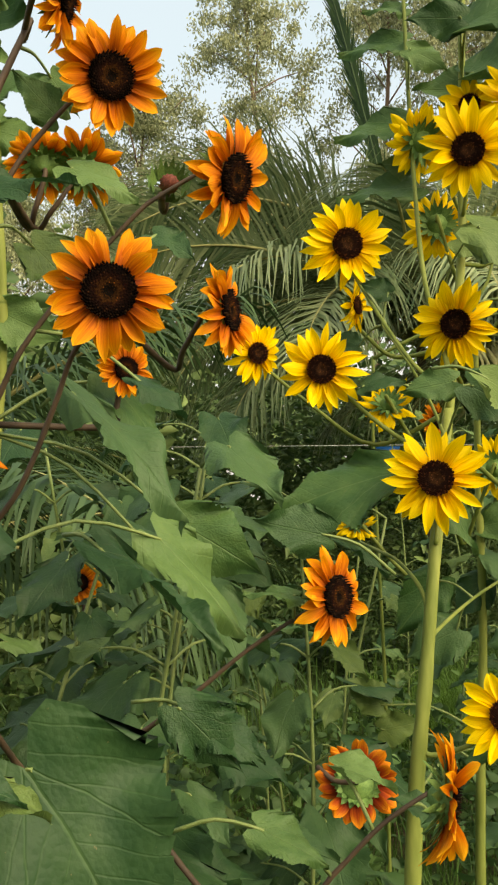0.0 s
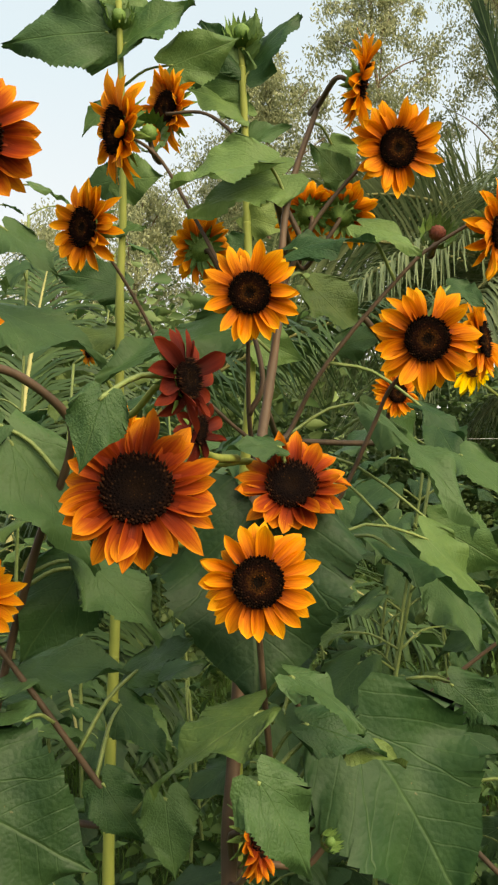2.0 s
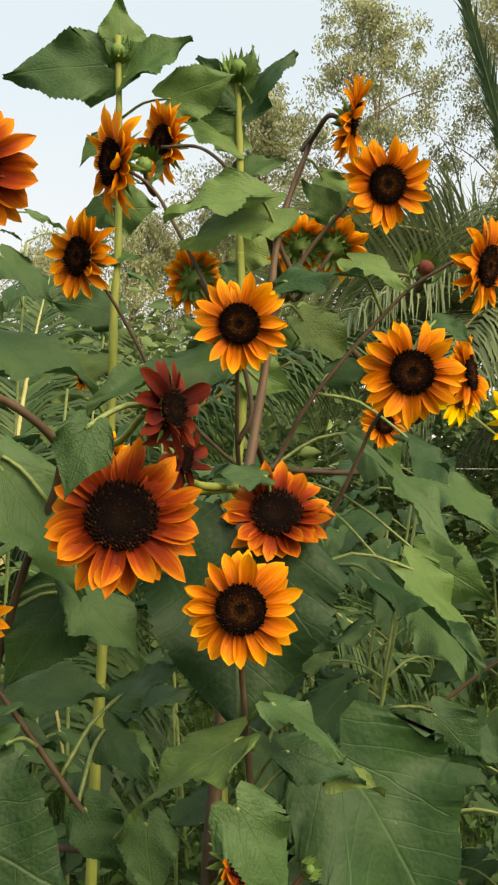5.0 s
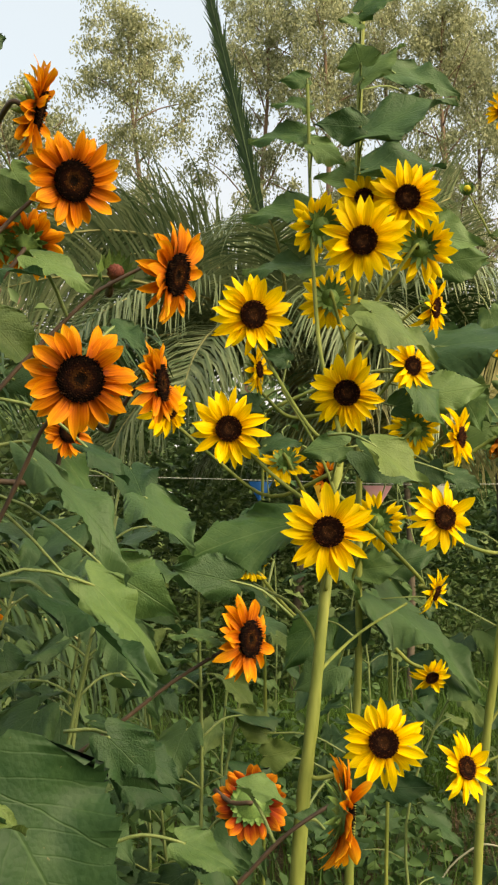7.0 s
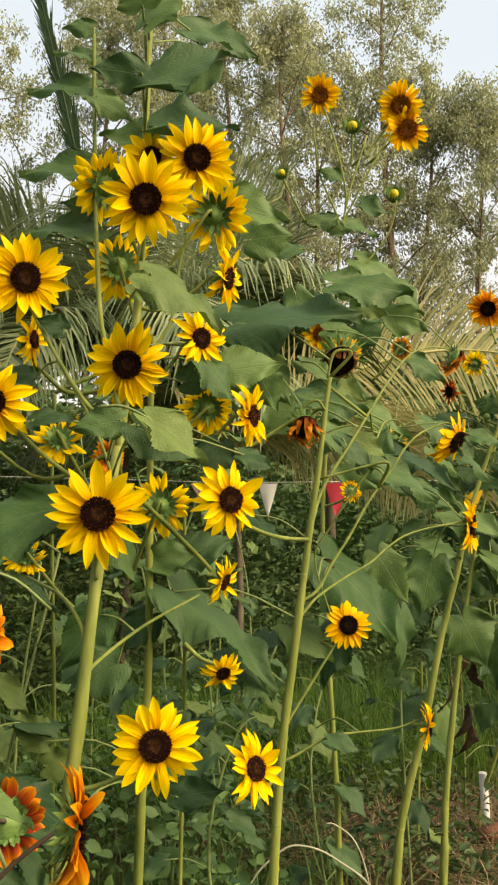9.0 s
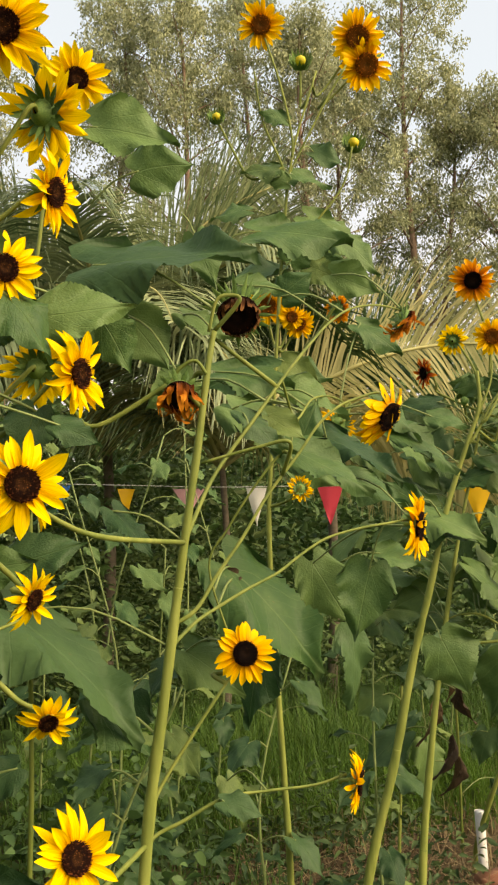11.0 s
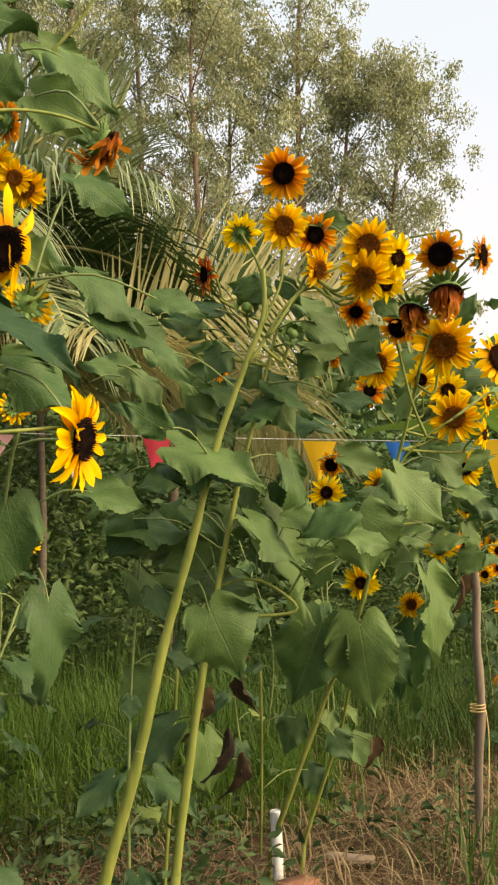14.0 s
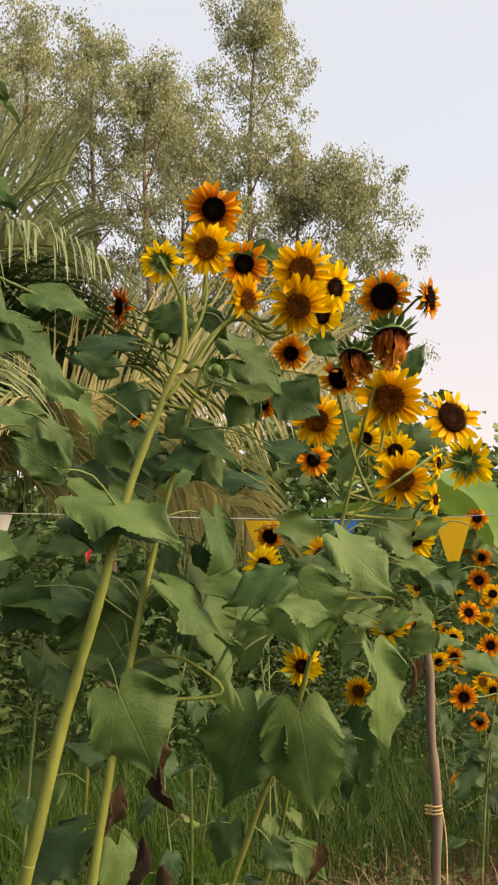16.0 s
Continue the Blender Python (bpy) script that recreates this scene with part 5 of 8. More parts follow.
head(Y, "Y", (-0.114, 1.760, 1.647), 0.109, (0.494, -0.864, -0.095), (0.089, 1.774, 1.480))
head(Y, "Yb", (0.110, 1.726, 1.543), 0.097, (0.120, 0.860, -0.497), (0.174, 1.747, 1.458))
head(Y, "Y", (0.155, 1.512, 1.413), 0.153, (-0.180, -0.975, 0.129), (0.156, 1.540, 1.320))
head(Y, "O", (0.206, 1.800, 1.521), 0.068, (0.485, -0.873, 0.041), (0.234, 1.825, 1.436))
head(Y, "Yb", (0.294, 1.749, 1.431), 0.110, (0.325, 0.941, -0.099), (0.237, 1.785, 1.303))
head(Y, "Yb", (0.064, 1.962, 1.334), 0.084, (-0.020, 0.772, -0.635), (0.189, 1.980, 1.206))
head(Y, "Y", (0.236, 1.466, 1.072), 0.139, (-0.170, -0.918, 0.358), (0.136, 1.533, 1.002))
head(Y, "Y", (0.406, 1.735, 1.295), 0.087, (0.775, -0.493, -0.394), (0.376, 1.756, 1.327))
head(Y, "Y", (0.430, 1.849, 1.116), 0.081, (0.145, -0.831, -0.536), (0.360, 1.871, 1.171))
stem(Y, [(0.063, 1.833, 1.306), (0.085, 1.741, 1.296), (0.110, 1.649, 1.282), (0.133, 1.559, 1.246)], 0.0025, 0.004, "branch")
stem(Y, [(0.404, 1.944, 1.257), (0.265, 1.764, 1.218), (0.160, 1.582, 1.180)], 0.0025, 0.004, "branch")
stem(Y, [(0.107, 1.746, 1.688), (0.163, 1.684, 1.573), (0.189, 1.624, 1.476)], 0.0025, 0.004, "branch")
leaf(Y, (0.232, 1.584, 2.271), (0.215, 1.562, 2.303), 0.088, (-0.064, -0.813, -0.579), 0.15)
leaf(Y, (0.233, 1.593, 2.157), (0.147, 1.581, 2.159), 0.067, (0.125, -0.966, -0.228), 0.15)
leaf(Y, (0.182, 1.892, 2.265), (0.053, 1.886, 2.253), 0.101, (-0.034, -0.699, 0.714), 0.15)
leaf(Y, (0.181, 1.886, 2.328), (0.100, 1.875, 2.325), 0.064, (0.084, -0.746, 0.661), 0.15)
leaf(Y, (0.178, 1.796, 2.204), (0.244, 1.773, 2.162), 0.063, (-0.127, -0.938, 0.322), 0.15)
leaf(Y, (0.248, 1.622, 2.159), (0.401, 1.579, 2.240), 0.138, (-0.493, -0.631, 0.599), 0.15)
leaf(Y, (0.245, 1.633, 2.268), (0.301, 1.601, 2.344), 0.077, (-0.682, -0.702, 0.205), 0.15)
leaf(Y, (0.184, 1.856, 2.088), (0.038, 1.852, 2.075), 0.114, (-0.039, -0.730, 0.682), 0.15)
leaf(Y, (0.186, 1.866, 1.969), (0.040, 1.861, 1.963), 0.113, (-0.012, -0.607, 0.795), 0.15)
leaf(Y, (0.195, 1.862, 2.005), (0.121, 1.848, 2.022), 0.060, (0.250, -0.917, 0.311), 0.15)
leaf(Y, (0.242, 1.571, 1.807), (0.372, 1.542, 1.750), 0.113, (0.152, -0.696, 0.702), 0.15)
leaf(Y, (0.219, 1.544, 1.553), (0.312, 1.520, 1.496), 0.083, (-0.191, -0.975, 0.111), 0.15)
leaf(Y, (0.197, 1.576, 1.565), (0.118, 1.565, 1.553), 0.063, (0.079, -0.934, 0.349), 0.15)
leaf(Y, (0.118, 1.740, 1.743), (0.071, 1.723, 1.761), 0.044, (0.287, -0.946, -0.153), 0.15)
leaf(Y, (0.180, 1.882, 2.383), (0.123, 1.868, 2.373), 0.046, (0.225, -0.973, 0.044), 0.15)
leaf(Y, (0.241, 1.624, 2.375), (0.195, 1.609, 2.375), 0.038, (0.305, -0.917, 0.258), 0.15)
leaf(Y, (0.241, 1.623, 2.396), (0.300, 1.594, 2.428), 0.056, (-0.509, -0.844, 0.171), 0.15)
leaf(Y, (0.288, 1.790, 2.153), (0.443, 1.752, 2.169), 0.124, (-0.246, -0.765, 0.596), 0.15)
leaf(Y, (0.247, 1.769, 1.842), (0.310, 1.745, 1.815), 0.067, (-0.345, -0.938, 0.041), 0.15)
leaf(Y, (0.421, 1.815, 1.691), (0.540, 1.781, 1.712), 0.098, (-0.306, -0.913, 0.269), 0.15)
leaf(Y, (0.339, 1.775, 1.662), (0.401, 1.747, 1.682), 0.067, (-0.422, -0.906, 0.025), 0.15)
leaf(Y, (0.300, 1.840, 2.135), (0.190, 1.830, 2.151), 0.087, (0.127, -0.961, 0.247), 0.15)
leaf(Y, (0.070, 1.803, 1.661), (0.023, 1.785, 1.681), 0.045, (0.301, -0.948, -0.105), 0.15)
leaf(Y, (0.506, 1.856, 1.698), (0.547, 1.838, 1.625), 0.082, (-0.310, -0.949, 0.062), 0.15)
leaf(Y, (0.380, 1.909, 2.419), (0.523, 1.877, 2.385), 0.116, (-0.062, -0.841, 0.538), 0.15)
leaf(Y, (0.431, 1.909, 2.357), (0.365, 1.902, 2.286), 0.074, (0.035, -0.997, 0.074), 0.15)
leaf(Y, (0.103, 1.600, 1.425), (-0.099, 1.604, 1.387), 0.150, (-0.148, -0.678, 0.720), 0.15, (0.154, 1.633, 1.451), dark=False)
leaf(Y, (0.214, 1.729, 1.159), (0.126, 1.721, 1.119), 0.095, (-0.041, -0.958, 0.283), 0.15)
leaf(Y, (0.190, 1.775, 1.239), (0.111, 1.771, 1.143), 0.098, (-0.167, -0.970, 0.178), 0.15)
leaf(Y, (0.408, 1.778, 1.550), (0.381, 1.766, 1.481), 0.078, (-0.205, -0.948, 0.244), 0.15)
leaf(Y, (0.200, 1.711, 1.393), (0.250, 1.694, 1.288), 0.091, (0.503, -0.784, 0.364), 0.15)
leaf(Y, (0.061, 1.628, 1.568), (0.118, 1.600, 1.586), 0.052, (-0.485, -0.554, 0.677), 0.15)
leaf(Y, (0.224, 1.678, 0.973), (0.300, 1.642, 1.070), 0.100, (-0.806, -0.189, 0.561), 0.15)
leaf(Y, (0.434, 1.713, 1.524), (0.492, 1.689, 1.502), 0.052, (-0.141, -0.833, 0.535), 0.15)

Y2 = plant("sunflower_plant", "sunflower with a pale stem and small yellow heads", (0.319, 2.048, 0))
stem(Y2, [(0.314, 1.969, 1.785), (0.312, 1.982, 1.636), (0.314, 2.007, 1.338), (0.315, 2.027, 1.090), (0.302, 2.060, 0.717), (0.296, 2.076, 0.359), (0.290, 2.091, -0.050)], 0.006, 0.012)
stem(Y2, [(0.404, 2.088, 1.464), (0.407, 2.109, 1.204), (0.411, 2.131, 0.944), (0.407, 2.153, 0.684), (0.405, 2.168, 0.342), (0.403, 2.182, -0.050)], 0.004, 0.006, "side_stem")
stem(Y2, [(0.139, 2.296, 1.707), (0.135, 2.317, 1.466), (0.148, 2.356, 0.985), (0.148, 2.375, 0.758), (0.148, 2.391, 0.379), (0.148, 2.407, -0.050)], 0.004, 0.006, "side_stem")
leaf(Y2, (0.319, 2.007, 1.326), (0.413, 1.976, 1.339), 0.074, (-0.326, -0.936, 0.130), 0.15)
leaf(Y2, (0.316, 2.017, 1.214), (0.256, 2.009, 1.142), 0.086, (-0.166, -0.955, 0.245), 0.15)
leaf(Y2, (0.381, 2.000, 1.338), (0.486, 1.967, 1.364), 0.086, (-0.332, -0.929, 0.166), 0.15)
leaf(Y2, (0.385, 2.027, 1.016), (0.319, 2.016, 0.982), 0.074, (-0.042, -0.924, 0.380), 0.15)
leaf(Y2, (0.337, 1.840, 0.897), (0.421, 1.810, 0.914), 0.067, (-0.377, -0.870, 0.319), 0.15)
leaf(Y2, (0.113, 2.058, 0.965), (0.036, 2.041, 1.018), 0.074, (0.255, -0.965, 0.061), 0.15)
leaf(Y2, (0.114, 2.062, 0.915), (0.185, 2.034, 0.933), 0.074, (-0.417, -0.871, 0.259), 0.15)
head(Y2, "Y", (0.484, 2.209, 2.244), 0.128, (0.130, -0.981, -0.145), (0.381, 2.274, 1.838))
# plant with withered heads

C = plant("sunflower_plant", "leaning sunflower with yellow and withered black heads", (0.542, 2.175, 0))
stem(C, [(0.697, 1.965, 1.712), (0.684, 1.961, 1.640), (0.667, 1.964, 1.511), (0.642, 1.973, 1.334), (0.616, 1.986, 1.127), (0.588, 2.002, 0.891), (0.562, 2.017, 0.445), (0.536, 2.032, -0.050)], 0.005, 0.0125)
stem(C, [(1.205, 2.383, 1.866), (1.131, 2.336, 1.864), (1.053, 2.291, 1.843), (0.990, 2.244, 1.801), (0.930, 2.196, 1.742), (0.871, 2.149, 1.677), (0.800, 2.108, 1.588), (0.719, 2.071, 1.485), (0.675, 2.019, 1.414)], 0.0022, 0.0042, "branch")
stem(C, [(1.036, 2.066, 1.623), (1.011, 2.047, 1.629), (0.972, 2.035, 1.617), (0.930, 2.023, 1.599), (0.890, 2.013, 1.566), (0.848, 2.005, 1.511), (0.793, 2.002, 1.442), (0.748, 1.996, 1.372), (0.703, 1.989, 1.312), (0.667, 1.979, 1.259)], 0.0022, 0.0038, "branch")
stem(C, [(1.158, 2.239, 1.392), (1.127, 2.204, 1.403), (1.079, 2.177, 1.397), (1.006, 2.158, 1.386), (0.937, 2.139, 1.368), (0.880, 2.116, 1.338), (0.833, 2.090, 1.310), (0.773, 2.068, 1.284), (0.709, 2.048, 1.252), (0.670, 2.018, 1.233)], 0.0022, 0.0035, "branch")
stem(C, [(1.128, 2.621, 1.660), (1.111, 2.515, 1.673), (1.047, 2.425, 1.678), (0.978, 2.339, 1.658), (0.917, 2.253, 1.605)], 0.002, 0.0026, "branch")
stem(C, [(0.763, 2.152, 1.176), (0.720, 2.148, 1.319), (0.752, 2.133, 1.389), (0.802, 2.113, 1.469), (0.848, 2.097, 1.525)], 0.002, 0.003, "branch")
stem(C, [(0.763, 2.082, 1.157), (0.732, 2.065, 1.126), (0.677, 2.058, 1.052), (0.611, 2.056, 0.951)], 0.0025, 0.004, "branch")
stem(C, [(0.975, 2.161, 0.938), (0.911, 2.150, 0.926), (0.821, 2.145, 0.923), (0.743, 2.136, 0.919), (0.668, 2.130, 0.887), (0.608, 2.120, 0.860)], 0.0025, 0.004, "branch")
stem(C, [(0.682, 1.956, 1.639), (0.665, 1.957, 1.660), (0.644, 1.963, 1.652), (0.634, 1.968, 1.631)], 0.003, 0.004, "branch")
stem(C, [(0.685, 1.948, 1.707), (0.697, 1.940, 1.758), (0.718, 1.934, 1.766), (0.733, 1.931, 1.757)], 0.003, 0.004, "branch")
stem(C, [(0.675, 1.972, 1.494), (0.766, 1.948, 1.519), (0.816, 1.936, 1.526)], 0.0025, 0.004, "branch")
head(C, "W", (0.639, 1.969, 1.606), 0.12, (-0.06, -0.82, -0.55), (0.672, 1.978, 1.643))
head(C, "W3", (0.766, 2.092, 1.771), 0.106, (0.010, -0.776, -0.631), (0.725, 2.130, 1.742))
head(C, "Y", (0.390, 1.624, 1.439), 0.127, (0.315, -0.948, 0.051), (0.500, 1.704, 1.374))
head(C, "Y", (0.462, 1.740, 0.961), 0.125, (0.520, -0.818, 0.247), (0.497, 1.843, 0.880))
head(C, "GD", (0.762, 2.049, 1.176), 0.106, (-0.020, -0.972, 0.233), (0.714, 2.090, 1.138))
head(C, "GH", (1.028, 2.040, 1.586), 0.13, (0.55, -0.66, -0.5), NONE)
head(C, "Gb", (1.123, 2.604, 1.639), 0.095, (-0.125, 0.985, -0.118), (1.156, 2.609, 1.690))
head(C, "GD", (1.152, 2.210, 1.391), 0.134, (0.82, -0.56, -0.08), NONE)
head(C, "GD", (0.987, 2.128, 0.930), 0.105, (0.9, -0.42, -0.12), (0.965, 2.156, 0.940))
head(C, "Y", (0.431, 1.988, 1.640), 0.092, (0.383, 0.915, 0.125), (0.509, 1.996, 1.556))
leaf(C, (0.372, 2.043, 1.259), (0.605, 1.975, 1.087), 0.231, (0.400, -0.527, 0.750), 0.15)
leaf(C, (0.514, 2.050, 1.105), (0.616, 2.010, 1.016), 0.110, (0.363, -0.621, 0.694), 0.15)
leaf(C, (0.777, 2.245, 1.317), (0.964, 2.172, 1.141), 0.207, (0.314, -0.713, 0.627), 0.15)
leaf(C, (0.367, 1.739, 1.702), (0.443, 1.706, 1.624), 0.088, (0.240, -0.782, 0.575), 0.15)
leaf(C, (0.227, 1.478, 1.558), (0.310, 1.441, 1.490), 0.088, (0.253, -0.683, 0.686), 0.15)
leaf(C, (0.507, 2.035, 1.834), (0.764, 1.942, 1.857), 0.213, (-0.283, -0.590, 0.756), 0.15)
leaf(C, (0.566, 2.078, 1.760), (0.639, 2.046, 1.665), 0.109, (-0.324, -0.944, 0.066), 0.15)
leaf(C, (0.661, 2.052, 1.759), (0.737, 2.014, 1.719), 0.073, (-0.050, -0.773, 0.632), 0.15)
leaf(C, (0.786, 2.240, 1.621), (0.909, 2.193, 1.538), 0.120, (0.017, -0.859, 0.512), 0.15)
leaf(C, (0.928, 2.314, 1.533), (0.972, 2.270, 1.641), 0.111, (-0.475, -0.866, -0.154), 0.15)
leaf(C, (0.537, 2.015, 1.418), (0.600, 1.984, 1.348), 0.077, (0.350, -0.693, 0.630), 0.15)
leaf(C, (0.903, 2.477, 2.058), (1.100, 2.403, 2.051), 0.163, (-0.240, -0.697, 0.676), 0.15)
leaf(C, (0.735, 2.114, 0.919), (0.799, 2.076, 0.911), 0.058, (-0.265, -0.611, 0.746), 0.15)
leaf(C, (0.708, 2.256, 1.675), (0.626, 2.263, 1.620), 0.106, (-0.157, -0.981, 0.111), 0.15)
leaf(C, (0.930, 2.383, 1.887), (0.977, 2.344, 1.940), 0.086, (-0.487, -0.853, -0.190), 0.15)
leaf(C, (1.128, 2.629, 2.011), (1.230, 2.585, 1.957), 0.097, (-0.416, -0.908, -0.056), 0.15)
leaf(C, (0.933, 2.401, 1.684), (1.066, 2.349, 1.637), 0.117, (0.023, -0.628, 0.778), 0.15)
leaf(C, (0.613, 2.446, 1.062), (0.556, 2.449, 0.969), 0.124, (-0.302, -0.942, 0.145), 0.15)
leaf(C, (0.704, 2.307, 1.155), (0.815, 2.264, 1.077), 0.111, (0.074, -0.822, 0.564), 0.15)
leaf(C, (0.607, 2.286, 2.101), (0.706, 2.236, 2.121), 0.121, (-0.410, -0.892, -0.192), 0.15)
leaf(C, (0.519, 2.201, 2.149), (0.665, 2.144, 2.116), 0.125, (-0.287, -0.908, 0.306), 0.15)
leaf(C, (1.016, 2.364, 1.581), (1.169, 2.292, 1.509), 0.143, (0.078, -0.618, 0.782), 0.15)
leaf(C, (1.075, 2.401, 1.503), (1.194, 2.341, 1.437), 0.115, (0.038, -0.701, 0.712), 0.15)
leaf(C, (1.062, 2.248, 1.306), (1.031, 2.247, 1.165), 0.125, (-0.177, -0.983, 0.044), 0.15)
leaf(C, (1.211, 2.594, 1.697), (1.325, 2.536, 1.629), 0.113, (0.068, -0.695, 0.715), 0.15)
leaf(C, (1.319, 2.505, 1.649), (1.393, 2.458, 1.632), 0.069, (-0.258, -0.661, 0.705), 0.15)
leaf(C, (1.262, 2.580, 1.627), (1.399, 2.516, 1.533), 0.138, (0.252, -0.584, 0.772), 0.15)
leaf(C, (1.077, 2.829, 2.101), (1.115, 2.790, 2.151), 0.113, (-0.271, -0.849, -0.453), 0.15)
leaf(C, (1.193, 2.783, 2.161), (1.304, 2.727, 2.075), 0.117, (-0.057, -0.868, 0.494), 0.15)
leaf(C, (1.214, 2.686, 1.902), (1.313, 2.633, 1.834), 0.102, (-0.012, -0.800, 0.600), 0.15)
leaf(C, (1.194, 2.745, 1.133), (1.227, 2.723, 0.954), 0.142, (0.604, -0.770, 0.206), 0.15)
leaf(C, (1.257, 2.709, 1.330), (1.354, 2.653, 1.310), 0.088, (-0.229, -0.655, 0.720), 0.15)
leaf(C, (0.729, 2.301, 1.979), (0.756, 2.278, 1.877), 0.085, (-0.201, -0.966, 0.161), 0.15)
leaf(C, (0.836, 2.376, 1.904), (0.918, 2.326, 1.898), 0.075, (-0.406, -0.748, 0.525), 0.15)
leaf(C, (0.791, 2.406, 1.723), (0.941, 2.334, 1.708), 0.129, (-0.201, -0.580, 0.789), 0.15)
leaf(C, (0.841, 2.395, 1.642), (0.885, 2.357, 1.658), 0.060, (-0.594, -0.779, -0.201), 0.15)
leaf(C, (0.904, 2.246, 1.544), (1.057, 2.177, 1.469), 0.143, (0.127, -0.590, 0.798), 0.15)
leaf(C, (0.781, 2.125, 1.598), (0.851, 2.084, 1.534), 0.080, (0.200, -0.713, 0.672), 0.15)
leaf(C, (0.850, 2.207, 1.604), (0.911, 2.168, 1.556), 0.067, (-0.238, -0.882, 0.407), 0.15)
leaf(C, (0.909, 2.534, 1.111), (0.858, 2.543, 0.954), 0.128, (-0.703, -0.686, 0.189), 0.15)
leaf(C, (1.017, 2.480, 1.315), (1.086, 2.446, 1.176), 0.128, (-0.211, -0.968, 0.135), 0.15)
leaf(C, (0.798, 2.378, 0.889), (0.842, 2.348, 0.809), 0.075, (0.484, -0.695, 0.531), 0.15)
# tall plant with small heads high up

H = plant("sunflower_plant", "very tall thin sunflower with small yellow heads and buds", (1.143, 3.172, 0))
stem(H, [(1.199, 2.953, 2.700), (1.134, 2.994, 2.454), (1.109, 3.028, 2.177), (1.096, 3.057, 1.915), (1.084, 3.091, 1.607), (1.081, 3.117, 1.360), (1.116, 3.161, 0.851), (1.145, 3.192, 0.481), (1.154, 3.202, 0.240), (1.164, 3.212, -0.050)], 0.003, 0.012)
stem(H, [(1.055, 2.977, 2.795), (1.102, 2.981, 2.655), (1.133, 2.988, 2.516)], 0.003, 0.004, "branch")
stem(H, [(1.026, 2.994, 2.703), (1.050, 3.002, 2.564), (1.104, 3.002, 2.439), (1.119, 3.005, 2.378)], 0.003, 0.004, "branch")
stem(H, [(1.282, 2.933, 2.715), (1.223, 2.957, 2.607), (1.134, 2.997, 2.424)], 0.003, 0.004, "branch")
stem(H, [(1.302, 2.952, 2.483), (1.270, 2.972, 2.360), (1.136, 3.020, 2.192), (1.106, 3.031, 2.146)], 0.003, 0.004, "branch")
head(H, "G", (1.043, 2.976, 2.833), 0.137, (-0.259, -0.923, -0.286), NONE)
head(H, "G", (1.338, 2.983, 2.833), 0.164, (-0.286, -0.903, -0.321), (1.233, 3.048, 2.675))
head(H, "G", (1.370, 3.002, 2.760), 0.169, (0.013, -0.896, -0.443), (1.241, 3.070, 2.644))
head(H, "ybud", (1.166, 2.997, 2.749), 0.034, (-0.182, -0.800, 0.571), (1.173, 3.028, 2.622))
head(H, "ybud", (0.923, 3.034, 2.575), 0.026, (-0.310, -0.731, 0.608), (1.027, 3.044, 2.401))
head(H, "ybud", (1.368, 3.123, 2.571), 0.036, (-0.118, -0.820, 0.560), NONE)
head(H, "G", (1.138, 3.039, 2.000), 0.081, (-0.060, -0.989, -0.135), (1.113, 3.074, 1.919))
head(H, "G", (1.093, 3.147, 2.056), 0.129, (-0.136, -0.990, -0.048), (1.122, 3.173, 1.940))
head(H, "G", (1.164, 3.054, 1.985), 0.093, (-0.019, -0.942, -0.334), (1.122, 3.096, 1.910))
head(H, "O", (1.062, 2.401, 1.869), 0.066, (0.812, 0.569, 0.130), (0.998, 2.451, 1.789))
head(C, "W", (1.199, 2.366, 1.841), 0.118, (0.86, -0.1, -0.45), NONE)
head(H, "G", (1.155, 3.042, 1.508), 0.078, (0.224, 0.944, -0.244), (1.113, 3.081, 1.470))
head(H, "G", (1.194, 3.051, 1.220), 0.064, (0.589, -0.782, -0.203), (1.132, 3.097, 1.183))
leaf(H, (1.104, 3.004, 2.424), (0.986, 3.011, 2.418), 0.091, (-0.080, -0.891, 0.448), 0.15)
leaf(H, (1.134, 2.998, 2.408), (1.242, 2.957, 2.368), 0.095, (-0.045, -0.750, 0.660), 0.15)
leaf(H, (1.117, 2.987, 2.563), (1.037, 2.982, 2.585), 0.065, (0.128, -0.953, 0.274), 0.15)
leaf(H, (1.180, 3.000, 2.284), (1.333, 2.953, 2.191), 0.143, (0.030, -0.873, 0.487), 0.15)
leaf(H, (1.227, 3.002, 2.160), (1.297, 2.975, 2.061), 0.092, (-0.389, -0.921, -0.025), 0.15)
leaf(H, (1.106, 3.028, 2.177), (1.176, 2.994, 2.155), 0.063, (-0.064, -0.629, 0.775), 0.15)
leaf(H, (1.131, 3.128, 2.160), (0.971, 3.145, 2.148), 0.126, (-0.124, -0.609, 0.783), 0.15)
leaf(H, (1.118, 3.158, 1.888), (1.277, 3.106, 1.834), 0.136, (-0.039, -0.771, 0.636), 0.15)
leaf(H, (1.103, 3.075, 1.730), (1.046, 3.074, 1.667), 0.138, (-0.136, -0.981, 0.137), 0.15)
leaf(H, (1.032, 2.876, 1.817), (0.847, 2.900, 1.802), 0.145, (-0.149, -0.695, 0.703), 0.15)
leaf(H, (1.142, 3.078, 1.606), (1.287, 3.032, 1.526), 0.138, (-0.270, -0.961, 0.066), 0.15)
leaf(H, (1.222, 3.071, 2.510), (1.310, 3.034, 2.469), 0.081, (-0.239, -0.919, 0.312), 0.15)
leaf(H, (1.078, 3.321, 2.407), (0.957, 3.329, 2.402), 0.094, (-0.080, -0.784, 0.616), 0.15)
leaf(H, (1.117, 2.986, 2.377), (1.046, 2.988, 2.397), 0.056, (-0.108, -0.952, -0.285), 0.15)
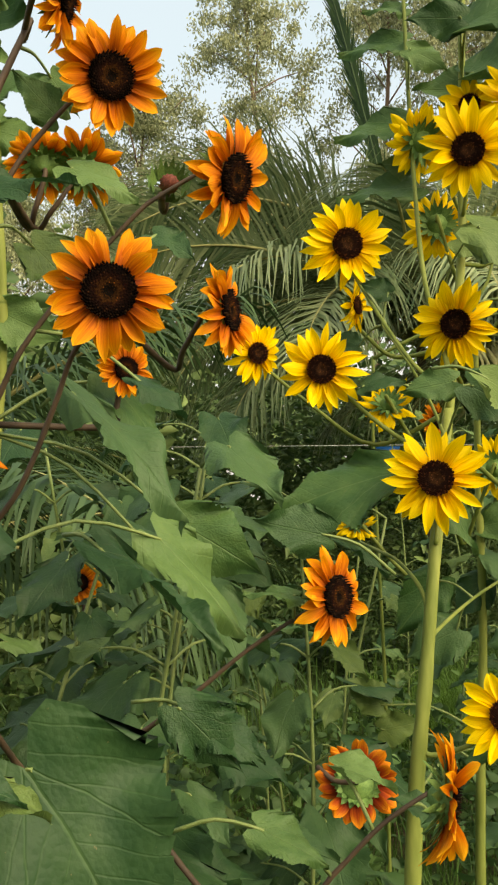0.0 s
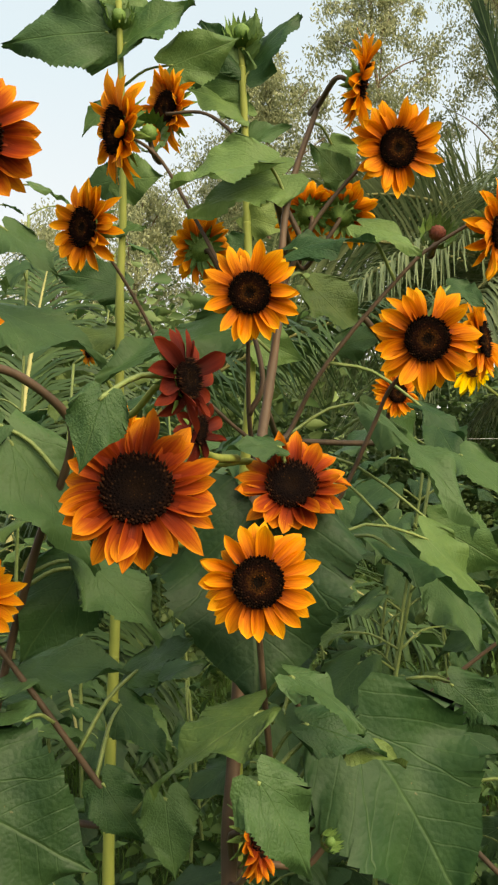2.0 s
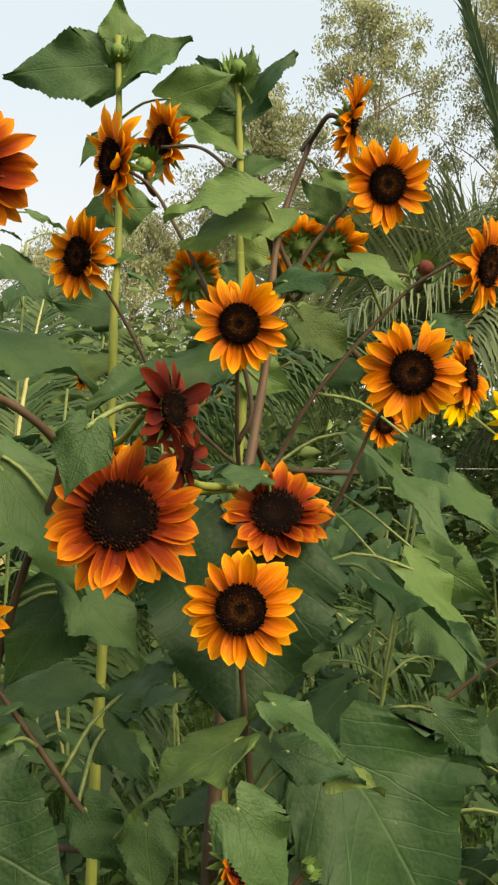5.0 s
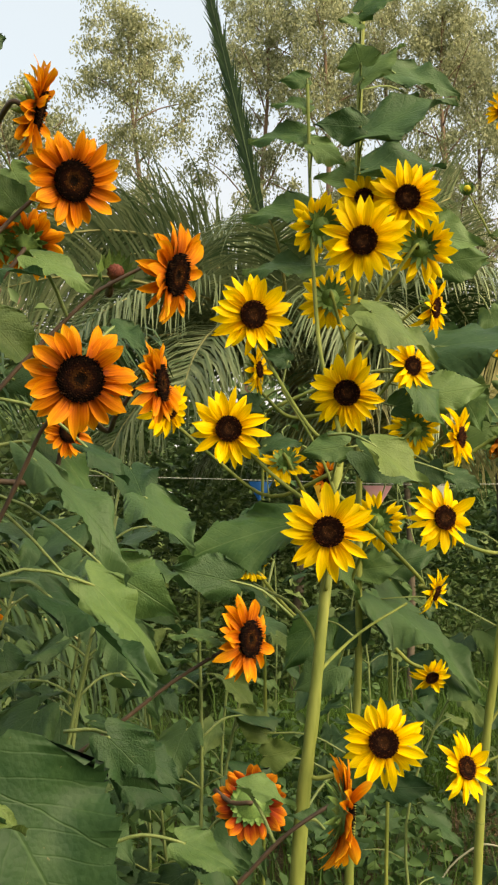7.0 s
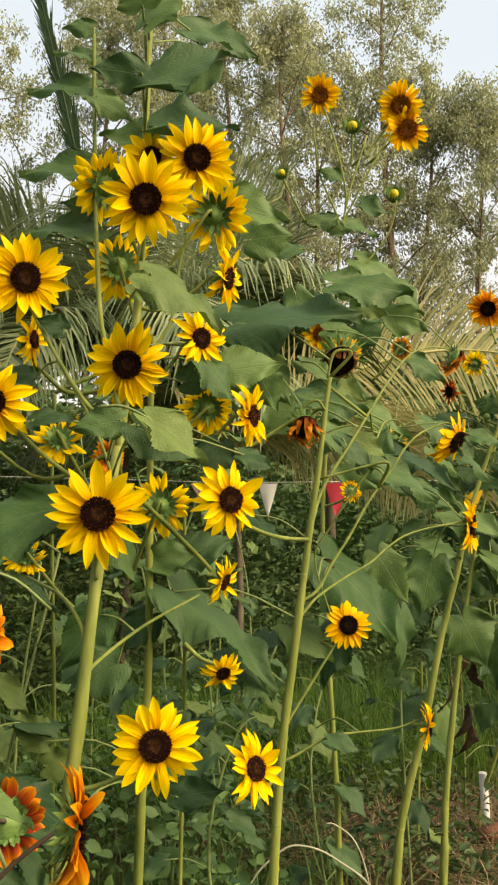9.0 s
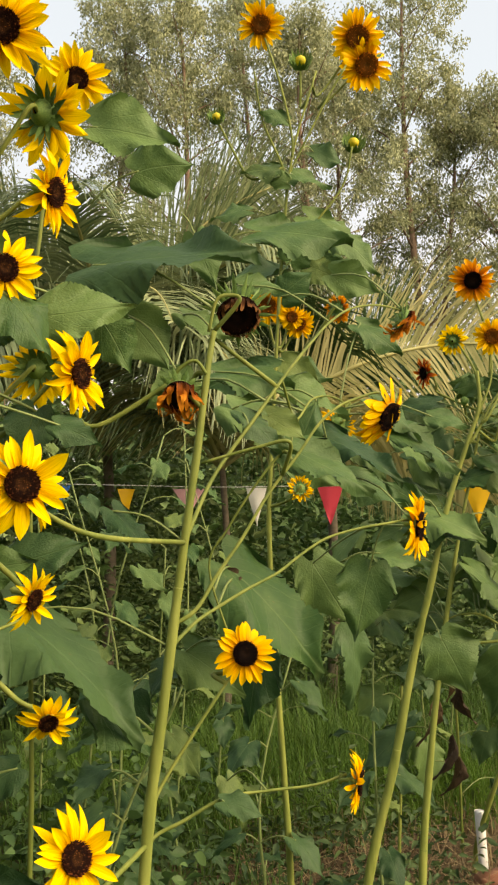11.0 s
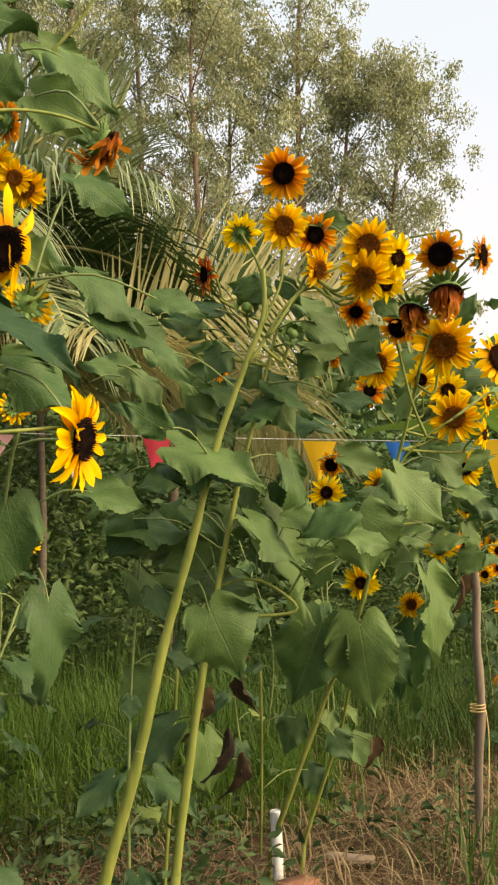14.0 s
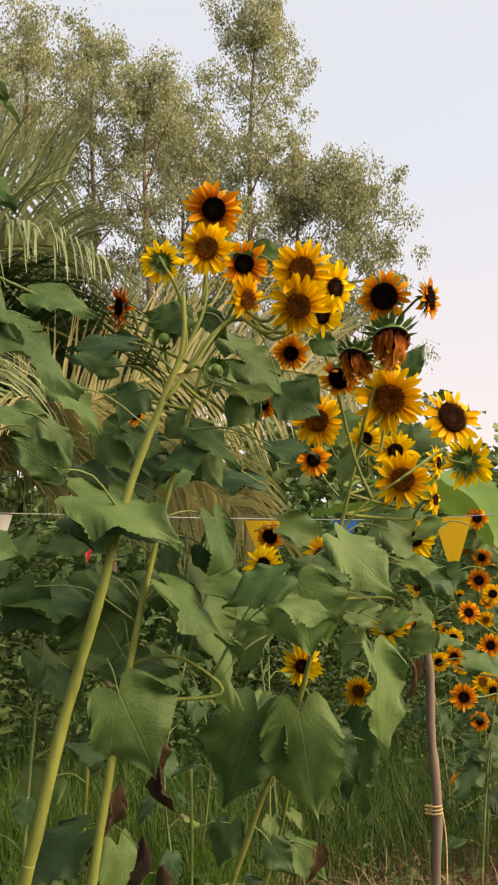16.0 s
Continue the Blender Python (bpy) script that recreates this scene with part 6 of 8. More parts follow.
leaf(H, (1.176, 2.985, 2.136), (1.265, 2.937, 2.087), 0.084, (-0.495, -0.868, -0.045), 0.15)
leaf(H, (1.226, 3.062, 2.285), (1.361, 3.000, 2.204), 0.132, (-0.089, -0.858, 0.506), 0.15)
leaf(H, (1.136, 3.125, 1.887), (1.230, 3.076, 1.824), 0.096, (-0.245, -0.908, 0.339), 0.15)
leaf(H, (0.969, 3.087, 1.753), (1.087, 3.031, 1.679), 0.117, (-0.104, -0.864, 0.493), 0.15)
leaf(H, (1.495, 3.475, 1.249), (1.681, 3.386, 1.283), 0.162, (-0.341, -0.389, 0.856), 0.15)
# twin-stemmed plant with golden heads

D = plant("sunflower_plant", "leaning sunflower with thick twin yellow-green stems and golden heads", (1.393, 3.227, 0))
stem(D, [(1.705, 3.031, 1.858), (1.709, 3.037, 1.749), (1.675, 3.057, 1.639), (1.618, 3.090, 1.446), (1.577, 3.119, 1.240), (1.523, 3.155, 0.993), (1.470, 3.194, 0.692), (1.405, 3.238, 0.392), (1.384, 3.253, 0.196), (1.362, 3.267, -0.050)], 0.005, 0.0185)
stem(D, [(1.812, 3.212, 1.756), (1.756, 3.240, 1.488), (1.720, 3.254, 1.310), (1.682, 3.273, 1.074), (1.648, 3.293, 0.812), (1.614, 3.318, 0.464), (1.602, 3.326, 0.232), (1.591, 3.335, -0.050)], 0.004, 0.0165, "second_stem")
stem(D, [(1.719, 3.734, 0.841), (1.716, 3.756, 0.532), (1.710, 3.775, 0.275), (1.708, 3.780, 0.137), (1.707, 3.786, -0.050)], 0.006, 0.007, "side_stem")
stem(D, [(1.765, 3.056, 1.954), (1.754, 3.041, 1.837), (1.709, 3.038, 1.735)], 0.003, 0.005, "branch")
stem(D, [(1.654, 3.044, 1.939), (1.698, 3.034, 1.858), (1.715, 3.034, 1.763)], 0.003, 0.005, "branch")
stem(D, [(1.955, 3.043, 1.914), (1.862, 3.045, 1.862), (1.772, 3.047, 1.784), (1.699, 3.046, 1.667)], 0.003, 0.005, "branch")
stem(D, [(1.877, 3.076, 1.841), (1.804, 3.051, 1.815), (1.736, 3.029, 1.722)], 0.003, 0.005, "branch")
stem(D, [(1.696, 3.297, 1.105), (1.740, 3.275, 1.124), (1.808, 3.248, 1.119), (1.881, 3.231, 1.049)], 0.003, 0.005, "branch")
head(D, "O2", (1.940, 3.506, 2.271), 0.164, (-0.329, -0.896, -0.299), (1.989, 3.533, 2.133))
head(D, "G", (1.746, 3.009, 1.959), 0.113, (-0.332, -0.919, -0.214), (1.755, 3.048, 1.850))
head(D, "Yb", (1.708, 3.201, 1.986), 0.098, (0.352, 0.828, 0.436), NONE)
head(D, "O2", (1.875, 3.123, 1.982), 0.112, (-0.270, -0.931, -0.244), (1.854, 3.173, 1.874))
head(D, "G", (1.848, 3.035, 1.872), 0.102, (0.470, -0.862, -0.189), (1.798, 3.092, 1.794))
head(D, "G", (1.922, 2.926, 1.911), 0.132, (-0.425, -0.885, -0.193), (1.870, 2.987, 1.813))
head(D, "G", (1.919, 2.936, 1.838), 0.128, (-0.393, -0.829, -0.398), (1.870, 2.987, 1.789))
head(D, "Y", (2.022, 2.974, 1.903), 0.119, (0.295, -0.943, -0.152), (1.936, 3.048, 1.813))
head(D, "Y", (1.993, 2.976, 1.838), 0.095, (-0.032, -0.907, -0.420), (1.907, 3.041, 1.795))
head(D, "R2", (1.631, 3.251, 1.886), 0.100, (-0.995, -0.049, -0.090), (1.686, 3.262, 1.824))
head(D, "bud", (1.680, 3.071, 1.774), 0.028, (-0.294, -0.885, 0.362), (1.702, 3.095, 1.711))
head(D, "bud", (1.784, 3.039, 1.713), 0.025, (-0.258, -0.965, -0.038), (1.771, 3.077, 1.654))
head(D, "O2", (2.038, 3.223, 1.823), 0.090, (-0.354, -0.766, -0.536), (2.011, 3.274, 1.729))
head(D, "O2", (1.665, 3.212, 1.639), 0.061, (0.469, -0.730, -0.497), (1.622, 3.243, 1.684))
head(D, "O2", (2.032, 3.372, 1.729), 0.083, (-0.516, -0.703, -0.489), (2.012, 3.413, 1.671))
leaf(D, (1.530, 3.125, 1.404), (1.722, 3.035, 1.391), 0.165, (-0.124, -0.395, 0.910), 0.15)
leaf(D, (1.840, 3.341, 1.280), (1.976, 3.288, 1.011), 0.237, (0.597, -0.676, 0.433), 0.15)
leaf(D, (1.803, 3.225, 1.623), (1.906, 3.171, 1.546), 0.108, (0.114, -0.734, 0.669), 0.15)
leaf(D, (1.865, 3.189, 1.824), (1.973, 3.133, 1.749), 0.111, (-0.030, -0.824, 0.566), 0.15)
leaf(D, (1.878, 3.294, 1.774), (1.988, 3.237, 1.712), 0.107, (-0.108, -0.821, 0.561), 0.15)
leaf(D, (1.725, 3.080, 1.814), (1.638, 3.089, 1.836), 0.083, (-0.135, -0.980, -0.148), 0.15)
leaf(D, (1.782, 3.110, 1.853), (1.817, 3.080, 1.793), 0.056, (-0.526, -0.843, 0.116), 0.15)
leaf(D, (1.655, 3.168, 1.680), (1.612, 3.167, 1.605), 0.085, (-0.238, -0.960, 0.146), 0.15)
leaf(D, (1.686, 3.281, 1.413), (1.633, 3.272, 1.514), 0.089, (0.301, -0.951, 0.069), 0.15)
leaf(D, (1.865, 3.325, 1.373), (1.918, 3.289, 1.313), 0.092, (-0.432, -0.888, 0.159), 0.15)
leaf(D, (1.740, 3.354, 1.617), (1.618, 3.378, 1.612), 0.096, (-0.177, -0.822, 0.542), 0.15)
leaf(D, (1.624, 3.529, 1.225), (1.484, 3.560, 1.207), 0.127, (-0.230, -0.959, 0.164), 0.15)
leaf(D, (1.810, 3.143, 2.010), (1.883, 3.095, 2.006), 0.068, (-0.380, -0.640, 0.668), 0.15)
leaf(D, (1.913, 3.158, 2.025), (1.973, 3.115, 2.021), 0.059, (-0.578, -0.803, -0.143), 0.15)
leaf(D, (1.726, 3.619, 0.925), (1.693, 3.616, 0.828), 0.099, (-0.337, -0.931, 0.143), 0.15)
leaf(D, (1.621, 3.664, 0.823), (1.525, 3.682, 0.759), 0.131, (-0.329, -0.913, 0.239), 0.15)
leaf(D, (1.689, 3.648, 0.692), (1.532, 3.691, 0.578), 0.154, (-0.604, -0.447, 0.660), 0.15)
leaf(D, (1.800, 3.718, 0.637), (1.849, 3.691, 0.455), 0.148, (0.151, -0.971, 0.184), 0.15)
leaf(D, (1.953, 3.270, 1.714), (1.905, 3.272, 1.634), 0.092, (-0.311, -0.935, 0.168), 0.15)
leaf(D, (2.245, 3.773, 0.598), (2.291, 3.740, 0.513), 0.091, (-0.329, -0.928, 0.174), 0.15)
leaf(D, (1.719, 3.046, 1.821), (1.637, 3.060, 1.808), 0.074, (-0.147, -0.978, -0.150), 0.15)
leaf(D, (1.627, 3.147, 1.779), (1.502, 3.177, 1.779), 0.100, (-0.164, -0.708, 0.687), 0.15)
leaf(D, (1.612, 3.215, 1.740), (1.513, 3.228, 1.769), 0.081, (0.010, -0.893, 0.449), 0.15)
leaf(D, (1.465, 3.071, 1.657), (1.560, 3.025, 1.577), 0.103, (0.283, -0.645, 0.709), 0.15)
leaf(D, (1.523, 3.087, 1.441), (1.709, 2.998, 1.389), 0.166, (-0.028, -0.549, 0.835), 0.15)
leaf(D, (1.630, 3.491, 1.393), (1.519, 3.523, 1.351), 0.096, (-0.406, -0.775, 0.484), 0.15)
leaf(D, (1.887, 3.150, 1.769), (2.011, 3.091, 1.693), 0.122, (-0.025, -0.807, 0.590), 0.15)
leaf(D, (1.863, 3.119, 1.696), (1.939, 3.066, 1.693), 0.072, (-0.444, -0.672, 0.593), 0.15)
leaf(D, (1.953, 3.084, 1.686), (2.021, 3.043, 1.635), 0.096, (-0.524, -0.852, -0.017), 0.15)
leaf(D, (1.828, 3.265, 1.579), (1.897, 3.229, 1.502), 0.085, (-0.113, -0.933, 0.343), 0.15)
leaf(D, (1.830, 3.357, 1.673), (1.779, 3.366, 1.616), 0.079, (-0.225, -0.974, 0.038), 0.15)
leaf(D, (1.875, 3.273, 1.429), (1.952, 3.251, 1.254), 0.149, (0.545, -0.768, 0.335), 0.15)
leaf(D, (1.761, 3.239, 1.275), (1.922, 3.175, 1.140), 0.170, (0.379, -0.575, 0.725), 0.15)
leaf(D, (1.439, 2.898, 1.467), (1.350, 2.903, 1.521), 0.078, (-0.098, -0.993, -0.068), 0.15)
leaf(D, (1.511, 3.453, 1.272), (1.458, 3.474, 1.158), 0.113, (-0.257, -0.965, -0.057), 0.15)
leaf(D, (1.703, 3.480, 1.102), (1.836, 3.403, 1.105), 0.119, (-0.335, -0.547, 0.767), 0.15)
leaf(D, (1.656, 3.268, 1.605), (1.747, 3.215, 1.571), 0.086, (-0.148, -0.698, 0.700), 0.15)
leaf(D, (1.641, 3.602, 1.202), (1.530, 3.630, 1.177), 0.091, (-0.325, -0.766, 0.555), 0.15)
leaf(D, (1.953, 3.147, 1.585), (2.046, 3.089, 1.572), 0.086, (-0.256, -0.582, 0.772), 0.15)
leaf(D, (1.674, 3.263, 1.442), (1.581, 3.291, 1.375), 0.091, (-0.595, -0.544, 0.591), 0.15)
leaf(D, (1.715, 3.606, 1.671), (1.840, 3.535, 1.656), 0.112, (-0.417, -0.815, 0.403), 0.15)
leaf(D, (1.548, 3.577, 1.116), (1.662, 3.528, 1.006), 0.129, (0.297, -0.718, 0.630), 0.15)
leaf(D, (1.832, 3.407, 1.273), (1.696, 3.438, 1.290), 0.108, (-0.119, -0.821, 0.559), 0.15)
leaf(D, (1.562, 3.486, 1.539), (1.452, 3.500, 1.590), 0.095, (0.142, -0.837, 0.529), 0.15)
leaf(D, (1.562, 3.630, 1.262), (1.446, 3.657, 1.260), 0.093, (-0.199, -0.808, 0.555), 0.15)
leaf(D, (1.745, 3.234, 1.544), (1.827, 3.173, 1.574), 0.083, (-0.619, -0.556, 0.555), 0.15)
leaf(D, (1.871, 3.705, 1.101), (1.957, 3.664, 1.009), 0.102, (-0.008, -0.916, 0.401), 0.15)
leaf(D, (1.909, 3.557, 1.571), (1.799, 3.587, 1.537), 0.093, (-0.375, -0.721, 0.583), 0.15)
leaf(D, (1.613, 3.287, 1.609), (1.678, 3.257, 1.507), 0.093, (-0.323, -0.944, 0.074), 0.15)
leaf(D, (1.508, 3.575, 1.384), (1.402, 3.618, 1.269), 0.127, (-0.729, -0.476, 0.492), 0.15)
leaf(D, (1.722, 3.476, 1.594), (1.806, 3.442, 1.471), 0.118, (-0.005, -0.964, 0.267), 0.15)
leaf(D, (1.857, 3.234, 1.282), (1.964, 3.165, 1.298), 0.100, (-0.461, -0.551, 0.696), 0.15)
leaf(D, (1.506, 3.615, 1.666), (1.600, 3.559, 1.640), 0.087, (-0.336, -0.792, 0.509), 0.15)
leaf(D, (1.960, 3.120, 1.252), (2.075, 3.055, 1.226), 0.105, (-0.118, -0.541, 0.833), 0.15)
leaf(D, (1.648, 3.616, 1.118), (1.790, 3.538, 1.102), 0.126, (-0.226, -0.572, 0.788), 0.15)
leaf(D, (1.708, 3.401, 1.202), (1.574, 3.446, 1.143), 0.123, (-0.352, -0.931, 0.101), 0.15)
leaf(D, (1.635, 3.368, 1.301), (1.718, 3.326, 1.222), 0.095, (0.302, -0.672, 0.676), 0.15)
leaf(D, (1.800, 3.493, 1.580), (1.754, 3.511, 1.468), 0.095, (-0.687, -0.707, 0.171), 0.15)
leaf(D, (1.535, 3.510, 1.652), (1.603, 3.476, 1.567), 0.088, (-0.054, -0.939, 0.340), 0.15)
leaf(D, (1.992, 3.248, 1.170), (1.924, 3.267, 1.100), 0.077, (-0.678, -0.526, 0.513), 0.15)
leaf(D, (1.847, 3.412, 1.197), (1.985, 3.342, 1.146), 0.126, (-0.210, -0.813, 0.543), 0.15)
leaf(D, (1.635, 3.656, 1.138), (1.714, 3.592, 1.190), 0.089, (-0.709, -0.644, 0.287), 0.15)
leaf(D, (1.536, 3.646, 1.687), (1.392, 3.677, 1.724), 0.118, (-0.030, -0.818, 0.574), 0.15)
leaf(D, (1.972, 3.113, 1.302), (1.843, 3.152, 1.258), 0.110, (-0.402, -0.771, 0.493), 0.15)
leaf(D, (1.687, 3.618, 1.311), (1.605, 3.648, 1.211), 0.103, (-0.687, -0.621, 0.377), 0.15)
leaf(D, (1.953, 3.466, 1.303), (1.991, 3.437, 1.212), 0.080, (0.015, -0.950, 0.310), 0.15)
leaf(D, (1.714, 3.328, 1.697), (1.611, 3.343, 1.714), 0.082, (-0.152, -0.987, -0.051), 0.15)
leaf(D, (1.796, 3.323, 1.380), (1.750, 3.326, 1.263), 0.097, (-0.862, -0.387, 0.328), 0.15)
leaf(D, (1.712, 3.450, 1.288), (1.758, 3.418, 1.198), 0.078, (-0.330, -0.930, 0.161), 0.15)
leaf(D, (2.022, 3.378, 1.537), (1.871, 3.410, 1.566), 0.121, (0.016, -0.642, 0.766), 0.15)
leaf(D, (2.001, 3.497, 1.241), (2.097, 3.443, 1.212), 0.088, (-0.193, -0.700, 0.688), 0.15)
leaf(D, (1.824, 3.438, 1.568), (1.724, 3.453, 1.569), 0.078, (-0.134, -0.932, 0.336), 0.15)
leaf(D, (1.673, 3.399, 1.508), (1.564, 3.414, 1.559), 0.094, (0.145, -0.822, 0.551), 0.15)
leaf(D, (1.887, 3.470, 1.191), (1.948, 3.434, 1.085), 0.099, (0.314, -0.828, 0.464), 0.15)
leaf(D, (1.661, 3.254, 1.053), (1.751, 3.215, 0.890), 0.205, (-0.299, -0.952, 0.066), 0.15, (1.644, 3.297, 1.122), dark=False)
# plant tied to the white tube

K = plant("sunflower_plant", "bushy sunflower with golden and dried heads, tied near a white tube", (2.240, 4.177, 0))
stem(K, [(2.392, 3.507, 1.740), (2.410, 3.587, 1.642), (2.382, 3.699, 1.316), (2.344, 3.817, 0.955), (2.284, 3.938, 0.670), (2.201, 4.074, 0.281), (2.203, 4.162, 0.156), (2.203, 4.189, 0.078), (2.204, 4.217, -0.050)], 0.005, 0.013)
stem(K, [(2.365, 3.837, 0.933), (2.361, 3.949, 0.610), (2.358, 4.051, 0.431), (2.328, 4.169, 0.162), (2.323, 4.187, 0.081), (2.318, 4.205, -0.050)], 0.005, 0.009, "second_stem")
stem(K, [(2.225, 4.384, 0.699), (2.241, 4.398, 0.396), (2.252, 4.420, 0.006), (2.252, 4.420, 0.003), (2.252, 4.421, -0.050)], 0.006, 0.007, "side_stem")
stem(K, [(2.490, 3.482, 1.584), (2.417, 3.512, 1.529), (2.354, 3.540, 1.458), (2.332, 3.553, 1.387)], 0.003, 0.005, "branch")
stem(K, [(2.344, 3.499, 2.126), (2.442, 3.462, 2.142), (2.493, 3.445, 2.112)], 0.003, 0.004, "branch")
stem(K, [(2.344, 3.499, 2.126), (2.265, 3.534, 2.019), (2.323, 3.527, 1.809), (2.372, 3.522, 1.634)], 0.003, 0.005, "branch")
stem(K, [(2.446, 3.466, 2.058), (2.435, 3.480, 1.917), (2.392, 3.507, 1.740)], 0.003, 0.005, "branch")
head(K, "O3", (2.342, 3.311, 2.030), 0.146, (-0.466, -0.786, -0.406), (2.308, 3.371, 1.898))
head(K, "O3", (2.450, 3.267, 2.027), 0.124, (0.626, -0.779, -0.032), (2.383, 3.324, 1.986))
head(K, "W2", (2.354, 3.300, 1.919), 0.216, (-0.102, -0.349, -0.932), (2.360, 3.314, 1.950))
head(K, "W2", (2.284, 3.363, 1.875), 0.167, (-0.343, -0.204, -0.917), (2.333, 3.355, 1.927))
head(K, "O3", (2.297, 3.473, 1.843), 0.121, (-0.717, -0.540, -0.441), (2.358, 3.460, 1.894))
head(K, "G", (2.457, 3.480, 1.803), 0.198, (-0.453, -0.853, -0.260), (2.450, 3.530, 1.664))
head(K, "G", (2.351, 3.709, 1.773), 0.161, (-0.488, -0.862, -0.141), (2.462, 3.716, 1.607))
head(K, "G2", (2.780, 3.657, 1.811), 0.192, (0.028, -0.979, 0.201), (2.693, 3.709, 1.848))
head(K, "Y", (2.697, 3.465, 1.641), 0.150, (0.841, 0.526, 0.127), (2.636, 3.506, 1.674))
head(K, "O2", (2.779, 4.598, 1.807), 0.137, (-0.444, -0.895, -0.051), (2.892, 4.599, 1.669))
head(K, "Y", (2.503, 3.694, 1.728), 0.117, (-0.655, -0.753, -0.068), (2.526, 3.728, 1.613))
head(K, "G", (2.584, 3.626, 1.605), 0.170, (-0.434, -0.897, -0.081), (2.522, 3.688, 1.525))
head(K, "Y", (2.611, 3.707, 1.701), 0.135, (-0.510, -0.848, 0.145), (2.566, 3.765, 1.602))
head(K, "Y", (2.703, 3.640, 1.555), 0.100, (0.622, -0.781, -0.050), (2.642, 3.698, 1.498))
head(K, "Y", (2.703, 3.621, 1.662), 0.100, (0.621, -0.784, 0.019), (2.639, 3.693, 1.532))
head(K, "G", (2.404, 3.778, 1.389), 0.113, (-0.407, -0.912, 0.047), (2.448, 3.796, 1.313))
head(K, "Y", (2.282, 3.932, 1.362), 0.123, (-0.574, -0.817, 0.055), (2.382, 3.928, 1.280))
head(K, "O3", (2.419, 4.196, 1.469), 0.106, (-0.699, -0.646, -0.308), (2.473, 4.213, 1.377))
head(K, "G", (2.644, 4.001, 0.976), 0.096, (-0.386, -0.905, 0.180), (2.604, 4.054, 0.894))
head(K, "Y", (2.407, 3.918, 1.062), 0.126, (-0.420, -0.874, -0.244), (2.385, 3.931, 1.161))
head(K, "Y", (2.665, 3.846, 1.174), 0.107, (-0.419, -0.695, -0.584), (2.671, 3.848, 1.268))
head(K, "Y", (2.768, 3.852, 1.454), 0.135, (-0.441, -0.881, -0.171), (2.710, 3.912, 1.375))
head(K, "O2", (2.977, 4.154, 1.181), 0.110, (-0.451, -0.892, 0.014), (2.952, 4.209, 1.059))
head(K, "Y", (3.068, 4.312, 1.316), 0.091, (-0.536, -0.844, -0.022), (3.050, 4.364, 1.193))
leaf(K, (2.160, 3.446, 1.298), (2.213, 3.418, 1.115), 0.231, (-0.429, -0.903, 0.015), 0.15)
leaf(K, (2.283, 3.448, 1.410), (2.424, 3.385, 1.261), 0.167, (0.062, -0.897, 0.437), 0.15)
leaf(K, (2.374, 3.434, 1.116), (2.430, 3.409, 0.870), 0.197, (0.439, -0.878, 0.190), 0.15)
leaf(K, (2.248, 3.879, 0.941), (2.162, 3.908, 0.657), 0.245, (-0.469, -0.882, 0.053), 0.15)
leaf(K, (2.342, 3.792, 0.939), (2.375, 3.779, 0.635), 0.251, (-0.433, -0.901, -0.009), 0.15)
leaf(K, (2.616, 3.913, 0.840), (2.563, 3.926, 0.614), 0.180, (-0.969, 0.077, 0.234), 0.15)
leaf(K, (2.223, 3.747, 1.239), (2.097, 3.777, 1.164), 0.128, (-0.327, -0.926, 0.187), 0.15)
leaf(K, (2.622, 3.746, 1.706), (2.661, 3.704, 1.801), 0.115, (-0.574, -0.810, -0.119), 0.15)
leaf(K, (2.360, 3.584, 1.335), (2.216, 3.613, 1.367), 0.117, (-0.024, -0.797, 0.603), 0.15)
leaf(K, (2.354, 4.348, 0.529), (2.311, 4.352, 0.381), 0.129, (-0.446, -0.889, 0.105), 0.15)
leaf(K, (2.607, 4.370, 0.423), (2.707, 4.320, 0.319), 0.132, (-0.295, -0.940, 0.173), 0.15)
leaf(K, (2.486, 4.530, 0.282), (2.568, 4.486, 0.175), 0.113, (-0.268, -0.946, 0.183), 0.15)
leaf(K, (2.546, 3.535, 1.900), (2.581, 3.484, 1.974), 0.072, (-0.579, -0.776, -0.250), 0.15)
leaf(K, (2.047, 3.109, 1.829), (2.087, 3.078, 1.788), 0.063, (-0.620, -0.785, -0.017), 0.15)
leaf(K, (2.170, 3.489, 1.803), (2.227, 3.452, 1.755), 0.133, (-0.557, -0.830, -0.022), 0.15)
leaf(K, (2.614, 3.748, 1.467), (2.721, 3.703, 1.351), 0.128, (0.250, -0.801, 0.544), 0.15)
leaf(K, (2.712, 4.102, 0.868), (2.655, 4.150, 0.616), 0.204, (-0.976, -0.027, 0.218), 0.15)
leaf(K, (2.724, 3.833, 1.355), (2.781, 3.797, 1.304), 0.069, (-0.506, -0.861, 0.043), 0.15)
leaf(K, (2.332, 3.745, 1.277), (2.394, 3.726, 1.120), 0.239, (-0.388, -0.921, -0.043), 0.15)
leaf(K, (2.273, 3.891, 1.211), (2.436, 3.807, 1.182), 0.144, (-0.070, -0.451, 0.890), 0.15)
leaf(K, (2.316, 4.321, 1.168), (2.456, 4.258, 1.078), 0.226, (-0.349, -0.931, 0.111), 0.15)
leaf(K, (2.837, 3.886, 1.165), (2.766, 3.907, 1.094), 0.106, (-0.456, -0.865, 0.209), 0.15)
leaf(K, (2.771, 4.245, 1.154), (2.718, 4.270, 1.019), 0.114, (-0.843, -0.481, 0.243), 0.15)
leaf(K, (2.438, 3.883, 0.884), (2.565, 3.841, 0.709), 0.165, (-0.301, -0.953, 0.012), 0.15)
leaf(K, (2.675, 3.859, 1.080), (2.718, 3.868, 0.811), 0.212, (0.396, -0.918, 0.029), 0.15)
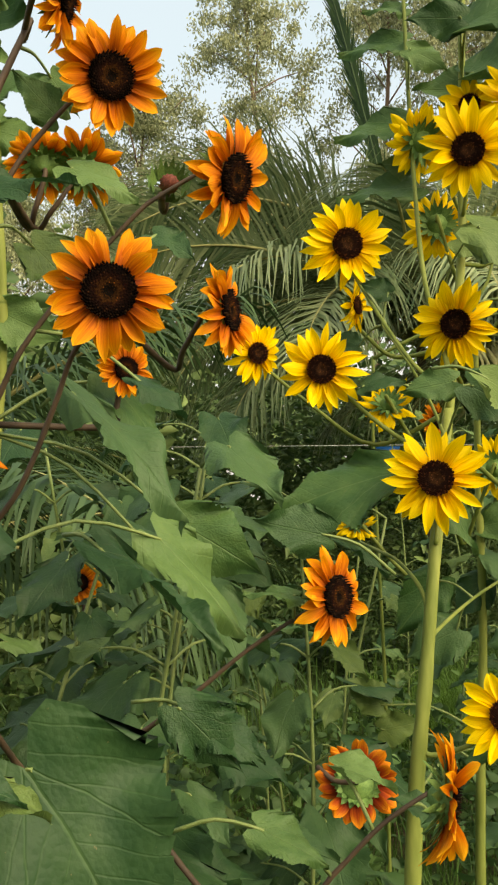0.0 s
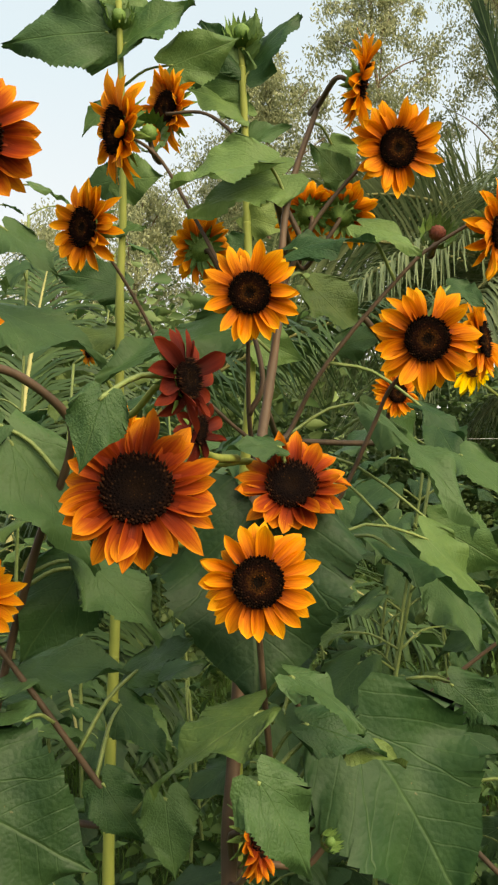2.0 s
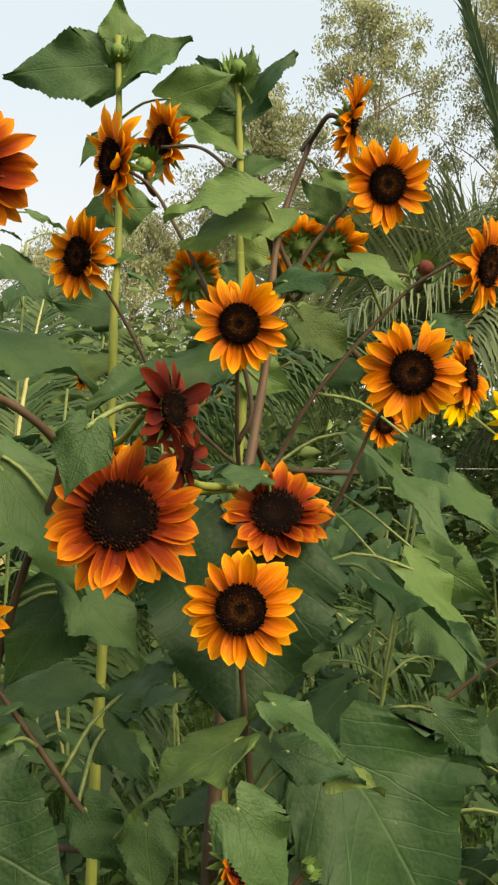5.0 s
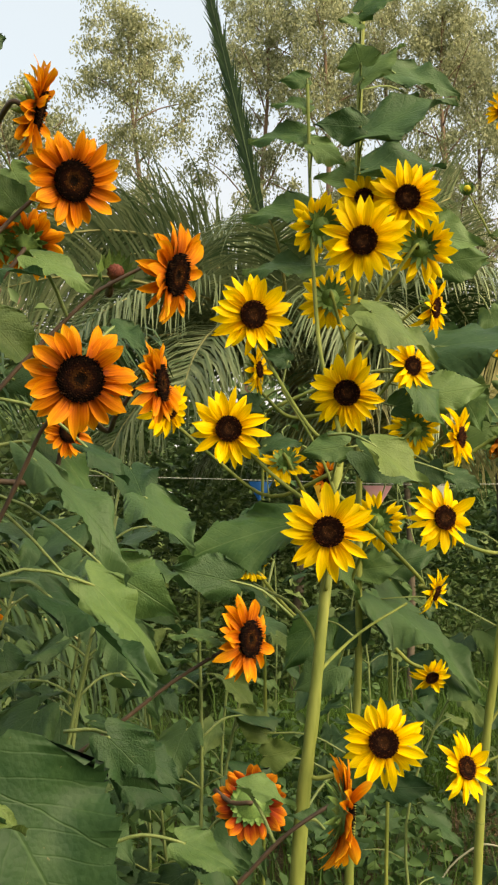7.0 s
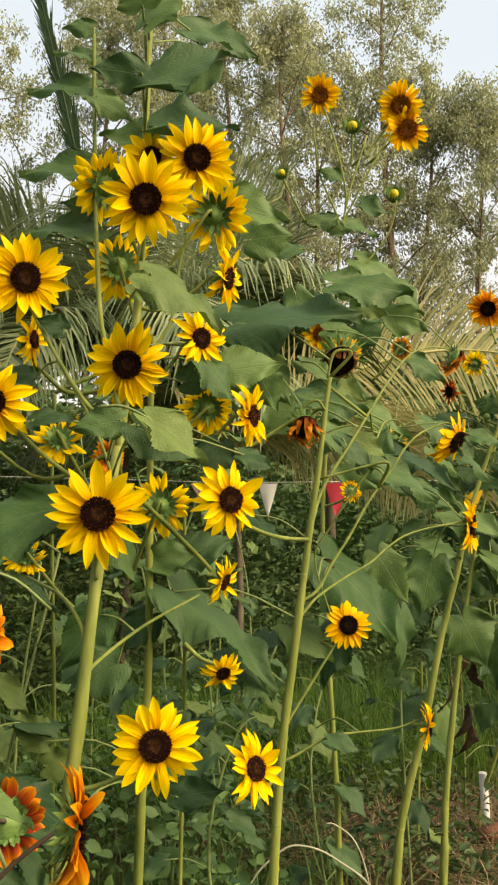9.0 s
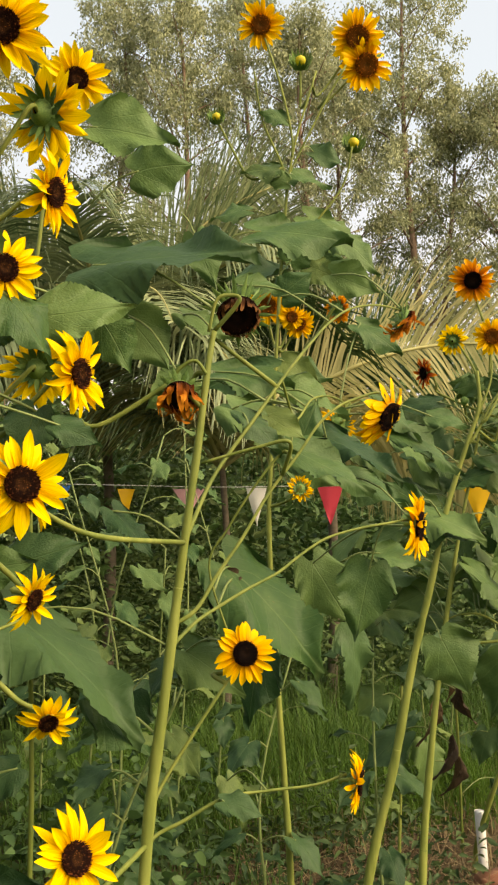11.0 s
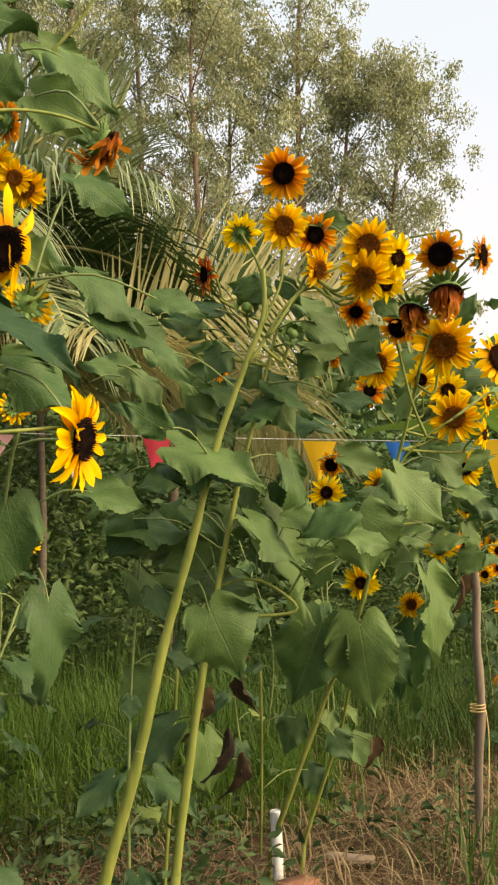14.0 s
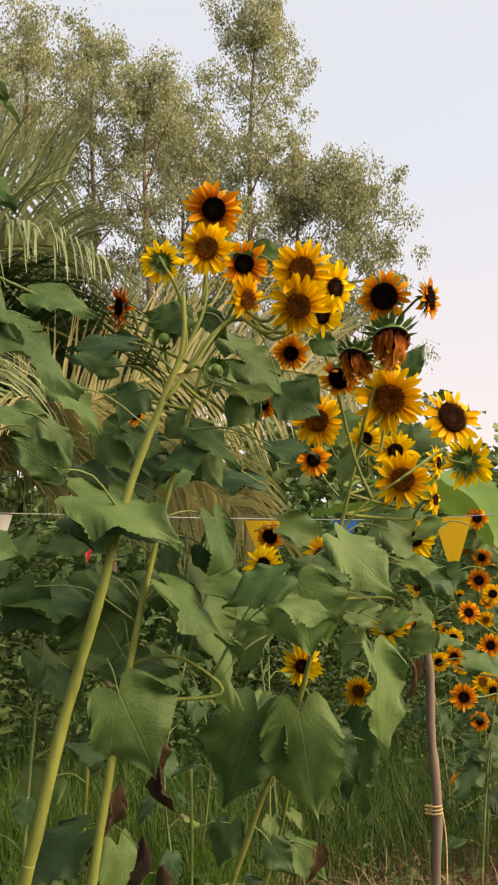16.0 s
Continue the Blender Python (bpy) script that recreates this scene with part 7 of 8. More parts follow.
leaf(K, (2.631, 3.826, 1.195), (2.721, 3.761, 1.230), 0.090, (-0.621, -0.552, 0.556), 0.15)
leaf(K, (2.383, 3.822, 1.354), (2.519, 3.749, 1.323), 0.123, (-0.194, -0.664, 0.722), 0.15)
leaf(K, (2.431, 4.112, 1.497), (2.577, 4.036, 1.460), 0.131, (-0.332, -0.849, 0.412), 0.15)
leaf(K, (2.666, 3.683, 1.347), (2.754, 3.628, 1.325), 0.083, (-0.429, -0.832, 0.353), 0.15)
leaf(K, (2.452, 3.858, 1.400), (2.566, 3.787, 1.413), 0.102, (-0.537, -0.841, 0.059), 0.15)
leaf(K, (2.612, 3.670, 1.370), (2.709, 3.610, 1.361), 0.089, (-0.236, -0.503, 0.831), 0.15)
leaf(K, (2.865, 3.871, 1.724), (2.721, 3.908, 1.727), 0.115, (-0.230, -0.919, 0.321), 0.15)
leaf(K, (2.565, 3.797, 1.261), (2.407, 3.838, 1.271), 0.127, (-0.115, -0.629, 0.769), 0.15)
leaf(K, (2.449, 3.663, 1.690), (2.399, 3.681, 1.584), 0.092, (-0.819, -0.484, 0.308), 0.15)
leaf(K, (2.691, 3.974, 1.517), (2.794, 3.897, 1.588), 0.114, (-0.686, -0.687, 0.239), 0.15)
leaf(K, (2.767, 3.759, 1.352), (2.851, 3.718, 1.268), 0.098, (-0.024, -0.908, 0.419), 0.15)
leaf(K, (2.706, 3.817, 1.508), (2.558, 3.871, 1.432), 0.136, (-0.526, -0.602, 0.601), 0.15)
leaf(K, (2.811, 3.899, 1.256), (2.860, 3.878, 1.144), 0.097, (0.108, -0.966, 0.235), 0.15)
leaf(K, (2.982, 3.952, 1.137), (2.876, 3.971, 1.153), 0.085, (0.030, -0.560, 0.828), 0.15)
leaf(K, (2.955, 3.842, 1.080), (3.092, 3.770, 1.043), 0.123, (-0.076, -0.559, 0.826), 0.15)
leaf(K, (2.649, 3.914, 1.112), (2.757, 3.860, 1.039), 0.109, (0.134, -0.695, 0.706), 0.15)
leaf(K, (2.718, 3.908, 1.372), (2.589, 3.954, 1.292), 0.123, (-0.584, -0.347, 0.734), 0.15)
leaf(K, (2.761, 3.704, 1.490), (2.670, 3.727, 1.447), 0.080, (-0.469, -0.580, 0.666), 0.15)
leaf(K, (2.810, 3.771, 1.767), (2.647, 3.812, 1.793), 0.132, (-0.107, -0.800, 0.590), 0.15)
leaf(K, (2.600, 3.795, 1.406), (2.569, 3.802, 1.316), 0.074, (-0.830, -0.502, 0.244), 0.15)
leaf(K, (2.487, 3.885, 1.775), (2.638, 3.796, 1.798), 0.137, (-0.499, -0.864, -0.059), 0.15)
leaf(K, (2.487, 4.100, 1.810), (2.615, 4.024, 1.813), 0.115, (-0.447, -0.733, 0.513), 0.15)
leaf(K, (2.764, 4.110, 1.221), (2.573, 4.164, 1.238), 0.155, (-0.120, -0.665, 0.737), 0.15)
leaf(K, (2.780, 3.972, 1.549), (2.903, 3.900, 1.542), 0.111, (-0.277, -0.555, 0.785), 0.15)
leaf(K, (2.574, 4.066, 1.224), (2.437, 4.092, 1.271), 0.114, (0.044, -0.812, 0.582), 0.15)
leaf(K, (2.688, 3.915, 1.700), (2.817, 3.833, 1.736), 0.122, (-0.551, -0.625, 0.553), 0.15)
leaf(K, (2.903, 3.821, 1.357), (2.781, 3.862, 1.290), 0.113, (-0.525, -0.624, 0.579), 0.15)
leaf(K, (2.431, 3.695, 1.401), (2.309, 3.735, 1.340), 0.110, (-0.516, -0.413, 0.750), 0.15)
leaf(D, (1.700, 3.434, 0.813), (1.705, 3.421, 0.689), 0.062, (0.542, -0.833, 0.109), 0.15, dry=True)
leaf(D, (1.899, 3.703, 0.567), (1.904, 3.689, 0.451), 0.052, (0.589, -0.800, 0.119), 0.15, dry=True)
leaf(D, (1.871, 3.687, 0.888), (1.904, 3.662, 0.802), 0.052, (0.408, -0.818, 0.406), 0.15, dry=True)
leaf(K, (2.446, 3.902, 0.538), (2.449, 3.886, 0.449), 0.058, (0.210, -0.962, 0.174), 0.15, dry=True)
leaf(D, (1.844, 3.503, 0.845), (1.839, 3.503, 0.737), 0.057, (-0.939, -0.342, 0.044), 0.15, dry=True)
leaf(K, (2.732, 4.216, 0.800), (2.747, 4.212, 0.672), 0.069, (0.393, -0.916, 0.076), 0.15, dry=True)
leaf(C, (0.790, 2.242, 1.297), (0.742, 2.239, 1.280), 0.039, (-0.132, -0.835, 0.534), 0.15, dry=True)
leaf(K, (2.961, 4.187, 1.041), (2.982, 4.180, 0.908), 0.063, (0.423, -0.899, 0.111), 0.15, dry=True)
leaf(D, (1.788, 3.506, 0.685), (1.794, 3.491, 0.562), 0.051, (0.666, -0.736, 0.122), 0.15, dry=True)
# plants farther along the row

N0 = plant("sunflower_plant", "distant low sunflower with small orange-yellow heads", (4.974, 6.645, 0))
stem(N0, [(4.853, 6.433, 1.822), (4.884, 6.460, 1.607), (4.933, 6.506, 1.247), (4.975, 6.546, 0.624), (5.017, 6.586, -0.050)], 0.004, 0.007)
leaf(N0, (4.875, 6.444, 1.715), (4.719, 6.504, 1.621), 0.149, (-0.567, -0.609, 0.555), 0.15)
leaf(N0, (4.882, 6.457, 1.628), (5.052, 6.373, 1.583), 0.151, (-0.271, -0.818, 0.508), 0.15)
leaf(N0, (4.889, 6.470, 1.542), (4.780, 6.494, 1.536), 0.123, (-0.223, -0.967, 0.121), 0.15)
leaf(N0, (4.896, 6.483, 1.456), (5.032, 6.397, 1.497), 0.123, (-0.556, -0.822, 0.123), 0.15)
leaf(N0, (4.903, 6.496, 1.369), (4.774, 6.545, 1.277), 0.123, (-0.471, -0.857, 0.208), 0.15)
leaf(N0, (4.910, 6.509, 1.283), (5.106, 6.414, 1.240), 0.173, (-0.197, -0.712, 0.675), 0.15)
leaf(N0, (4.916, 6.522, 1.197), (4.754, 6.569, 1.191), 0.132, (-0.264, -0.868, 0.422), 0.15)
leaf(N0, (4.923, 6.535, 1.110), (5.086, 6.438, 1.153), 0.151, (-0.517, -0.594, 0.616), 0.15)
leaf(N0, (4.930, 6.548, 1.024), (4.828, 6.585, 0.933), 0.123, (-0.510, -0.827, 0.237), 0.15)
head(N0, "O2", (4.837, 6.386, 1.818), 0.152, (-0.500, -0.866, 0.007), (4.863, 6.430, 1.641), True)
head(N0, "O2", (5.411, 7.029, 1.806), 0.131, (-0.671, -0.741, 0.024), (5.440, 7.076, 1.605), True)

N1 = plant("sunflower_plant", "distant low sunflower with small orange-yellow heads", (5.101, 6.932, 0))
stem(N1, [(4.987, 6.735, 1.672), (5.019, 6.763, 1.446), (5.070, 6.811, 1.070), (5.107, 6.845, 0.535), (5.143, 6.879, -0.050)], 0.004, 0.007)
leaf(N1, (5.010, 6.746, 1.559), (4.847, 6.809, 1.462), 0.155, (-0.571, -0.598, 0.563), 0.15)
leaf(N1, (5.017, 6.760, 1.469), (5.196, 6.672, 1.423), 0.158, (-0.256, -0.807, 0.532), 0.15)
leaf(N1, (5.024, 6.773, 1.378), (4.911, 6.799, 1.373), 0.129, (-0.230, -0.962, 0.146), 0.15)
leaf(N1, (5.032, 6.787, 1.288), (5.175, 6.698, 1.332), 0.129, (-0.555, -0.819, 0.145), 0.15)
leaf(N1, (5.039, 6.801, 1.198), (4.904, 6.852, 1.102), 0.129, (-0.480, -0.849, 0.218), 0.15)
leaf(N1, (5.046, 6.814, 1.107), (5.253, 6.715, 1.062), 0.181, (-0.183, -0.695, 0.695), 0.15)
leaf(N1, (5.053, 6.828, 1.017), (4.883, 6.877, 1.011), 0.138, (-0.265, -0.858, 0.439), 0.15)
leaf(N1, (5.061, 6.841, 0.926), (5.232, 6.740, 0.972), 0.158, (-0.511, -0.579, 0.635), 0.15)
leaf(N1, (5.068, 6.855, 0.836), (4.961, 6.895, 0.741), 0.129, (-0.519, -0.819, 0.243), 0.15)
head(N1, "O2", (4.971, 6.687, 1.669), 0.137, (-0.491, -0.871, 0.033), (4.998, 6.732, 1.483), True)
head(N1, "O2", (4.883, 6.413, 1.569), 0.130, (-0.664, -0.746, 0.051), (4.910, 6.456, 1.391), True)

N2 = plant("sunflower_plant", "distant low sunflower with small orange-yellow heads", (4.734, 6.292, 0))
stem(N2, [(4.653, 6.152, 1.415), (4.681, 6.177, 1.213), (4.727, 6.220, 0.876), (4.757, 6.248, 0.438), (4.787, 6.276, -0.050)], 0.004, 0.007)
leaf(N2, (4.673, 6.162, 1.314), (4.526, 6.217, 1.227), 0.139, (-0.564, -0.573, 0.594), 0.15)
leaf(N2, (4.680, 6.174, 1.233), (4.837, 6.095, 1.192), 0.141, (-0.256, -0.790, 0.557), 0.15)
leaf(N2, (4.686, 6.187, 1.152), (4.583, 6.208, 1.148), 0.115, (-0.209, -0.961, 0.181), 0.15)
leaf(N2, (4.692, 6.199, 1.071), (4.819, 6.117, 1.111), 0.115, (-0.573, -0.801, 0.175), 0.15)
leaf(N2, (4.699, 6.211, 0.991), (4.577, 6.255, 0.906), 0.115, (-0.481, -0.839, 0.254), 0.15)
leaf(N2, (4.705, 6.223, 0.910), (4.888, 6.133, 0.870), 0.161, (-0.179, -0.674, 0.717), 0.15)
leaf(N2, (4.712, 6.235, 0.829), (4.558, 6.278, 0.825), 0.124, (-0.246, -0.841, 0.482), 0.15)
leaf(N2, (4.718, 6.247, 0.748), (4.869, 6.155, 0.789), 0.141, (-0.515, -0.550, 0.657), 0.15)
leaf(N2, (4.725, 6.260, 0.667), (4.628, 6.293, 0.584), 0.115, (-0.519, -0.809, 0.277), 0.15)
head(N2, "O2", (4.635, 6.105, 1.413), 0.149, (-0.499, -0.864, 0.068), (4.660, 6.147, 1.246), True)
head(N2, "O2", (4.593, 5.920, 1.321), 0.131, (-0.669, -0.738, 0.088), (4.618, 5.961, 1.160), True)

N3 = plant("sunflower_plant", "distant low sunflower with small orange-yellow heads", (4.490, 5.941, 0))
stem(N3, [(4.479, 5.931, 0.618), (4.505, 5.955, 0.430), (4.548, 5.995, 0.117), (4.552, 5.999, 0.058), (4.556, 6.002, -0.050)], 0.004, 0.007)
leaf(N3, (4.498, 5.941, 0.524), (4.360, 5.990, 0.447), 0.129, (-0.555, -0.495, 0.669), 0.15)
leaf(N3, (4.504, 5.952, 0.449), (4.650, 5.876, 0.414), 0.130, (-0.216, -0.721, 0.659), 0.15)
leaf(N3, (4.510, 5.963, 0.374), (4.413, 5.982, 0.372), 0.107, (-0.182, -0.934, 0.306), 0.15)
leaf(N3, (4.516, 5.975, 0.298), (4.632, 5.897, 0.338), 0.113, (-0.593, -0.635, 0.494), 0.15)
leaf(N3, (4.522, 5.986, 0.223), (4.407, 6.026, 0.147), 0.107, (-0.502, -0.793, 0.344), 0.15)
leaf(N3, (4.528, 5.997, 0.148), (4.697, 5.912, 0.114), 0.149, (-0.137, -0.584, 0.800), 0.15)
leaf(N3, (4.534, 6.009, 0.073), (4.390, 6.047, 0.072), 0.116, (-0.208, -0.773, 0.599), 0.15)
leaf(N3, (4.540, 6.020, -0.003), (4.680, 5.933, 0.039), 0.132, (-0.501, -0.450, 0.739), 0.15)
leaf(N3, (4.546, 6.032, -0.078), (4.455, 6.061, -0.153), 0.107, (-0.539, -0.763, 0.356), 0.15)
head(N3, "O2", (4.459, 5.883, 0.624), 0.114, (-0.486, -0.850, 0.202), (4.484, 5.924, 0.466), True)
head(N3, "O2", (4.254, 5.804, 0.325), 0.097, (-0.625, -0.736, 0.261), (4.278, 5.844, 0.171), True)

N4 = plant("sunflower_plant", "distant low sunflower with small orange-yellow heads", (5.234, 6.877, 0))
stem(N4, [(5.184, 6.798, 0.883), (5.216, 6.826, 0.657), (5.267, 6.874, 0.280), (5.277, 6.883, 0.140), (5.287, 6.892, -0.050)], 0.004, 0.007)
leaf(N4, (5.207, 6.809, 0.770), (5.044, 6.873, 0.675), 0.155, (-0.571, -0.522, 0.634), 0.15)
leaf(N4, (5.214, 6.823, 0.680), (5.392, 6.736, 0.636), 0.158, (-0.220, -0.756, 0.616), 0.15)
leaf(N4, (5.222, 6.837, 0.589), (5.107, 6.863, 0.586), 0.129, (-0.222, -0.941, 0.256), 0.15)
leaf(N4, (5.229, 6.850, 0.499), (5.371, 6.761, 0.545), 0.129, (-0.572, -0.782, 0.249), 0.15)
leaf(N4, (5.236, 6.864, 0.408), (5.101, 6.915, 0.314), 0.129, (-0.513, -0.804, 0.301), 0.15)
leaf(N4, (5.243, 6.878, 0.318), (5.449, 6.778, 0.275), 0.180, (-0.144, -0.626, 0.767), 0.15)
leaf(N4, (5.251, 6.891, 0.227), (5.080, 6.941, 0.224), 0.138, (-0.243, -0.804, 0.543), 0.15)
leaf(N4, (5.258, 6.905, 0.137), (5.428, 6.804, 0.185), 0.158, (-0.495, -0.497, 0.712), 0.15)
leaf(N4, (5.265, 6.919, 0.046), (5.158, 6.958, -0.046), 0.129, (-0.552, -0.773, 0.313), 0.15)
head(N4, "O2", (5.167, 6.750, 0.886), 0.099, (-0.500, -0.853, 0.148), (5.194, 6.795, 0.697), True)
head(N4, "O2", (4.194, 6.071, 1.395), 0.131, (-0.616, -0.784, 0.074), (4.218, 6.113, 1.234), True)
# leafy young plants filling the row

S0 = plant("sunflower_plant", "young leafy sunflower without a head among weeds", (-0.253, 2.223, 0))
young(S0, 1.32, 0)

S1 = plant("sunflower_plant", "young leafy sunflower without a head among weeds", (-0.136, 2.541, 0))
young(S1, 1.11, 1)

S2 = plant("sunflower_plant", "young leafy sunflower without a head among weeds", (0.004, 2.149, 0))
young(S2, 1.34, 2)

S3 = plant("sunflower_plant", "young leafy sunflower without a head among weeds", (-0.362, 2.821, 0))
young(S3, 0.89, 3)

S4 = plant("sunflower_plant", "young leafy sunflower without a head among weeds", (-1.053, 1.734, 0))
young(S4, 1.15, 4)

S5 = plant("sunflower_plant", "young leafy sunflower without a head among weeds", (-1.362, 2.079, 0))
young(S5, 1.04, 5)

S6 = plant("sunflower_plant", "young leafy sunflower without a head among weeds", (-1.159, 2.334, 0))
young(S6, 1.25, 6)

S7 = plant("sunflower_plant", "young leafy sunflower without a head among weeds", (-0.854, 2.301, 0))
young(S7, 0.94, 7)

S8 = plant("sunflower_plant", "young leafy sunflower without a head among weeds", (-0.415, 2.282, 0))
young(S8, 1.29, 8)

S9 = plant("sunflower_plant", "young leafy sunflower without a head among weeds", (-0.042, 2.553, 0))
young(S9, 1.12, 9)

S10 = plant("sunflower_plant", "young leafy sunflower without a head among weeds", (0.121, 2.844, 0))
young(S10, 1.30, 10)

S11 = plant("sunflower_plant", "young leafy sunflower without a head among weeds", (0.652, 2.585, 0))
young(S11, 1.09, 11)

S12 = plant("sunflower_plant", "young leafy sunflower without a head among weeds", (1.163, 3.275, 0))
young(S12, 1.07, 12)

S13 = plant("sunflower_plant", "young leafy sunflower without a head among weeds", (1.547, 3.488, 0))
young(S13, 1.24, 13)

S14 = plant("sunflower_plant", "young leafy sunflower without a head among weeds", (0.987, 3.978, 0))
young(S14, 1.34, 14)

S15 = plant("sunflower_plant", "young leafy sunflower without a head among weeds", (2.429, 4.988, 0))
young(S15, 1.03, 15)

S16 = plant("sunflower_plant", "young leafy sunflower without a head among weeds", (2.927, 5.138, 0))
young(S16, 1.33, 16)

S17 = plant("sunflower_plant", "young leafy sunflower without a head among weeds", (2.846, 5.122, 0))
young(S17, 1.31, 17)

S18 = plant("sunflower_plant", "young leafy sunflower without a head among weeds", (3.497, 5.624, 0))
young(S18, 0.94, 18)

S19 = plant("sunflower_plant", "young leafy sunflower without a head among weeds", (2.588, 5.330, 0))
young(S19, 1.15, 19)

L0 = plant("sunflower_plant", "tall leafy sunflower without a head behind the blooming ones", (-1.190, 1.702, 0))
young(L0, 2.02, 60, 17)

L1 = plant("sunflower_plant", "tall leafy sunflower without a head behind the blooming ones", (-1.212, 2.010, 0))
young(L1, 2.06, 61, 17)

L2 = plant("sunflower_plant", "tall leafy sunflower without a head behind the blooming ones", (-1.033, 1.843, 0))
young(L2, 1.70, 62, 17)

L3 = plant("sunflower_plant", "tall leafy sunflower without a head behind the blooming ones", (-1.114, 2.345, 0))
young(L3, 2.08, 63, 17)

L4 = plant("sunflower_plant", "tall leafy sunflower without a head behind the blooming ones", (-1.559, 2.554, 0))
young(L4, 2.25, 64, 17)

L5 = plant("sunflower_plant", "tall leafy sunflower without a head behind the blooming ones", (-1.396, 1.863, 0))
young(L5, 2.12, 65, 17)

L6 = plant("sunflower_plant", "tall leafy sunflower without a head behind the blooming ones", (-0.831, 2.646, 0))
young(L6, 1.80, 66, 17)

L7 = plant("sunflower_plant", "tall leafy sunflower without a head behind the blooming ones", (0.589, 4.265, 0))
young(L7, 1.85, 67, 17)

L8 = plant("sunflower_plant", "tall leafy sunflower without a head behind the blooming ones", (0.781, 3.901, 0))
young(L8, 1.75, 68, 17)

L9 = plant("sunflower_plant", "tall leafy sunflower without a head behind the blooming ones", (1.033, 4.683, 0))
young(L9, 1.85, 69, 17)

L10 = plant("sunflower_plant", "tall leafy sunflower without a head behind the blooming ones", (0.657, 3.659, 0))
young(L10, 1.60, 70, 17)

L11 = plant("sunflower_plant", "tall leafy sunflower without a head behind the blooming ones", (0.467, 4.717, 0))
young(L11, 1.90, 71, 17)

L12 = plant("sunflower_plant", "tall leafy sunflower without a head behind the blooming ones", (1.286, 5.043, 0))
young(L12, 1.80, 72, 17)

L13 = plant("sunflower_plant", "tall leafy sunflower without a head behind the blooming ones", (-1.079, 1.415, 0))
young(L13, 1.9, 73, 17)
# rows farther off
far_plant(5.46, 7.60, 1.58, 0)
far_plant(6.25, 8.30, 1.98, 1)
far_plant(5.35, 6.88, 1.56, 2)
far_plant(7.09, 9.00, 2.23, 3)
far_plant(4.66, 6.55, 1.31, 4)
far_plant(5.90, 7.06, 1.75, 5)
far_plant(7.58, 9.37, 2.11, 6)
far_plant(4.81, 6.28, 1.24, 7)
far_plant(8.63, 9.98, 2.40, 8)
far_plant(7.59, 10.47, 2.06, 9)
far_plant(6.82, 7.56, 1.72, 10)
far_plant(4.17, 5.46, 1.18, 11)
far_plant(4.03, 5.12, 1.00, 12)
far_plant(4.50, 5.63, 1.33, 13)
far_plant(3.88, 5.10, 1.00, 14)
far_plant(4.27, 5.23, 1.05, 15)
far_plant(4.29, 5.90, 1.00, 16)

# leafy plants without heads behind the orange ones
for i, (x, y, height) in enumerate(((-0.33, 1.62, 1.44), (-0.2, 1.7, 1.5), (-0.41, 2.02, 1.5), (-0.27, 2.12, 1.4), (-0.09, 1.95, 1.38), (-0.52, 1.78, 1.36))):
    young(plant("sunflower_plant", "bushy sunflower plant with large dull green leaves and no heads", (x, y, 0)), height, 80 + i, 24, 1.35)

# ---- bunting, stake and tube ----
M_STRING = plain("white_string", (0.5, 0.5, 0.48), (0.7, 0.7, 0.66), 20, 0.8, 0.1)


def cloth(name, colour):
    return plain(name, tuple(c * 0.8 for c in colour), colour, 5, 0.55, 0.1, through_share=0.5)


FLAGS = {"pink": cloth("pink_cloth", (0.92, 0.5, 0.54)), "white": cloth("white_cloth", (0.85, 0.84, 0.8)), "red": cloth("red_cloth", (0.85, 0.08, 0.12)),
         "yellow": cloth("yellow_cloth", (0.85, 0.5, 0.02)), "blue": cloth("blue_cloth", (0.02, 0.16, 0.55))}


def flag(colour, at, wide, tall, angle, seed):
    """A hanging pennant, a little curled."""
    verts, faces = [], []
    for i in range(7):
        v = i / 6
        for j in range(5):
            u = j / 2 - 1
            w = wide / 2 * (1 - v) + 0.002
            verts.append((u * w, 0.02 * math.sin(3 * v + 2 * u + seed) * v + 0.012 * u * u, -tall * v))
    for i in range(6):
        for j in range(4):
            a = i * 5 + j
            faces.append((a, a + 1, a + 6, a + 5))
    ob = new("pennant_flag", from_arrays("pennant_flag", verts, faces, FLAGS[colour]))
    ob.matrix_basis = Matrix.Translation(at) @ Matrix.Rotation(radians(angle), 4, "Z")
    return tagged(ob, f"small {colour} triangular pennant hanging on a string", "flag", "bunting flags")


def string_line(points):
    bm = bmesh.new()
    tube(bm, points, 0.0022, 0.0022, 5, 4)
    tagged(finish("bunting_string", bm, M_STRING), "thin white string that carries the pennants", "string")


string_line([(-3.2, 6.7, 1.8), (0.6, 6.45, 1.72), (1.53, 6.45, 1.70), (2.2, 6.3, 1.7), (3.16, 5.98, 1.7), (3.76, 5.1, 1.67), (4.6, 3.6, 1.72)])
for colour, at, wide, tall, angle in (("pink", (1.42, 6.47, 1.69), 0.2, 0.16, -8), ("white", (1.84, 6.38, 1.69), 0.13, 0.24, -2), ("red", (2.28, 6.24, 1.69), 0.16, 0.24, -30), ("yellow", (3.16, 5.97, 1.69), 0.19, 0.24, -22),
                                      ("yellow", (3.76, 5.09, 1.67), 0.175, 0.29, -34), ("blue", (3.43, 5.55, 1.67), 0.13, 0.14, -20), ("blue", (0.6, 6.44, 1.71), 0.16, 0.16, 0), ("yellow", (1.03, 6.47, 1.69), 0.13, 0.2, 30)):
    flag(colour, at, wide, tall, angle, at[0] * 5)

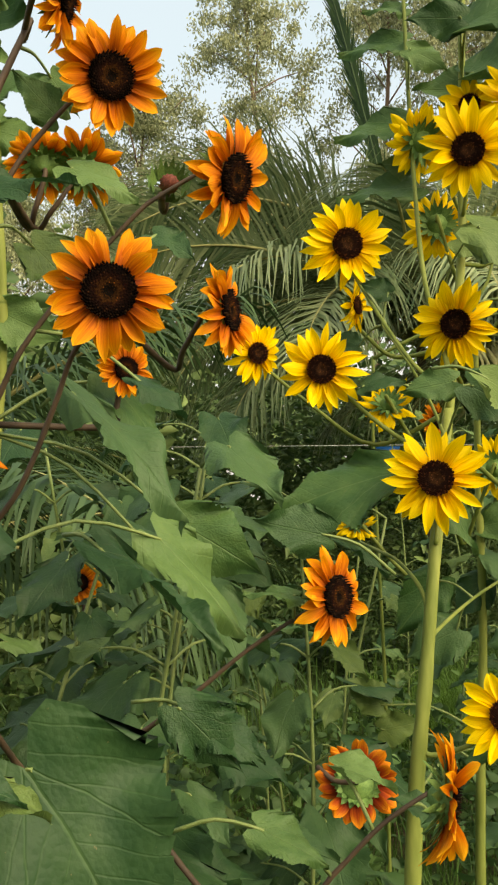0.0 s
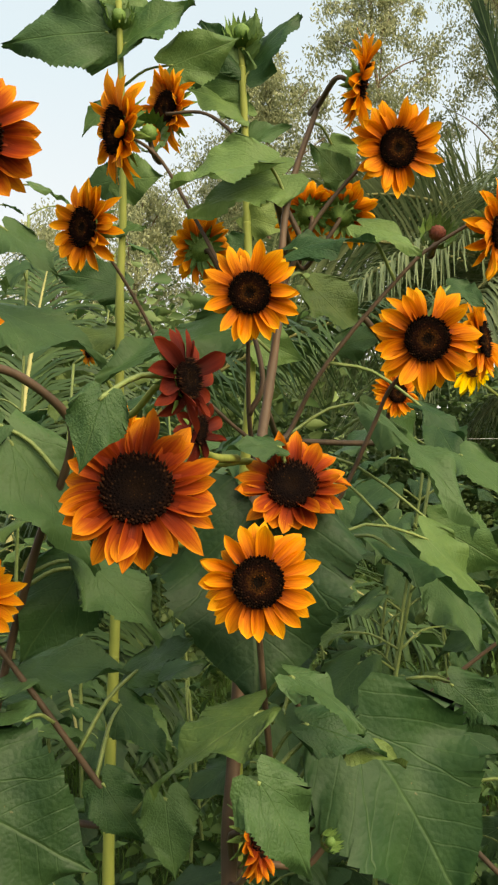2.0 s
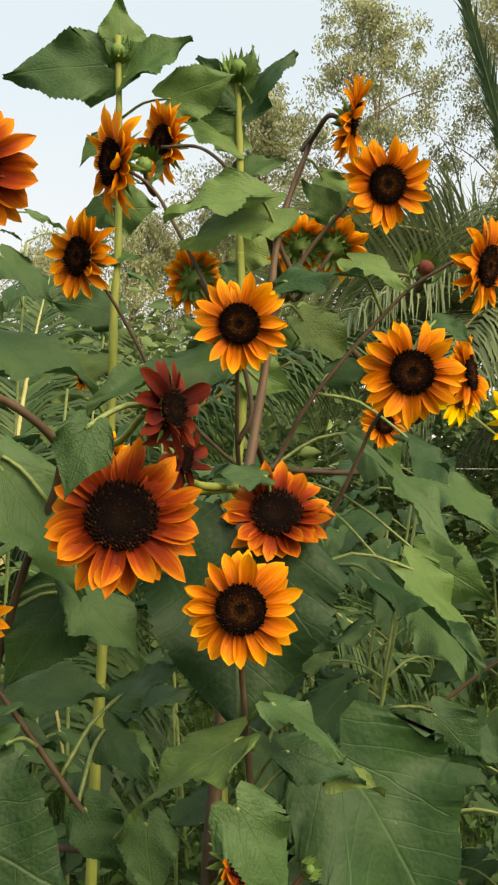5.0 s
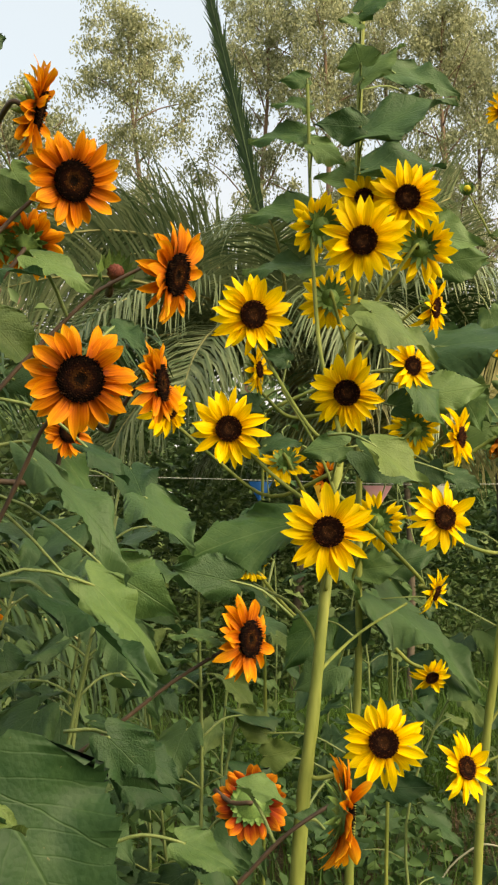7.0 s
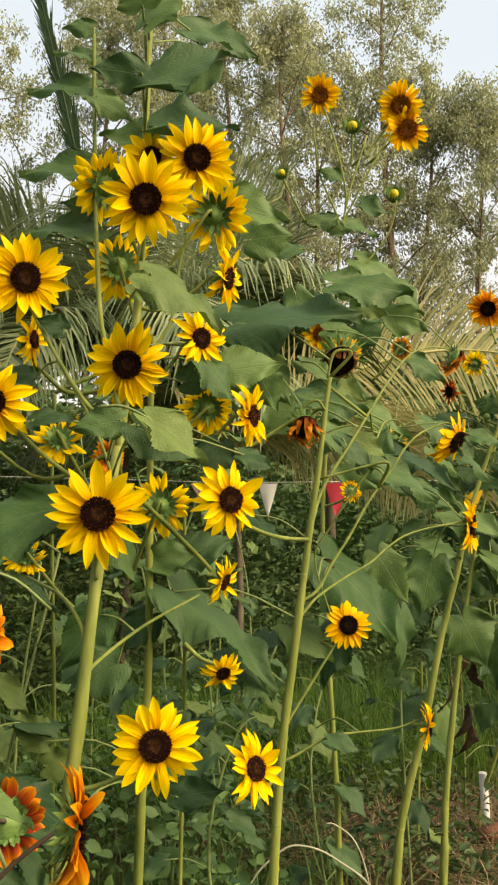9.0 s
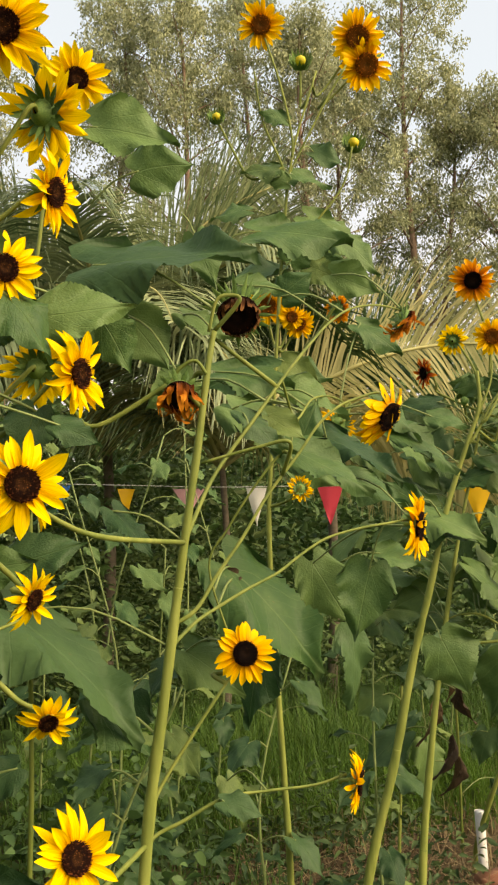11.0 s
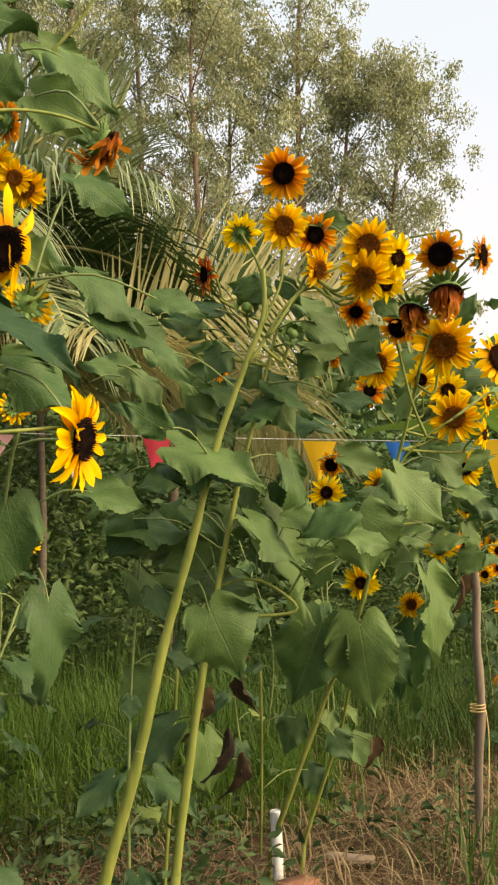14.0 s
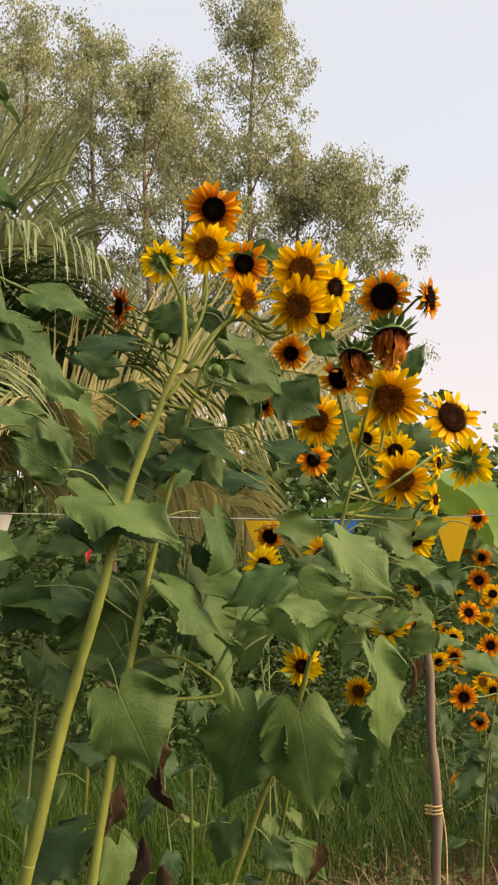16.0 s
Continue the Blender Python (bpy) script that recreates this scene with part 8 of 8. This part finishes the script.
M_BAMBOO = plain("weathered_bamboo", (0.06, 0.045, 0.035), (0.3, 0.23, 0.17), 30, 0.85, 0.8, (1, 1, 0.12))
M_TUBE = plain("white_plastic_tube", (0.5, 0.5, 0.48), (0.72, 0.72, 0.7), 10, 0.45, 0.05)
M_CORD = plain("yellow_cord", (0.4, 0.28, 0.1), (0.6, 0.45, 0.2), 40, 0.7, 0.2)
M_BRICK = plain("old_red_brick", (0.12, 0.05, 0.03), (0.3, 0.13, 0.08), 12, 0.9, 0.6)
stake = new("wooden_stake")
stake.location = (3.1, 4.28, 0)
bpy.context.view_layer.update()
bm = bmesh.new()
tube(bm, [(0.02, 0, -0.1), (0.004, 0, 0.3), (0.016, 0, 0.55), (0.0, 0.01, 0.8), (-0.008, 0.0, 1.0), (-0.03, 0.0, 1.16)], 0.018, 0.015, 9, 5, 0.16)
part("pole", bm, M_BAMBOO, stake)
bm = bmesh.new()
tube(bm, [(0.03 * math.cos(a), 0.03 * math.sin(a), 0.52 + 0.002 * a) for a in np.linspace(0, 18, 40)], 0.0025, 0.0025, 5, 2)
tube(bm, [(0.03, -0.01, 0.53), (0.045, -0.01, 0.4), (0.04, -0.01, 0.02)], 0.0025, 0.0025, 5, 4)
part("cord", bm, M_CORD, stake, "yellow cord tied round the pole")
tagged(stake, "weathered brown bamboo stake with yellow cord standing in straw", "stake")
tube_root = bmesh.new()
tube(tube_root, [(0.03, 0, -0.05), (0.02, 0, 0.1), (0, 0, 0.27)], 0.019, 0.019, 14, 4)
bmesh.ops.delete(tube_root, geom=[f for f in tube_root.faces if len(f.verts) > 4 and f.calc_center_median().z > 0.15], context="FACES_ONLY")
tube(tube_root, [(0, 0, 0.268), (0.03, 0, 0.02)], 0.016, 0.016, 14)
pipe = finish("plastic_tube", tube_root, M_TUBE)
pipe.matrix_basis = pose(2.19, 4.12, 0, 0, 0, 40)
tagged(pipe, "short white plastic tube stuck in the ground beside stems", "tube")

bm = bmesh.new()
bmesh.ops.create_cube(bm, size=1.0, matrix=Matrix.Diagonal((0.2, 0.1, 0.07, 1)))
bmesh.ops.bevel(bm, geom=bm.edges[:], offset=0.012, segments=2, affect="EDGES")
for v in bm.verts:
    v.co += noise.noise_vector(v.co * 22) * 0.008
brick = finish("brick", bm, M_BRICK)
brick.matrix_basis = pose(2.215, 4.02, 0.035, 0, 4, 25)
tagged(brick, "old broken red brick lying in straw beside the tube", "brick")
bm = bmesh.new()
tube(bm, [(0, 0, 0), (0.12, 0, 0.002), (0.18, 0.01, 0)], 0.02, 0.018, 12, 6, 0.05)
piece = finish("bamboo_piece", bm, M_BAMBOO)
piece.matrix_basis = pose(2.46, 4.3, 0.03, 0, 0, -35)
tagged(piece, "short pale bamboo piece lying in the straw", "bamboo")

for line, thick in (([(0.7, 2.93, -0.02), (0.75, 2.91, 0.3), (0.85, 2.881, 0.427), (0.927, 2.863, 0.441), (1.021, 2.846, 0.396), (1.142, 2.828, 0.28), (1.23, 2.81, -0.02)], 0.0034),
                    ([(0.985, 2.845, 0.508), (1.011, 2.839, 0.503), (1.072, 2.83, 0.448), (1.117, 2.832, 0.3), (1.15, 2.835, -0.02)], 0.0026)):
    bm = bmesh.new()
    tube(bm, line, thick * 0.8, thick, 6, 5)
    tagged(finish("dry_stalk", bm, M_STALK), "bleached dry stalk bent over among green weeds", "dry stalk")


def banana_leaf(root, azimuth, rise, length, wide, bend):
    verts, faces = [], []
    d, side = Vector((math.cos(radians(azimuth)), math.sin(radians(azimuth)), 0)), Vector((-math.sin(radians(azimuth)), math.cos(radians(azimuth)), 0))
    p = Vector((0, 0, 1.35))
    for i in range(15):
        s = i / 14
        a = radians(rise - bend * s)
        p = p + (d * math.cos(a) + Vector((0, 0, math.sin(a)))) * length / 14
        w = wide * max(0.06, math.sin(math.pi * max(0.0, s * 0.95 - 0.12)) ** 0.5 if s > 0.15 else 0.06)
        for j in (-1, -0.5, 0, 0.5, 1):
            verts.append(tuple(p + side * w * j + Vector((0, 0, 0.25 * w * abs(j) + 0.012 * math.sin(9 * s * (1 + j))))))
    for i in range(14):
        for j in range(4):
            a = i * 5 + j
            faces.append((a, a + 1, a + 6, a + 5))
    place("leaf", from_arrays("leaf", verts, faces, M_BANANA), root)


M_BANANA = plain("banana_leaf", (0.07, 0.16, 0.025), (0.2, 0.32, 0.06), 4, 0.45, 0.2, through_share=0.3)
banana = new("banana_plant")
banana.location = (5.25, 6.6, 0)
bpy.context.view_layer.update()
bm = bmesh.new()
tube(bm, [(0, 0, -0.05), (0, 0, 0.7), (0.02, 0, 1.45)], 0.06, 0.04, 10, 5, 0.05)
part("stalk", bm, M_STEM, banana)
for leaf_row in ((190, 62, 1.5, 0.19, 75), (160, 50, 1.4, 0.2, 60), (250, 55, 1.3, 0.19, 80), (20, 50, 1.5, 0.2, 70), (80, 70, 1.5, 0.2, 60)):
    banana_leaf(banana, *leaf_row)
tagged(banana, "low banana plant with broad bright green leaves", "banana plant")
